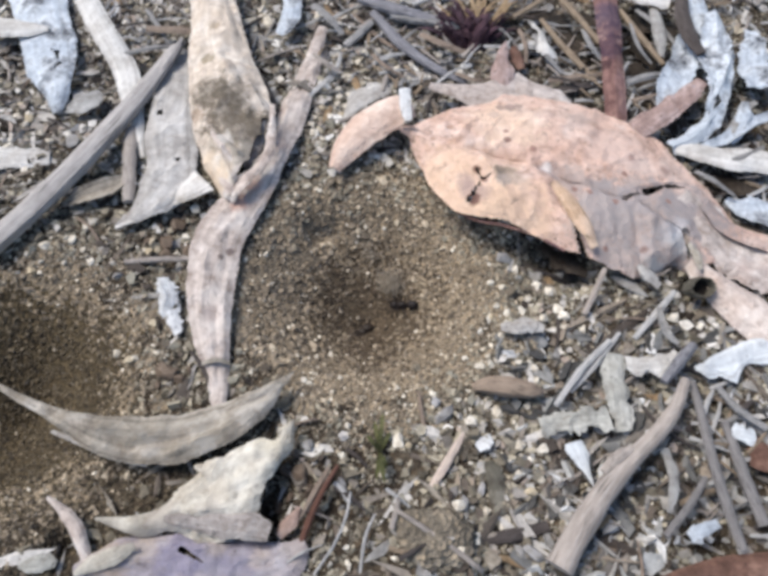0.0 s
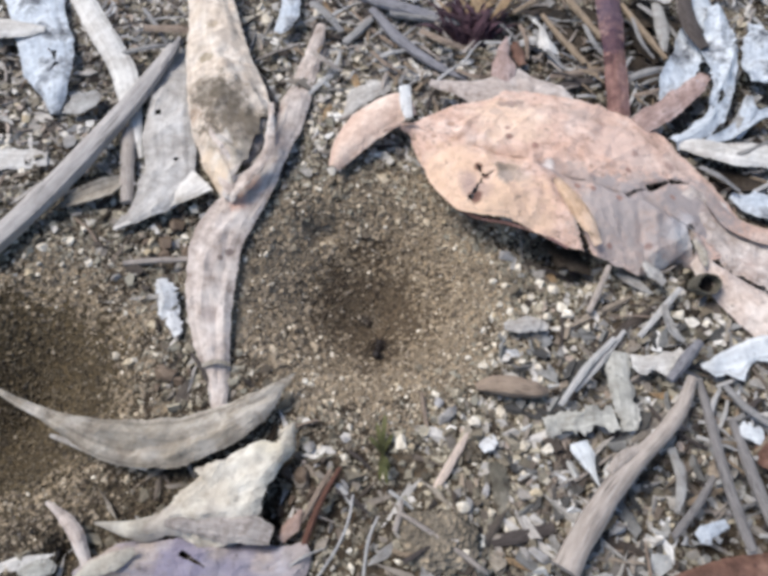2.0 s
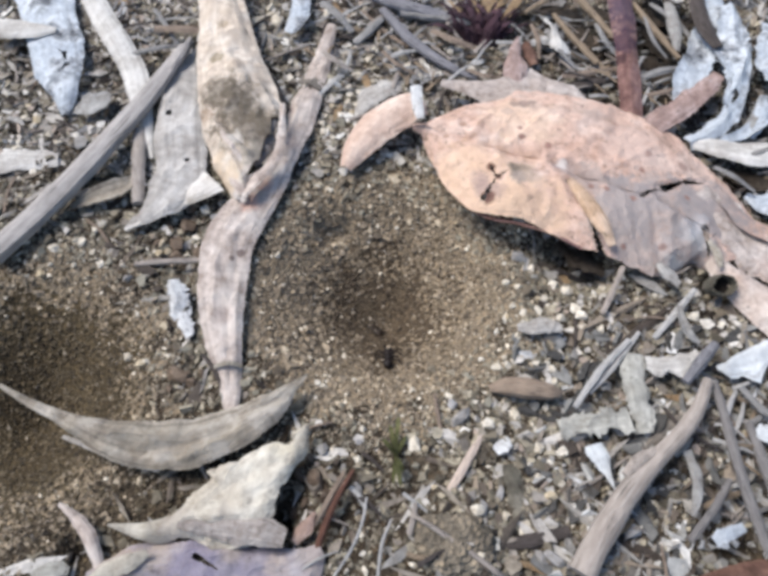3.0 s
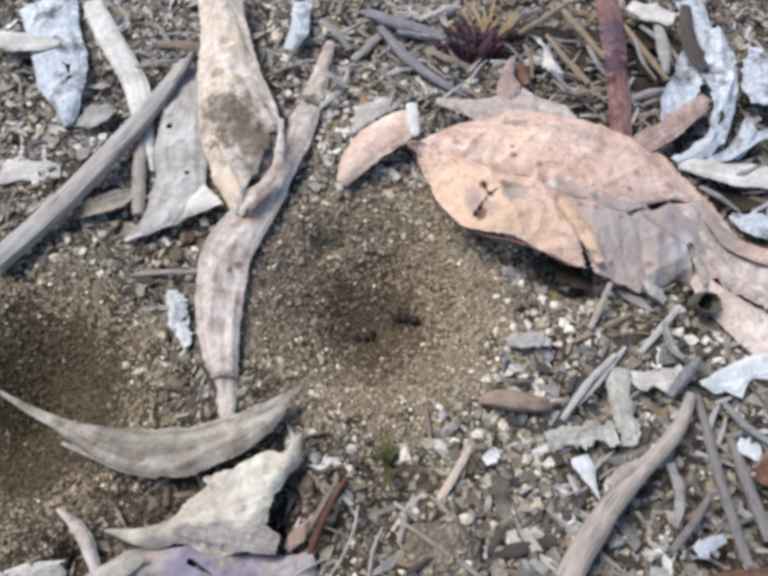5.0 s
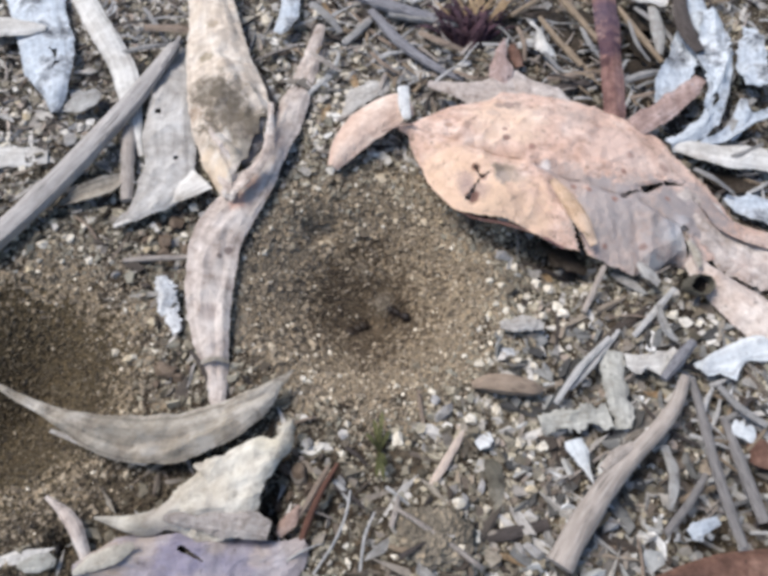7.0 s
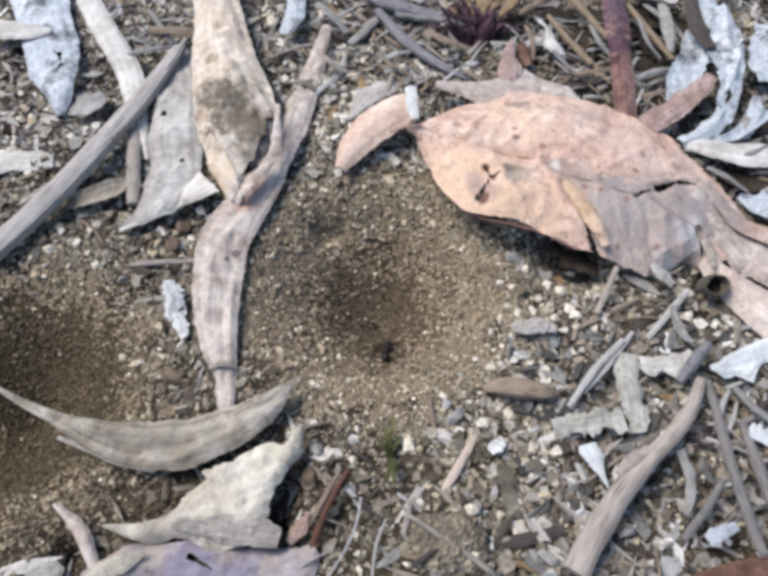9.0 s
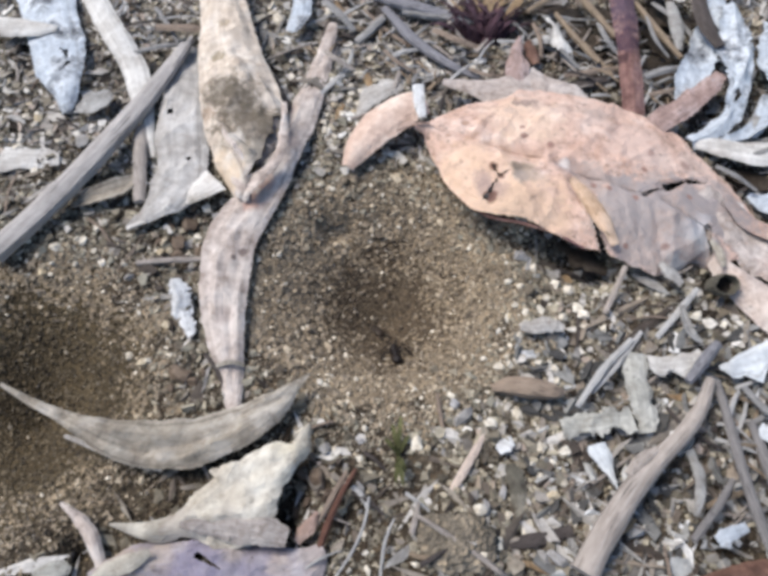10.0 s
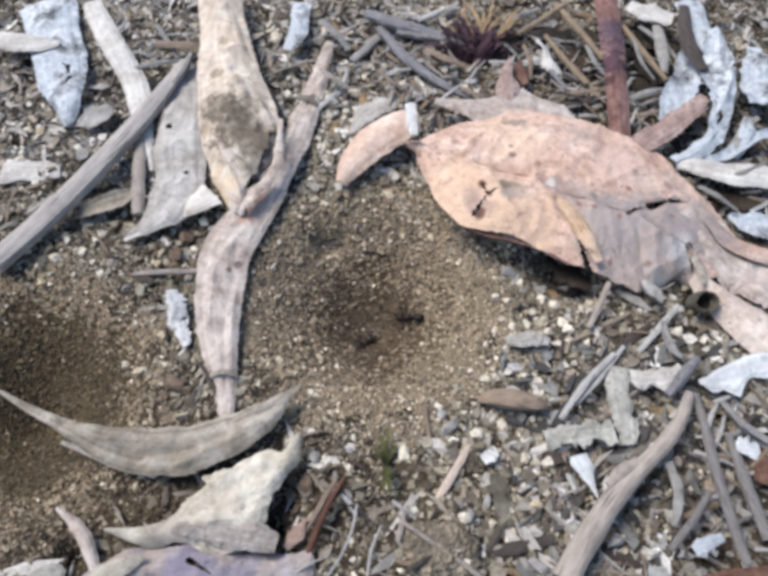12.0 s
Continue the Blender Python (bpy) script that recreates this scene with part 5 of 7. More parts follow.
leaf("bark_ribbon", "narrow blue-grey ribbon of bark", "bark",
     [(84.65, 41.55, 3.4, 1.06, 1.2), (77.12, 37.77, 3.8, 1.37, 1.38), (70.89, 33.75, 3.4, 1.2, 1.21), (65.34, 31.42, 2.4, 0.73, 0.74)], BARK, cup=0.5, wave=0.8, ragged=0.2, nv=30, nu=8, jag=0.42, seed=46)
leaf("bark_end", "white end of a bark flake", "bark", [(58.44, 81.1, 5, 2.67, 2.25), (62.83, 77.72, 5.2, 4.16, 3.69), (68.02, 75.38, 4.8, 2.62, 2.21)], WHITEBARK, cup=-0.6, wave=0.6, ragged=0.15, jag=0.42, seed=47, nv=16, nu=8)
leaf("olive_leaf", "dull olive-grey leaf standing in the litter", "leaf", [(64.43, 74.37, 4, 1.18, 1.18), (64, 66.23, 4.4, 1.81, 1.81), (63.12, 58.47, 3.6, 0.68, 0.68)], GREYLEAF, cup=-1.0, wave=0.6, seed=48, nv=20, nu=8)
stick("dark_bark_twig", "black twig across pale bark", "twig", [(70.37, 77.13, 7, 1.3, 1.3), (68.56, 68.41, 7.2, 1.83, 1.82), (68.27, 60.67, 7.4, 2.04, 2.02), (69.89, 55.25, 7, 1.14, 1.13)], WOOD_DARK, flat=0.5, seed=30, nv=14, nu=8)
leaf("bark_tongue", "pale tongue of bark", "bark", [(72.83, 82.47, 5, 3.23, 3.19), (73.96, 75.42, 5.2, 3.56, 3.51), (74.05, 68.66, 5, 2.55, 2.28), (73.63, 64.55, 4.2, 0.7, 0.7)], BARK, cup=-0.8, wave=0.5, jag=0.42, seed=27, nv=14, nu=6)
leaf("brown_strip", "pinkish-brown strip of bark", "bark", [(69.04, 48.83, 5.6, 1.4, 1.41), (64.68, 44.17, 5.8, 2.47, 2.39), (60.21, 40.62, 5.6, 2.62, 2.67), (55.23, 36.8, 5.2, 2.59, 2.88), (50.24, 33.43, 4.4, 2.34, 2.62)], LILACBARK, cup=-0.35, wave=0.7, jag=0.4, ragged=0.12, seed=28, nv=50, nu=8)
leaf("white_strip", "long pale fibrous strip of bark", "bark", [(60.49, 31.95, 3.4, 1.97, 1.94), (65.59, 30.55, 3.8, 2.53, 2.76), (71.25, 28.99, 3.8, 2.8, 3.29), (79.3, 27.97, 3.2, 3.38, 3.57)], WHITEBARK, cup=-0.7, wave=0.5, ragged=0.1, jag=0.42, seed=29, nv=24, nu=8)
leaf("grey_flake", "pale blue-grey flake of bark behind the small leaf", "bark", [(-8.27, 41.31, 1.6, 0.61, 0.61), (-5.59, 46.11, 2.2, 2.65, 2.35), (-2.06, 48.89, 2.4, 2.95, 2.61), (1.2, 50.29, 1.8, 1.22, 1.21)], PALE, cup=-0.4, wave=0.4, ragged=0.15, jag=0.42, seed=72, nv=18, nu=8)
leaf("bark_flake_far", "grey-white bark flake under the leaf", "bark", [(69.03, 19.97, 1.2, 0.79, 1.31), (71.9, 17.08, 1.8, 3.94, 2.32), (78.79, 15.43, 1.6, 2.59, 4.43)], BARK, cup=-0.6, wave=0.56, ragged=0.2, jag=0.42, seed=30, nv=16, nu=8)
stick("straw_stem", "dry straw-brown stem lying in litter", "stem", [(41.98, 62.1, 3, 0.61, 0.61), (44.81, 55.74, 3.2, 0.59, 0.59), (48.07, 50.15, 2.5, 0.48, 0.48)], WOOD_STRAW, seed=7)
stick("straw_stem", "dry straw-brown stem lying in litter", "stem", [(40.39, 80.82, 5, 0.88, 0.87), (44.9, 70.95, 5, 0.94, 0.94), (49.53, 62.39, 4, 0.71, 0.71)], WOOD_STRAW, seed=8)
stick("straw_stem", "dry straw-brown stem lying in litter", "stem", [(56.08, 74.01, 4, 0.64, 0.64), (59.51, 64.29, 3.8, 0.92, 0.92), (63.24, 56.44, 3, 0.6, 0.6)], WOOD_STRAW, seed=9)
stick("straw_stem", "dry straw-brown stem lying in litter", "stem", [(43.22, 80.67, 5.5, 0.77, 0.77), (36.62, 74.69, 5.5, 0.85, 0.85), (30.21, 69.91, 5, 0.63, 0.64)], WOOD_STRAW, seed=31)
stick("straw_stem", "dry straw-brown stem lying in litter", "stem", [(37.01, 70.5, 4, 0.61, 0.61), (40.42, 61.82, 4.2, 0.79, 0.78), (44.52, 54.51, 3.6, 0.59, 0.58)], WOOD_STRAW, seed=32)
stick("dark_stick", "blue-grey weathered stick in the litter", "stick", [(-5.82, 79.06, 3.6, 1.6, 1.6), (3.04, 74.28, 3.8, 2.0, 2.0), (12.86, 70.92, 3.4, 1.3, 1.3)], WOOD_SLATE, flat=0.6, seed=33)
stick("dark_stick", "grey weathered stick in the litter", "stick", [(-2.59, 74.95, 2.6, 1.1, 1.1), (3.53, 64.33, 2.8, 1.5, 1.5), (11.76, 55.85, 2.4, 1.2, 1.2), (18.22, 51.92, 2, 0.6, 0.6)], WOOD_SLATE, flat=0.6, seed=10)
stick("dark_stick", "dark weathered stick in the litter", "stick", [(37.54, 48.56, 2, 1.33, 1.32), (43.15, 50.17, 2.2, 1.51, 1.49), (49.99, 51.61, 2, 1.23, 1.22)], WOOD_DARK, flat=0.6, seed=11)
stick("pale_twig", "thin pale twig lying in litter", "twig", [(1.87, 73.54, 3, 1.59, 1.58), (8.83, 71.53, 3.2, 1.75, 1.73), (18.04, 69.69, 3, 1.39, 1.38)], WOOD_GREY, flat=0.6, seed=12)
stick("pale_twig", "thin pale twig lying in litter", "twig", [(-9.01, 63.62, 2, 0.89, 0.88), (-5.65, 67.69, 2.4, 1.2, 1.19), (-2.81, 71.92, 2.2, 0.92, 0.91)], WOOD_GREY, flat=0.6, seed=13)
tuft = tagged(new("dry_grass_tuft"), "dried dark purple grass tuft with straw blades", "grass tuft")
tx, ty = (20.6, 66.5)
tuft.location = (tx * MM, ty * MM, 0)
rt = random.Random(21)
for k in range(110):
    purple = k % 6 != 0
    ang, lng, wd = radians(rt.uniform(20, 165) if purple else rt.uniform(40, 140)), rt.uniform(4, 11) if purple else rt.uniform(10, 20), rt.uniform(0.3, 0.7)
    ca, sa, hi = math.cos(ang) * lng, math.sin(ang) * lng, rt.uniform(2, 6)
    bx, by = rt.uniform(-4.5, 4.5), rt.uniform(-3, 3)
    lb = blade_bm([(bx, by, -0.5, wd, wd), (bx + ca * .35, by + sa * .35, hi * .7, wd, wd), (bx + ca * .7, by + sa * .7, hi, wd * .8, wd * .8), (bx + ca, by + sa, hi * .8, .1, .1)], cup=-0.2, wave=0.7, thick=0.15, nv=10, nu=4, seed=300 + k)
    link_mesh("grass_blade", lb, PURPLE if purple else STRAW, tuft)
leaf("amber_scrap", "amber-brown scrap of dry leaf", "leaf", [(29.98, 62.45, 3.4, 1, 0.99), (30.39, 58.24, 3.8, 1.95, 1.7), (31.1, 55.18, 3, 0.96, 0.96)], RUST, cup=-0.8, wave=0.6, ragged=0.2, jag=0.42, seed=49, nv=16, nu=8)
leaf("pointed_scrap", "pinkish-brown pointed scrap of leaf", "leaf", [(27.68, 61.69, 5.6, 0.22, 0.22), (26.57, 57.5, 6, 1.64, 1.1), (25.75, 53.49, 6.2, 2.59, 1.95), (25.79, 49.65, 5.8, 2.62, 2.4), (25.94, 47.5, 5, 2.18, 2.17)], LILACBARK, cup=-0.8, wave=0.6, ragged=0.15, jag=0.42, seed=32, nv=16, nu=8)
leaf("white_scrap", "crumpled white scrap of bark in the far litter", "bark", [(34.8, 68.55, 4, 0.72, 0.72), (35.81, 64.42, 4.6, 0.97, 0.97), (36.8, 59.9, 4.8, 1.55, 1.8), (37.61, 56.97, 4, 1, 0.99)], WHITEBARK, cup=-0.8, wave=1.2, ragged=0.3, jag=0.8, nv=30, nu=10, seed=98)
# thin dry grass straws in the far litter
stick("grass_straw", "thin grey dry grass straw in litter", "straw", [(25.02, 71.14, 3.5, 0.74, 0.74), (30.11, 76.65, 3.9, 0.97, 0.96), (36.99, 82.69, 2.3, 0.7, 0.7)], WOOD_GREY, "grass straws", flat=0.5, nv=12, nu=6, seed=500)
stick("grass_straw", "thin grey dry grass straw in litter", "straw", [(34.67, 65.26, 4.1, 0.55, 0.55), (36.38, 58.54, 4.5, 0.7, 0.69), (40.19, 53.72, 2.9, 0.42, 0.42)], WOOD_GREY, "grass straws", flat=0.5, nv=12, nu=6, seed=501)
stick("grass_straw", "thin grey dry grass straw in litter", "straw", [(46.25, 66.94, 4.1, 0.55, 0.55), (47.21, 60.64, 4.5, 0.7, 0.69), (50.05, 56.87, 2.9, 0.43, 0.43)], WOOD_GREY, "grass straws", flat=0.5, nv=12, nu=6, seed=502)
stick("grass_straw", "thin grey dry grass straw in litter", "straw", [(57.65, 70.25, 4.2, 0.4, 0.4), (57.83, 61.01, 4.6, 0.54, 0.54), (60.54, 56.76, 3, 0.29, 0.29)], WOOD_GREY, "grass straws", flat=0.5, nv=12, nu=6, seed=503)
stick("grass_straw", "thin grey dry grass straw in litter", "straw", [(60.68, 75.19, 3.1, 0.69, 0.69), (65.08, 67.69, 3.5, 0.81, 0.81), (69.19, 61.26, 1.9, 0.46, 0.46)], WOOD_GREY, "grass straws", flat=0.5, nv=12, nu=6, seed=504)
stick("grass_straw", "thin straw-brown dry grass straw in litter", "straw", [(36.4, 50.75, 3.5, 0.76, 0.76), (41.58, 51.23, 3.9, 0.91, 0.91), (49.26, 54.39, 2.3, 0.62, 0.62)], WOOD_BROWN, "grass straws", flat=0.5, nv=12, nu=6, seed=505)
stick("grass_straw", "thin grey dry grass straw in litter", "straw", [(53.24, 49.24, 4.2, 0.86, 0.85), (57.73, 50.93, 4.6, 1.05, 1.04), (64.29, 53.61, 3, 0.78, 0.78)], WOOD_GREY, "grass straws", flat=0.5, nv=12, nu=6, seed=506)
stick("grass_straw", "thin straw-brown dry grass straw in litter", "straw", [(53.35, 44.06, 4.2, 0.57, 0.57), (57.13, 44.66, 4.6, 0.71, 0.71), (60.83, 47.51, 3, 0.43, 0.42)], WOOD_BROWN, "grass straws", flat=0.5, nv=12, nu=6, seed=507)
stick("grass_straw", "thin straw-brown dry grass straw in litter", "straw", [(8.67, 66.12, 3.4, 0.82, 0.81), (13.93, 62.13, 3.8, 0.96, 0.96), (19.87, 60.91, 2.2, 0.65, 0.64)], WOOD_BROWN, "grass straws", flat=0.5, nv=12, nu=6, seed=508)
stick("grass_straw", "thin grey-brown dry grass straw in litter", "straw", [(11.27, 73.93, 2.7, 0.4, 0.4), (13.18, 67, 3.1, 0.55, 0.55), (16.16, 64.21, 1.5, 0.29, 0.29)], WOOD, "grass straws", flat=0.5, nv=12, nu=6, seed=509)
stick("grass_straw", "thin grey dry grass straw in litter", "straw", [(-16.92, 76.06, 3.8, 0.93, 0.93), (-12.92, 70.94, 4.2, 1.02, 1.01), (-9.65, 67.1, 2.6, 0.69, 0.69)], WOOD_GREY, "grass straws", flat=0.5, nv=12, nu=6, seed=510)
stick("grass_straw", "thin straw-brown dry grass straw in litter", "straw", [(-2.68, 59.62, 3.3, 0.42, 0.42), (0.55, 54.86, 3.7, 0.57, 0.57), (5.06, 53.05, 2.1, 0.29, 0.29)], WOOD_BROWN, "grass straws", flat=0.5, nv=12, nu=6, seed=511)
stick("grass_straw", "thin grey dry grass straw in litter", "straw", [(-56.86, 75.06, 3.2, 0.52, 0.52), (-52.83, 68.59, 3.6, 0.62, 0.61), (-50.2, 64.45, 2, 0.36, 0.36)], WOOD_GREY, "grass straws", flat=0.5, nv=12, nu=6, seed=512)
stick("grass_straw", "thin grey dry grass straw in litter", "straw", [(-59.45, 60.32, 2.7, 0.67, 0.67), (-52.99, 61.98, 3.1, 0.85, 0.84), (-47.44, 64.21, 1.5, 0.51, 0.51)], WOOD_GREY, "grass straws", flat=0.5, nv=12, nu=6, seed=513)
stick("grass_straw", "thin straw-brown dry grass straw in litter", "straw", [(-55.35, 67.44, 3.7, 1.04, 1.03), (-47.94, 66.78, 4.1, 1.19, 1.18), (-41.88, 67.23, 2.5, 0.84, 0.84)], WOOD_BROWN, "grass straws", flat=0.5, nv=12, nu=6, seed=514)
stick("grass_straw", "thin grey dry grass straw in litter", "straw", [(69.53, 27.65, 3.4, 0.5, 0.5), (72.87, 28.48, 3.8, 0.61, 0.61), (79.56, 32.68, 2.2, 0.37, 0.37)], WOOD_GREY, "grass straws", flat=0.5, nv=12, nu=6, seed=515)
stick("grass_straw", "thin grey dry grass straw in litter", "straw", [(62.58, 24.58, 4, 0.53, 0.53), (65.41, 22, 4.4, 0.65, 0.65), (69.61, 19.34, 2.8, 0.39, 0.39)], WOOD_GREY, "grass straws", flat=0.5, nv=12, nu=6, seed=516)
stick("grass_straw", "thin grey-brown dry grass straw in litter", "straw", [(-15.97, 58.69, 4.1, 0.57, 0.57), (-13.36, 55.68, 4.5, 0.71, 0.71), (-9.23, 53.72, 2.9, 0.43, 0.43)], WOOD, "grass straws", flat=0.5, nv=12, nu=6, seed=517)
stick("grass_straw", "thin straw-brown dry grass straw in litter", "straw", [(16, 53.5, 3.1, 0.46, 0.46), (20.17, 51.06, 3.5, 0.61, 0.61), (23.76, 52.49, 1.9, 0.31, 0.31)], WOOD_BROWN, "grass straws", flat=0.5, nv=12, nu=6, seed=518)
stick("grass_straw", "thin straw-brown dry grass straw in litter", "straw", [(31.69, 67.94, 3.3, 0.52, 0.52), (32.5, 62.25, 3.7, 0.59, 0.59), (32.54, 57.78, 2.1, 0.34, 0.34)], WOOD_BROWN, "grass straws", flat=0.5, nv=12, nu=6, seed=519)
leaf("blue_sliver", "pale blue sliver of bark", "bark", [(-22.42, 84.1, 3, 2.45, 2.2), (-22.04, 75.22, 3, 2.1, 2.23), (-23.36, 70.06, 2.6, 2.07, 2.23), (-24.91, 68.02, 2, 0.89, 1.04)], BARK, cup=-0.5, wave=0.35, jag=0.42, seed=33, nv=18, nu=6)
stick("leaf_edge_twig", "dark twig beside the tan leaf", "twig", [(-31.25, 58.93, 2.5, 0.73, 0.73), (-26.53, 50.2, 2.6, 0.93, 0.92), (-23.25, 42.98, 2.4, 0.67, 0.66)], WOOD_DARK, seed=14, nv=14, nu=6)
stick("pale_splinter", "whitish splinter of wood in the far litter", "splinter", [(1.65, 74.96, 3, 0.71, 0.7), (8.17, 71.63, 3.4, 1.04, 1.04), (15.34, 69.54, 3, 0.69, 0.69)], WOOD_PALE, "pale splinters", flat=0.5, nv=12, nu=6, seed=540)
stick("pale_splinter", "whitish splinter of wood in the far litter", "splinter", [(-9.2, 64.34, 2, 0.61, 0.61), (-6.26, 67.26, 2.4, 0.93, 0.93), (-3.18, 71.06, 2, 0.64, 0.63)], WOOD_PALE, "pale splinters", flat=0.5, nv=12, nu=6, seed=541)
stick("pale_splinter", "whitish splinter of wood in the far litter", "splinter", [(-16.63, 48.23, 1.4, 0.55, 0.55), (-13.69, 51.65, 1.8, 0.72, 0.71), (-11.37, 53.96, 1.4, 0.45, 0.45)], WOOD_PALE, "pale splinters", flat=0.5, nv=12, nu=6, seed=542)
stick("pale_splinter", "whitish splinter of wood in the far litter", "splinter", [(-2.47, 57.56, 2.2, 0.46, 0.46), (0.9, 59.55, 2.6, 0.8, 0.79), (5.69, 61.4, 2, 0.49, 0.49)], WOOD_PALE, "pale splinters", flat=0.5, nv=12, nu=6, seed=543)
stick("pale_splinter", "whitish splinter of wood in the far litter", "splinter", [(6.9, 77.15, 3, 0.69, 0.69), (11.74, 79.94, 3.4, 0.89, 0.88), (16.72, 82.74, 3, 0.73, 0.73)], WOOD_PALE, "pale splinters", flat=0.5, nv=12, nu=6, seed=544)
stick("pale_splinter", "whitish splinter of wood in the far litter", "splinter", [(31.21, 62.46, 2.6, 0.98, 0.97), (34.38, 62.99, 3, 1.52, 1.51), (37.27, 61.39, 2.4, 0.81, 0.81)], WOOD_PALE, "pale splinters", flat=0.5, nv=12, nu=6, seed=545)

# fine slivers crossing one another in the gaps of the far litter
rs = random.Random(77)
SLIVERS = [(WOOD_GREY, "grey"), (WOOD_STRAW, "straw-brown"), (WOOD_DARK, "blackish"), (WOOD, "pale grey-brown"), (WOOD_PALE, "whitish"), (WOOD_PALE, "whitish")]
for (ax, ay), (bx, by), (cx, cy), count in (((35.71, 74.34), (52.91, 70.81), (39.58, 45.85), 74), ((58.25, 74.34), (68.75, 70.81), (54.03, 42.19), 50), ((24.11, 77.95), (40.53, 79.79), (25.27, 55.82), 44), ((70.79, 28.4), (78.55, 27.1), (70.16, 18.28), 20), ((-23.14, 76.14), (-2.86, 76.14), (-14.83, 52.68), 26), ((-12.41, 82.1), (16.79, 82.22), (-5.73, 51.47), 64), ((79.09, 83.41), (94.48, 83.48), (76.56, 68.07), 24), ((53.37, -19.75), (64.75, -19.71), (47.78, -46.39), 34), ((-14.63, -28.52), (2.26, -28.46), (-12.53, -48.63), 9), ((-67.95, 80.01), (-51.03, 80.08), (-63.47, 64.13), 16)):
    for k in range(count):
        u, v = rs.random(), rs.random()
        mx, my = ax + (bx - ax) * u + (cx - ax) * v, ay + (by - ay) * u + (cy - ay) * v
        ang, half = radians(rs.choice((-48, -12, 8, 35, 70)) + rs.uniform(-14, 14)), rs.uniform(1.4, 4.6)
        dx, dy, rad, z = math.cos(ang) * half, math.sin(ang) * half, rs.uniform(0.16, 0.5), float(height(mx, my)) + rs.uniform(0.6, 2.6)
        mat, tone = rs.choice(SLIVERS)
        stick("litter_sliver", tone + " thin sliver of stem in the litter", "sliver", [(mx - dx, my - dy, z, rad, rad), (mx + rs.uniform(-.4, .4), my + rs.uniform(-.4, .4), z + 0.3, rad, rad), (mx + dx, my + dy, z - 0.2, rad * .6, rad * .6)], mat, "slivers in the litter", flat=0.6, nv=8, nu=6, seed=600 + k)

# ---- dark leaf-shaped sheets added for the shade in the litter's gaps ----
leaf("gap_shade_leaf", "dark leaf-shaped sheet added for the shade of a gap", "leaf", [(35.23, 80.32, -0.2, 2.53, 1.67), (40.52, 70.56, 0.4, 4.98, 4.86), (46.79, 64.44, -0.2, 1.15, 1.63)], BROWN_AND_GAP_SHADE, "decayed leaves", jag=0.8, cup=-0.3, wave=0.9, ragged=0.25, seed=70, nv=18, nu=8)
leaf("gap_shade_leaf", "dark leaf-shaped sheet added for the shade of a gap", "leaf", [(56.82, 59.49, -0.2, 2.14, 1.3), (59.82, 55.6, 0.4, 4.18, 4.08), (64.58, 50.79, -0.2, 0.93, 1.23)], BROWN_AND_GAP_SHADE, "decayed leaves", jag=0.8, cup=-0.3, wave=0.9, ragged=0.25, seed=71, nv=18, nu=8)
leaf("gap_shade_leaf", "dark leaf-shaped sheet added for the shade of a gap", "leaf", [(37.71, 56.27, -0.2, 1.78, 1.13), (43.85, 53.25, 0.4, 3.53, 3.45), (49.7, 50.79, -0.2, 0.79, 1.09)], BROWN_AND_GAP_SHADE, "decayed leaves", jag=0.8, cup=-0.3, wave=0.9, ragged=0.25, seed=72, nv=18, nu=8)
leaf("gap_shade_leaf", "dark leaf-shaped sheet added for the shade of a gap", "leaf", [(26.01, 78.48, -0.2, 1.83, 1.21), (28.81, 70.56, 0.4, 3.91, 3.83), (33.41, 68.7, -0.2, 1.03, 1.37)], BROWN_AND_GAP_SHADE, "decayed leaves", jag=0.8, cup=-0.3, wave=0.9, ragged=0.25, seed=73, nv=18, nu=8)
leaf("gap_shade_leaf", "dark leaf-shaped sheet added for the shade of a gap", "leaf", [(59.59, 71.31, -0.2, 1.76, 1.11), (61.59, 64.57, 0.4, 3.26, 3.22), (62.89, 58.67, -0.2, 0.68, 0.96)], BROWN_AND_GAP_SHADE, "decayed leaves", jag=0.8, cup=-0.3, wave=0.9, ragged=0.25, seed=74, nv=18, nu=8)
leaf("gap_shade_leaf", "dark leaf-shaped sheet added for the shade of a gap", "leaf", [(67.67, 27.43, -0.2, 1.67, 1.1), (71.6, 24.1, 0.4, 3.3, 3.23), (77.56, 22.94, -0.2, 0.82, 1.08)], BROWN_AND_GAP_SHADE, "decayed leaves", jag=0.8, cup=-0.3, wave=0.9, ragged=0.25, seed=75, nv=18, nu=8)
leaf("gap_shade_leaf", "dark leaf-shaped sheet added for the shade of a gap", "leaf", [(11.12, 66.13, -0.2, 1.66, 0.99), (16.64, 62.07, 0.4, 3.22, 3.16), (22.68, 57.87, -0.2, 0.78, 0.93)], BROWN_AND_GAP_SHADE, "decayed leaves", jag=0.8, cup=-0.3, wave=0.9, ragged=0.25, seed=76, nv=18, nu=8)
leaf("gap_shade_leaf", "dark leaf-shaped sheet added for the shade of a gap", "leaf", [(29.98, 9.15, -0.2, 1.38, 0.91), (34.08, 5.4, 0.4, 2.72, 2.67), (38.45, 2.5, -0.2, 0.67, 0.89)], BROWN_AND_GAP_SHADE, "decayed leaves", jag=0.8, cup=-0.3, wave=0.9, ragged=0.25, seed=81, nv=18, nu=8)
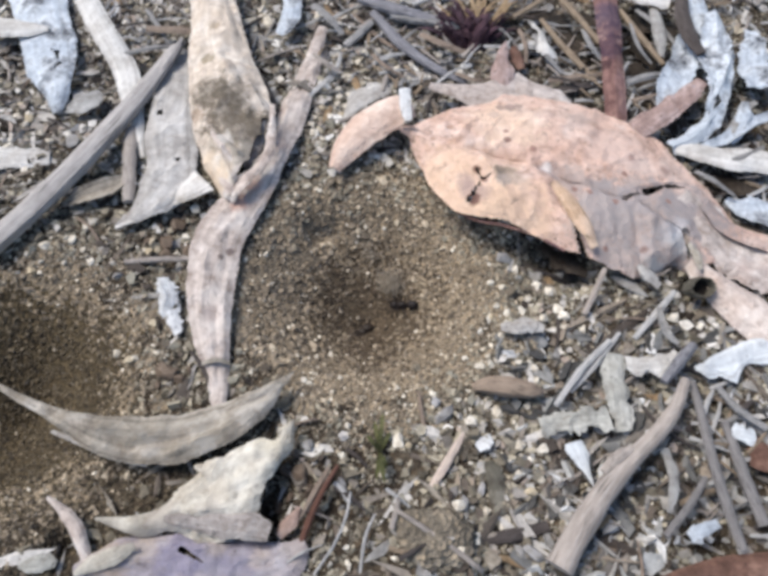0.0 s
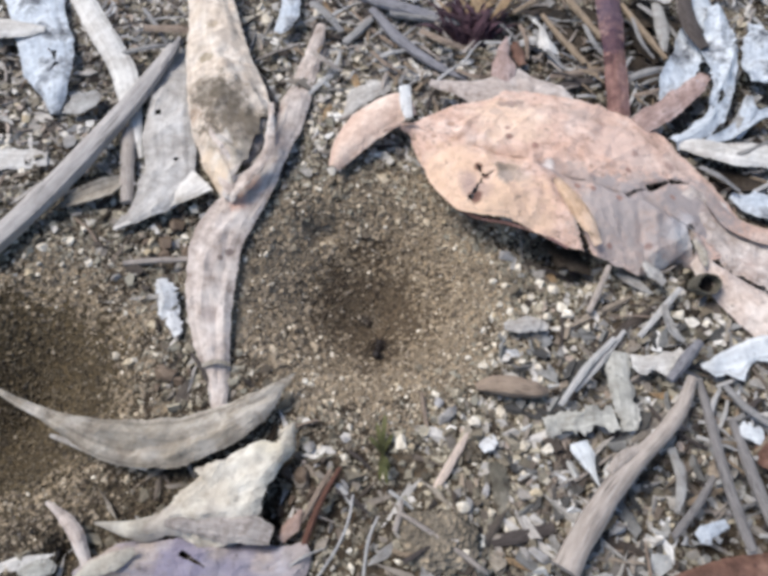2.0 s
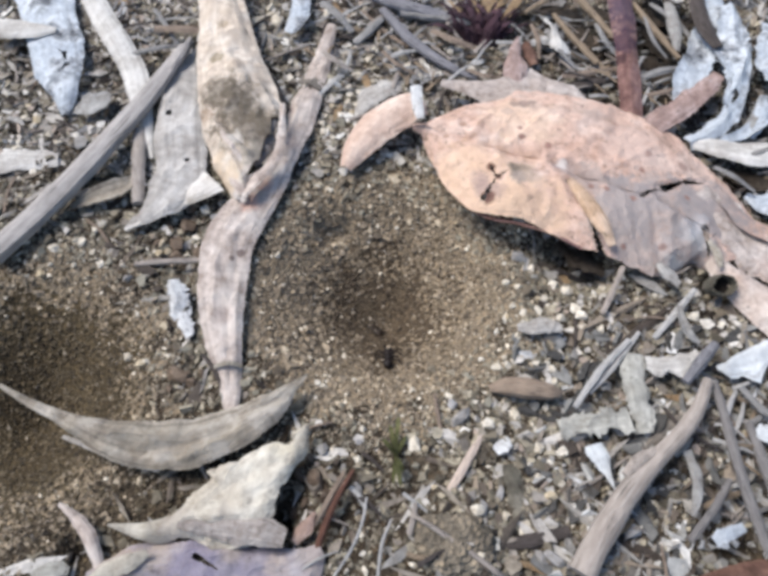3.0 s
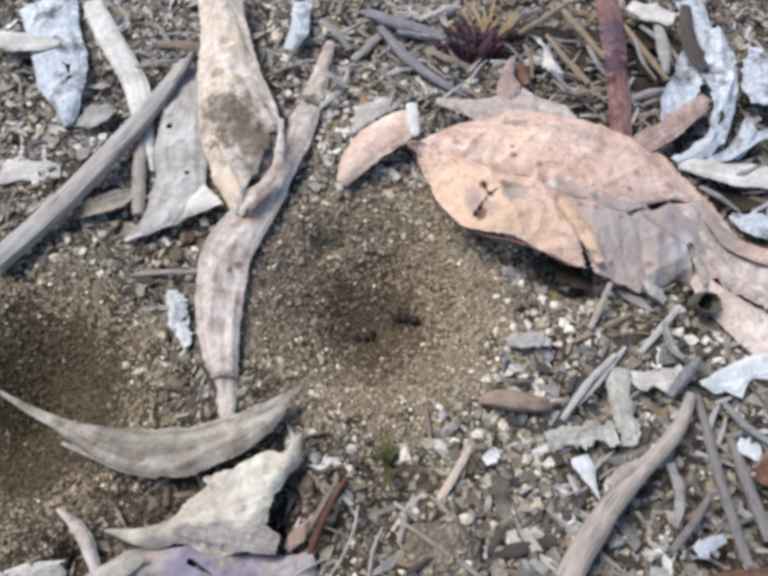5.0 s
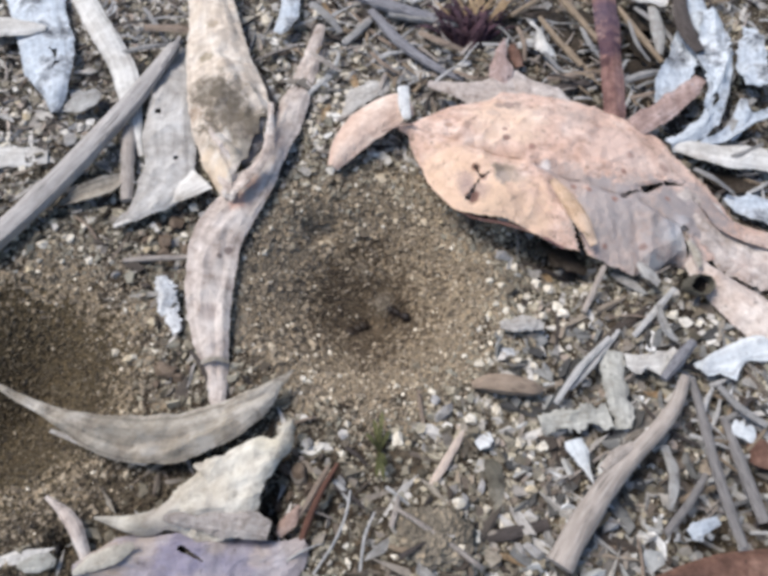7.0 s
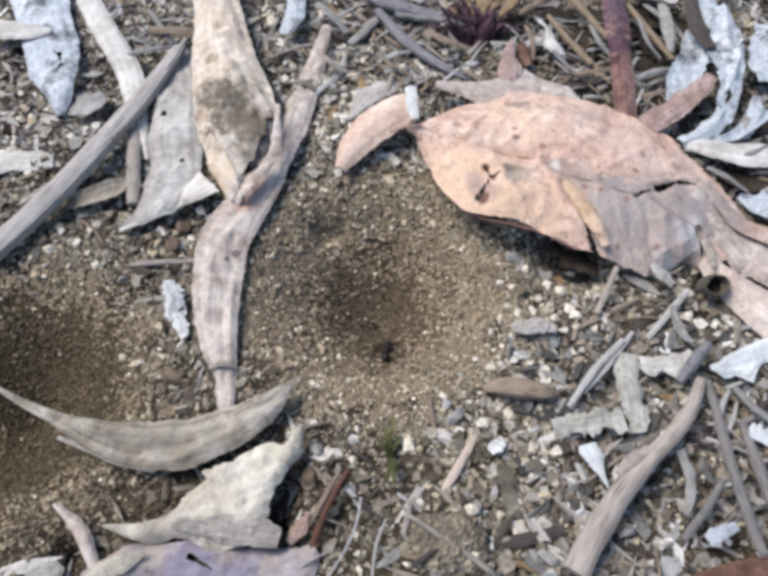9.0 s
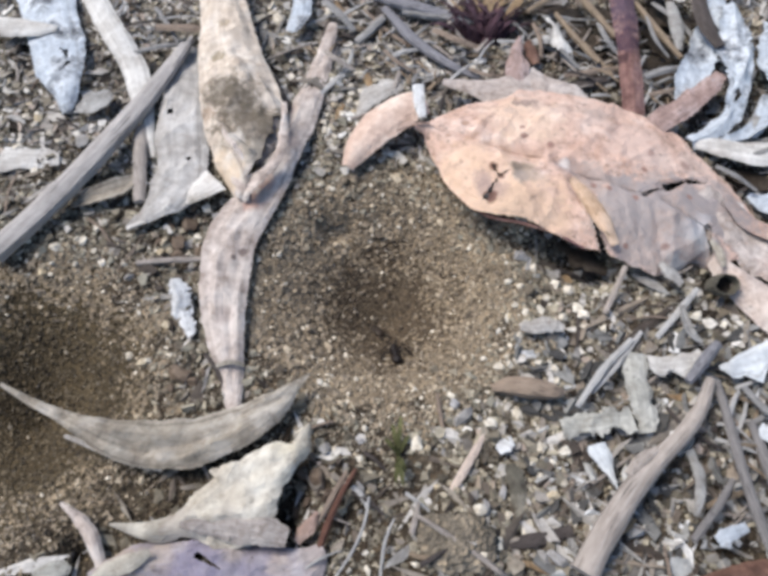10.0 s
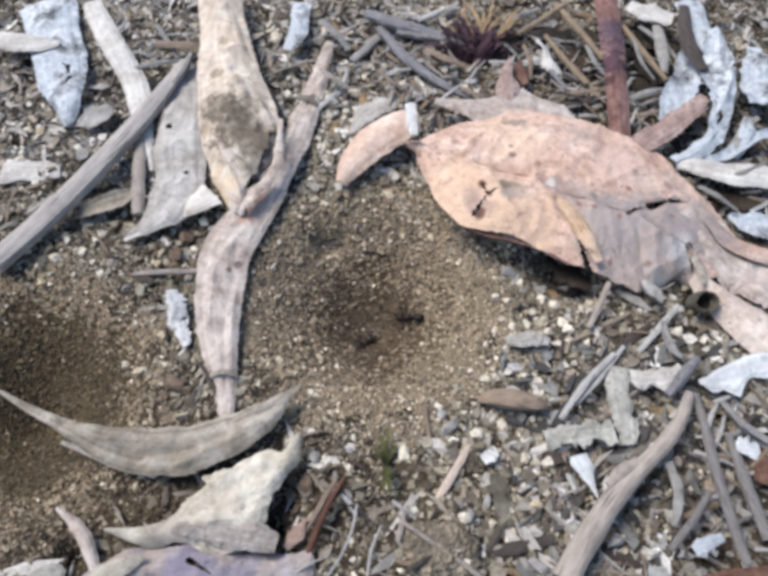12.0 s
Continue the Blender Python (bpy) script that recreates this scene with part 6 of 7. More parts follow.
leaf("gap_shade_leaf", "dark leaf-shaped sheet added for the shade of a gap", "leaf", [(74.17, 78.48, -0.2, 1.43, 0.86), (74.03, 63.73, 0.4, 2.44, 2.44), (71.38, 56.27, -0.2, 0.54, 0.64)], BROWN_AND_GAP_SHADE, "decayed leaves", jag=0.8, cup=-0.3, wave=0.9, ragged=0.25, seed=84, nv=18, nu=8)
leaf("gap_shade_leaf", "dark leaf-shaped sheet added for the shade of a gap", "leaf", [(-67.09, 30.07, -0.2, 1.24, 0.82), (-63.54, 33.58, 0.4, 2.58, 2.54), (-59.13, 36.19, -0.2, 0.58, 0.87)], BROWN_AND_GAP_SHADE, "decayed leaves", jag=0.8, cup=-0.3, wave=0.9, ragged=0.25, seed=85, nv=18, nu=8)
leaf("gap_shade_leaf", "dark leaf-shaped sheet added for the shade of a gap", "leaf", [(48.79, 78.21, 0, 1.74, 1.1), (50.96, 70.31, 0.6, 2.65, 2.64), (47.34, 60.89, 0, 0.56, 0.79)], BROWN_AND_GAP_SHADE, "decayed leaves", jag=0.8, cup=-0.3, wave=0.9, ragged=0.25, seed=92, nv=18, nu=8)
leaf("gap_shade_leaf", "dark leaf-shaped sheet added for the shade of a gap", "leaf", [(61.15, 80.05, 0, 2.16, 1.42), (64.53, 73.83, 0.6, 4.35, 4.25), (70.06, 71.06, 0, 1.09, 1.44)], BROWN_AND_GAP_SHADE, "decayed leaves", jag=0.8, cup=-0.3, wave=0.9, ragged=0.25, seed=93, nv=18, nu=8)
leaf("gap_shade_leaf", "dark leaf-shaped sheet added for the shade of a gap", "leaf", [(31.92, 65.89, 0, 1.83, 1.16), (35.95, 61.84, 0.6, 3.58, 3.51), (41.21, 57.64, 0, 0.79, 1.1)], BROWN_AND_GAP_SHADE, "decayed leaves", jag=0.8, cup=-0.3, wave=0.9, ragged=0.25, seed=94, nv=18, nu=8)
leaf("gap_shade_leaf", "dark leaf-shaped sheet added for the shade of a gap", "leaf", [(57.71, 49.82, 0, 1.47, 0.87), (60.52, 43.24, 0.6, 2.98, 2.93), (65.58, 40.94, 0, 0.75, 0.9)], BROWN_AND_GAP_SHADE, "decayed leaves", jag=0.8, cup=-0.3, wave=0.9, ragged=0.25, seed=95, nv=18, nu=8)
leaf("gap_shade_leaf", "dark leaf-shaped sheet added for the shade of a gap", "leaf", [(76.6, 42.38, 0, 1.57, 1.04), (77.06, 33.4, 0.6, 3.16, 3.11), (79.45, 29.89, 0, 0.82, 1.09)], BROWN_AND_GAP_SHADE, "decayed leaves", jag=0.8, cup=-0.3, wave=0.9, ragged=0.25, seed=96, nv=18, nu=8)
leaf("gap_shade_leaf", "dark leaf-shaped sheet added for the shade of a gap", "leaf", [(50.9, -3.93, 0, 1.41, 0.86), (54.18, -8.27, 0.6, 2.78, 2.73), (58.19, -10.9, 0, 0.63, 0.84)], BROWN_AND_GAP_SHADE, "decayed leaves", jag=0.8, cup=-0.3, wave=0.9, ragged=0.25, seed=97, nv=18, nu=8)


# ---- near right: sticks and flakes ----
thick_stick = stick("forked_stick", "thick weathered grey-brown stick", "stick",
      [(50.78, -19.87, 3.4, 0.86, 0.86), (48.07, -24.69, 3.6, 1.16, 1.17), (44.1, -29.05, 3.8, 1.33, 1.34), (39.48, -33.08, 4, 1.56, 1.58), (35.17, -36.98, 4, 1.85, 1.88), (31.48, -41.16, 4, 1.96, 1.98), (28.35, -45.14, 3.8, 2.13, 2.16), (25.55, -49.35, 3.4, 2.29, 2.32)], WOOD_PINK, flat=0.7, seed=15)
stub = link_mesh("branch_stub", tube_bm([(39.43, -32.2, 4.2, 1.02, 1.03), (36.59, -33.49, 4.6, 1.2, 1.21), (34.12, -35.73, 4.4, 0.83, 0.84)], flat=0.6, nv=12, seed=40), WOOD_PINK, label="broken stub of a side branch")
stub.parent = thick_stick
stub.matrix_parent_inverse = Matrix.Translation(thick_stick.location).inverted()
stick("seed_pod", "smooth brown spindle-shaped pod", "seed pod", [(15.11, -20.43, 1.4, 0.71, 0.7), (17.96, -20.31, 2, 1.7, 1.68), (21.21, -20.74, 2.2, 1.98, 1.95), (24.92, -21.28, 2, 1.53, 1.51), (27.11, -21.31, 1.4, 0.45, 0.45)], POD, flat=0.8, knots=0.05, seed=16)
stick("pale_twig", "thin pale twig lying in litter", "twig", [(28.76, -23.89, 1.8, 0.47, 0.47), (33.58, -17.97, 2.4, 0.72, 0.72), (39.74, -11.95, 2, 0.5, 0.5)], WOOD_PALE, seed=17)
stick("pale_twig", "thin pale twig lying in litter", "twig", [(31.68, -21.31, 1.4, 0.4, 0.4), (36.49, -16.53, 1.8, 0.57, 0.57), (41.96, -10.22, 1.4, 0.42, 0.42)], WOOD_PALE, seed=18)
stick("pale_twig", "thin pale twig lying in litter", "twig", [(44.28, -11.48, 1.6, 0.5, 0.49), (48.94, -6.7, 2.2, 0.67, 0.67), (53.18, -2.26, 2.4, 0.51, 0.51)], WOOD_PALE, seed=19)
stick("brown_twig", "thin red-brown twig under the leaf", "twig", [(36.21, -6.53, 1.5, 0.51, 0.51), (38.28, -2.86, 2.2, 0.6, 0.6), (40.9, 2.07, 3.4, 0.52, 0.52)], WOOD_PINK, seed=20)
stick("dark_stick", "short slate-grey weathered stick in litter", "stick", [(53.51, -13.52, 3.6, 0.78, 0.79), (50.13, -16.92, 3.8, 1.15, 1.16), (47.06, -20.24, 3.2, 0.76, 0.76)], WOOD_SLATE, seed=41, nv=16)
leaf("grey_curl", "grey curled leaf scrap on twigs", "leaf", [(49.38, -5.73, 3, 0.37, 0.37), (49.01, -9, 3.6, 0.66, 0.65), (49.74, -11.58, 3.4, 0.69, 0.69), (51.46, -12.9, 2.6, 0.3, 0.3)], GREYLEAF, cup=0.8, wave=0.5, seed=58, nv=24, nu=6)
leaf("brown_scrap", "amber-brown leaf scrap beside sticks", "leaf", [(59.7, -29.09, 1.8, 0.92, 0.92), (60.95, -32.43, 2.2, 2.38, 2.35), (63.63, -34.68, 1.8, 1.45, 1.44)], RUST, cup=-0.6, wave=0.6, ragged=0.2, jag=0.42, seed=59, nv=16, nu=8)
leaf("blue_chip_far", "bright blue-white chip of bark", "bark", [(56.76, -28.75, 2.2, 1.4, 1.22), (58.24, -29.12, 2.6, 1.76, 1.73), (60.45, -29.31, 2.2, 1.06, 1.05)], SNOWBARK, cup=-0.4, wave=0.5, ragged=0.06, jag=0.9, seed=61, nv=14, nu=8)
stick("pale_grass", "thin pale curved grass stem", "stem", [(-5.19, -38.26, 2.4, 0.19, 0.19), (-5.9, -42.33, 2.6, 0.23, 0.24), (-7.64, -46.14, 2.2, 0.23, 0.23), (-10.43, -50.15, 1.6, 0.18, 0.18)], WOOD_PALE, nv=16, nu=6, seed=42)
stick("pale_grass", "thin pale curved grass stem", "stem", [(-1.43, -41.45, 1.8, 0.19, 0.19), (-2.88, -45.1, 2.2, 0.27, 0.27), (-3.55, -49.84, 1.8, 0.22, 0.22)], WOOD_PALE, nv=16, nu=6, seed=43)
stick("brown_grass", "thin brown stem in litter", "stem", [(-13.06, -42.22, 2, 0.38, 0.38), (-10.94, -38.68, 2.6, 0.54, 0.54), (-8.7, -34.45, 2.4, 0.4, 0.39)], WOOD_BROWN, nv=14, nu=6, seed=44)
stick("brown_twig", "thin reddish-brown twig beside the pit", "twig", [(5.95, -21, 0.6, 0.25, 0.25), (6.26, -24.21, 1, 0.41, 0.41), (6.67, -27.11, 0.8, 0.33, 0.33)], WOOD_BROWN, nv=12, nu=6, seed=45)
leaf("grey_flake", "grey flake of bark with a cream edge", "bark", [(25.68, -26.93, 1.6, 1.83, 1.8), (29.05, -26.55, 2, 2.01, 2.13), (33.19, -26.03, 2, 1.86, 2.32), (37.29, -25.55, 1.6, 1.36, 2.84)], PALEOLIVE, cup=-0.3, wave=1.2, ragged=0.35, jag=0.9, seed=34, nv=36, nu=14)
leaf("grey_leaf_strip", "grey strip of leaf", "leaf", [(39.96, -14.34, 1.6, 1.95, 1.95), (39.58, -19.87, 2.2, 2.16, 2.15), (39.55, -24.22, 2.2, 2.12, 2.11), (39.74, -28.15, 1.4, 1.17, 1.33)], PALEOLIVE, cup=-0.5, wave=0.9, ragged=0.15, jag=0.6, seed=35, nv=30, nu=10)
leaf("pale_bark_chip", "pale grey chip of bark", "bark", [(41.79, -16.44, 2.2, 1.69, 1.84), (45.86, -16.6, 2.6, 1.84, 1.99), (51.07, -15.5, 2.2, 1.46, 1.8)], WHITEBARK, cup=-0.5, wave=0.49, ragged=0.06, jag=0.9, seed=36, nv=18, nu=8)
leaf("white_bark_chip", "bright blue-white chip of bark", "bark", [(69.75, -12.54, 2, 2.6, 1.89), (64.37, -13.77, 2.6, 2.87, 2.2), (60.51, -15.08, 2.8, 3.75, 2.1), (57.94, -16.19, 2.8, 4.68, 2.07), (55.65, -16.93, 2.6, 2.25, 1.76), (53.56, -17.15, 1.8, 0.36, 0.36)], SNOWBARK, cup=-0.6, wave=0.91, ragged=0.06, jag=0.9, seed=37, nv=22, nu=12)
leaf("white_sliver", "pointed white sliver of bark", "bark", [(30.88, -30.02, 1.8, 2.04, 1.86), (31.45, -32.11, 2.1, 1.51, 1.42), (32.23, -34.36, 2, 0.91, 0.83), (33.15, -37.05, 1.4, 0.12, 0.12)], SNOWBARK, cup=-0.4, wave=0.4, jag=0.42, seed=38, nv=18, nu=6)
stick("tan_splinter", "pale orange-tan splinter of wood", "splinter", [(6.76, -38.3, 1.6, 0.45, 0.45), (9.01, -35.12, 2, 0.76, 0.76), (11.55, -31.18, 2, 0.7, 0.7), (13.19, -28.37, 1.6, 0.32, 0.32)], wood_mat("tan_wood", (0.48, 0.37, 0.30), (0.68, 0.56, 0.48), (0.78, 0.68, 0.60)), flat=0.5, seed=21)
stick("litter_stick", "grey-brown weathered stick in litter", "stick", [(52.37, -19.75, 2, 0.69, 0.69), (52.39, -25.94, 2.4, 0.88, 0.88), (52.33, -31.71, 2.6, 0.93, 0.93), (52.53, -37.11, 2.6, 0.91, 0.91), (53.12, -42.22, 2.4, 0.89, 0.89), (53.88, -46.71, 2, 0.81, 0.81)], WOOD_DIM, flat=0.6, seed=22)
stick("litter_stick", "brown weathered stick in litter", "stick", [(56.41, -26.49, 1.6, 0.76, 0.76), (56.75, -32.71, 2, 1.02, 1.02), (57.31, -38.09, 2, 1.07, 1.07), (58.24, -43.16, 1.8, 0.98, 0.98)], WOOD_DIM, flat=0.6, seed=23)
stick("litter_stick", "grey weathered stick in litter", "stick", [(51.24, -35.69, 1.4, 0.53, 0.54), (47.52, -39.94, 1.8, 0.69, 0.69), (42.84, -44.67, 1.6, 0.61, 0.62)], WOOD_DIM, flat=0.6, seed=24)
stick("litter_stick", "thin grey stick in litter", "stick", [(56.4, -20.95, 2.4, 0.58, 0.58), (58.79, -24.97, 2.6, 0.76, 0.76), (62.61, -28.14, 2.4, 0.66, 0.66)], WOOD_GREY, flat=0.6, seed=25)
stick("litter_stick", "dark grey weathered stick in litter", "stick", [(13.13, -45.25, 1, 0.63, 0.63), (19.09, -44.61, 1.4, 1.13, 1.11), (25.28, -43.15, 1.2, 0.85, 0.84)], WOOD_DARK, flat=0.5, seed=26)
leaf("rust_leaf", "rust-orange leaf with a rolled edge", "leaf", [(39.39, -51.23, 2.4, 0.38, 0.51), (44.06, -50.11, 3, 0.91, 1.91), (49.88, -49.03, 3.4, 1.34, 3.28), (58.85, -48.51, 3, 1.74, 4.06)], RUST, cup=-1.4, wave=0.5, seed=39)
leaf("grey_sliver", "grey upright leaf sliver", "leaf", [(45.35, -31.1, 1.8, 0.85, 0.68), (45.75, -35.14, 2.2, 1.05, 0.81), (45.16, -38.5, 2, 0.83, 0.68), (44.04, -41.23, 1.6, 0.36, 0.36)], GREYLEAF, cup=-0.6, wave=0.4, jag=0.3, seed=40, nv=16, nu=6)
leaf("grey_chip", "dark greenish-grey chip on the soil", "leaf", [(17.06, -32.95, 1.2, 1.29, 1.29), (17.63, -36.91, 1.5, 1.73, 1.57), (17.91, -41.33, 1.2, 1.07, 1.07)], OLIVELIP, cup=-0.4, wave=0.4, jag=0.42, seed=41, nv=14, nu=6)
leaf("blue_chip", "blue-grey chip of bark", "bark", [(46.56, -44.77, 1.4, 0.93, 0.92), (48.61, -43.91, 1.8, 1.47, 1.58), (51.59, -42.9, 1.4, 0.82, 0.81)], BARK, cup=-0.5, wave=0.42, ragged=0.06, jag=0.9, seed=42, nv=14, nu=6)
leaf("grey_shell_chip", "thin pale grey chip beside the pit", "leaf", [(20.8, -9.25, 1.2, 0.78, 0.78), (23.55, -9.24, 1.6, 1.66, 1.35), (26.25, -8.65, 1.6, 1.5, 1.77), (28.73, -9.22, 1.2, 0.61, 0.8)], PALE, cup=-0.4, wave=0.8, ragged=0.15, jag=0.5, seed=43, nv=16, nu=6)

# ---- a clod of soil ----
def soil_clod(x, y, rx, ry, rz, seed):
    bm = bmesh.new()
    bmesh.ops.create_icosphere(bm, subdivisions=5, radius=1)
    for v in bm.verts:
        d = v.co.copy()
        k = 1 + 0.22 * noise.noise(d * 1.6 + Vector((seed, 0, 0))) + 0.14 * noise.noise(d * 5 + Vector((0, seed, 0))) + 0.07 * noise.noise(d * 13)
        v.co = Vector((d.x * rx, d.y * ry, d.z * rz)) * k + Vector((x, y, float(height(x, y))))
    return tagged(link_mesh("soil_clod", bm, CLOD, centre=(x, y, float(height(x, y)) - rz * 0.8)), "olive-brown clod of hardened gritty soil", "soil clod")


CLOD = ground_mat("clod_soil", (0.125, 0.106, 0.082), (0.235, 0.203, 0.16), (0.40, 0.355, 0.285), 1500)
soil_clod(7.57, -45.25, 6.4, 4.6, 1.9, 3)

# ---- a seedling, pebbles and small litter ----
seedling = tagged(new("seedling"), "tiny green weed seedling in the soil", "plant")
sx, sy = (-0.71, -32.09)
seedling.location = (sx * MM, sy * MM, float(height(sx, sy)) * MM)
part_bm = tube_bm([(0, 0, -0.5, .25, .25), (0.2, 0.5, 2, .22, .22), (0.1, 1.2, 4, .18, .18)], nv=8, nu=6)
link_mesh("stem", part_bm, GREEN, seedling)
for k, (ang, lng) in enumerate(((60, 3.6), (100, 5.0), (130, 3.2), (265, 4.6), (290, 3.2), (85, 6.0), (278, 5.2))):
    ca, sa = math.cos(radians(ang)), math.sin(radians(ang))
    lb = blade_bm([(0, .4, 1.0, .15, .15), (ca * lng * .4, .4 + sa * lng * .4, 2.2 + k * .2, .32, .32), (ca * lng * .8, .4 + sa * lng * .8, 2.3 + k * .2, .36, .36), (ca * lng, .4 + sa * lng, 1.8 + k * .2, .1, .1)], cup=0.2, wave=0.3, thick=0.12, nv=10, nu=4, seed=60 + k)
    link_mesh("leaf", lb, GREEN, seedling)


def pebble_mesh(name, seed, mat):
    bm = bmesh.new()
    r = random.Random(seed)
    sx, sy, sz = r.uniform(0.8, 1.2), r.uniform(0.65, 1.0), r.uniform(0.45, 0.75)
    for _ in range(13):
        d = Vector((r.gauss(0, 1), r.gauss(0, 1), r.gauss(0, 1))).normalized() * r.uniform(0.42, 0.55)
        bm.verts.new((d.x * sx, d.y * sy, d.z * sz))
    bmesh.ops.convex_hull(bm, input=bm.verts[:])
    bmesh.ops.delete(bm, geom=[v for v in bm.verts if not v.link_faces], context="VERTS")
    bmesh.ops.bevel(bm, geom=bm.edges[:], offset=0.02, segments=1, affect="EDGES")
    sharpen(bm, 0.2)
    for v in bm.verts:
        v.co *= MM
    me = bpy.data.meshes.new(name)
    bm.to_mesh(me)
    bm.free()
    me.polygons.foreach_set("use_smooth", np.full(len(me.polygons), True))
    me.materials.append(mat)
    return me


pebble_meshes = {c: [pebble_mesh("pebble", 10 * i + k, STONES[c]) for k in range(4)] for i, c in enumerate(STONES)}
rp = random.Random(5)


def pebble(x, y, size, tone):
    ob = new("pebble", rp.choice(pebble_meshes[tone]))
    z = float(height(x, y))
    ob.matrix_basis = pose(x * MM, y * MM, (z + size * 0.2) * MM, rp.uniform(-20, 20), rp.uniform(-20, 20), rp.uniform(0, 360)) @ Matrix.Scale(size, 4)
    words = {"cream": "cream-white angular pebble on the soil", "ochre": "ochre-yellow pebble on the soil", "grey": "grey pebble on the soil", "brown": "brown lump of hard soil"}
    tagged(ob, words[tone], "pebble", "pebbles on the soil")


pebble(*(-33.24, 75.77), 4.2, "cream")
pebble(*(-28.15, 76.14), 4.0, "cream")
pebble(*(-29.56, 68.21), 4.4, "grey")
pebble(*(-21.94, 59.36), 2.4, "cream")
pebble(*(-12.52, 45.41), 2.6, "ochre")
pebble(*(-10.43, 47.19), 2.6, "cream")
pebble(*(-9.02, 43.93), 2.4, "ochre")
pebble(*(-15.29, 40.46), 3.0, "cream")
pebble(*(-14.13, 34.3), 2.4, "cream")
pebble(*(-4.66, 53.46), 2.6, "cream")
pebble(*(-11.63, 55.82), 2.6, "grey")
pebble(*(-13.59, 62.31), 2.4, "grey")
pebble(*(5.66, 53.46), 2.8, "cream")
pebble(*(11.9, 51.45), 2.6, "cream")
pebble(*(-77.12, 41.47), 3.0, "ochre")
pebble(*(-79.21, 33.76), 2.6, "cream")
pebble(*(-71.44, 35.82), 2.6, "cream")
pebble(*(-71.75, 12.33), 2.4, "ochre")
pebble(*(-65.6, 8.88), 2.2, "cream")
pebble(*(-56.35, 5.52), 2.0, "cream")
pebble(*(-67.1, 3.88), 2.2, "ochre")
pebble(*(-50.09, 2.25), 2.2, "grey")
pebble(*(-61.03, 10.36), 2.2, "cream")
pebble(*(-13.41, 45.85), 2.3, "ochre")
pebble(*(-7.58, 50.37), 2.2, "cream")
pebble(*(-4.91, 55.03), 2.3, "cream")
pebble(*(-30.22, 69.07), 3.1, "ochre")
pebble(*(-28.43, 75.24), 3.2, "cream")
pebble(*(-15.19, 38.61), 2.2, "cream")
pebble(*(-16.19, 41.47), 1.8, "cream")
pebble(*(-48.45, -12.43), 2.2, "cream")
pebble(*(-45.13, -14.79), 2.9, "ochre")
pebble(*(17.14, -16.19), 1.8, "cream")
pebble(*(26.24, -18.65), 1.6, "cream")
pebble(*(31.41, 0.12), 2.7, "cream")
pebble(*(23.07, 6.86), 3.1, "grey")
pebble(*(33.03, -6.07), 2.3, "cream")
pebble(*(19.02, -24.21), 2.3, "cream")
pebble(*(25.64, -30.89), 2.2, "cream")
pebble(*(15.56, -37.56), 2.5, "grey")
pebble(*(3.85, -42.75), 1.8, "cream")
pebble(*(18.95, -42.75), 2.3, "cream")
pebble(*(12.31, -40.19), 2.5, "grey")
pebble(*(-77.62, 43.35), 2.3, "cream")
pebble(*(-80.66, 46.59), 2.0, "ochre")
pebble(*(-50.13, 27.75), 1.8, "cream")
pebble(*(-41.93, -7.57), 2.3, "ochre")
pebble(*(-42.82, 8.32), 3.6, "brown")
pebble(*(41.99, 2.25), 1.8, "cream")
pebble(*(37.98, 0.12), 2.0, "cream")
pebble(*(43.81, -3.01), 2.2, "cream")
pebble(*(47.52, -2.5), 1.6, "cream")
pebble(*(25.89, -1.98), 1.8, "ochre")
pebble(*(30.35, 4.97), 2.3, "grey")
pebble(*(9.92, -25.06), 4.0, "grey")
pebble(*(8.78, -22.91), 2.3, "grey")
pebble(*(2.49, -29.66), 2.7, "cream")
pebble(*(-6.54, -36.41), 2.0, "grey")
pebble(*(11.54, -47), 2.3, "cream")
pebble(*(20.41, -47), 2.5, "grey")
pebble(*(22.63, -47), 3.6, "grey")
pebble(*(-12.51, -11.96), 1.3, "cream")
pebble(*(-12.98, -18.92), 1.3, "cream")
pebble(*(49.18, -34.47), 1.8, "cream")
pebble(*(-37.72, -17.11), 4.5, "brown")
pebble(*(-52, 32.4), 2.2, "grey")
pebble(*(-66.05, 35.13), 4.1, "grey")
pebble(*(0.1, 17.07), 1.3, "cream")
pebble(*(11.75, 15.87), 1.3, "ochre")
pebble(*(19.67, -6.07), 1.6, "ochre")
pebble(*(23.26, -37.94), 2.3, "ochre")
pebble(*(35.06, -43.47), 3.1, "grey")
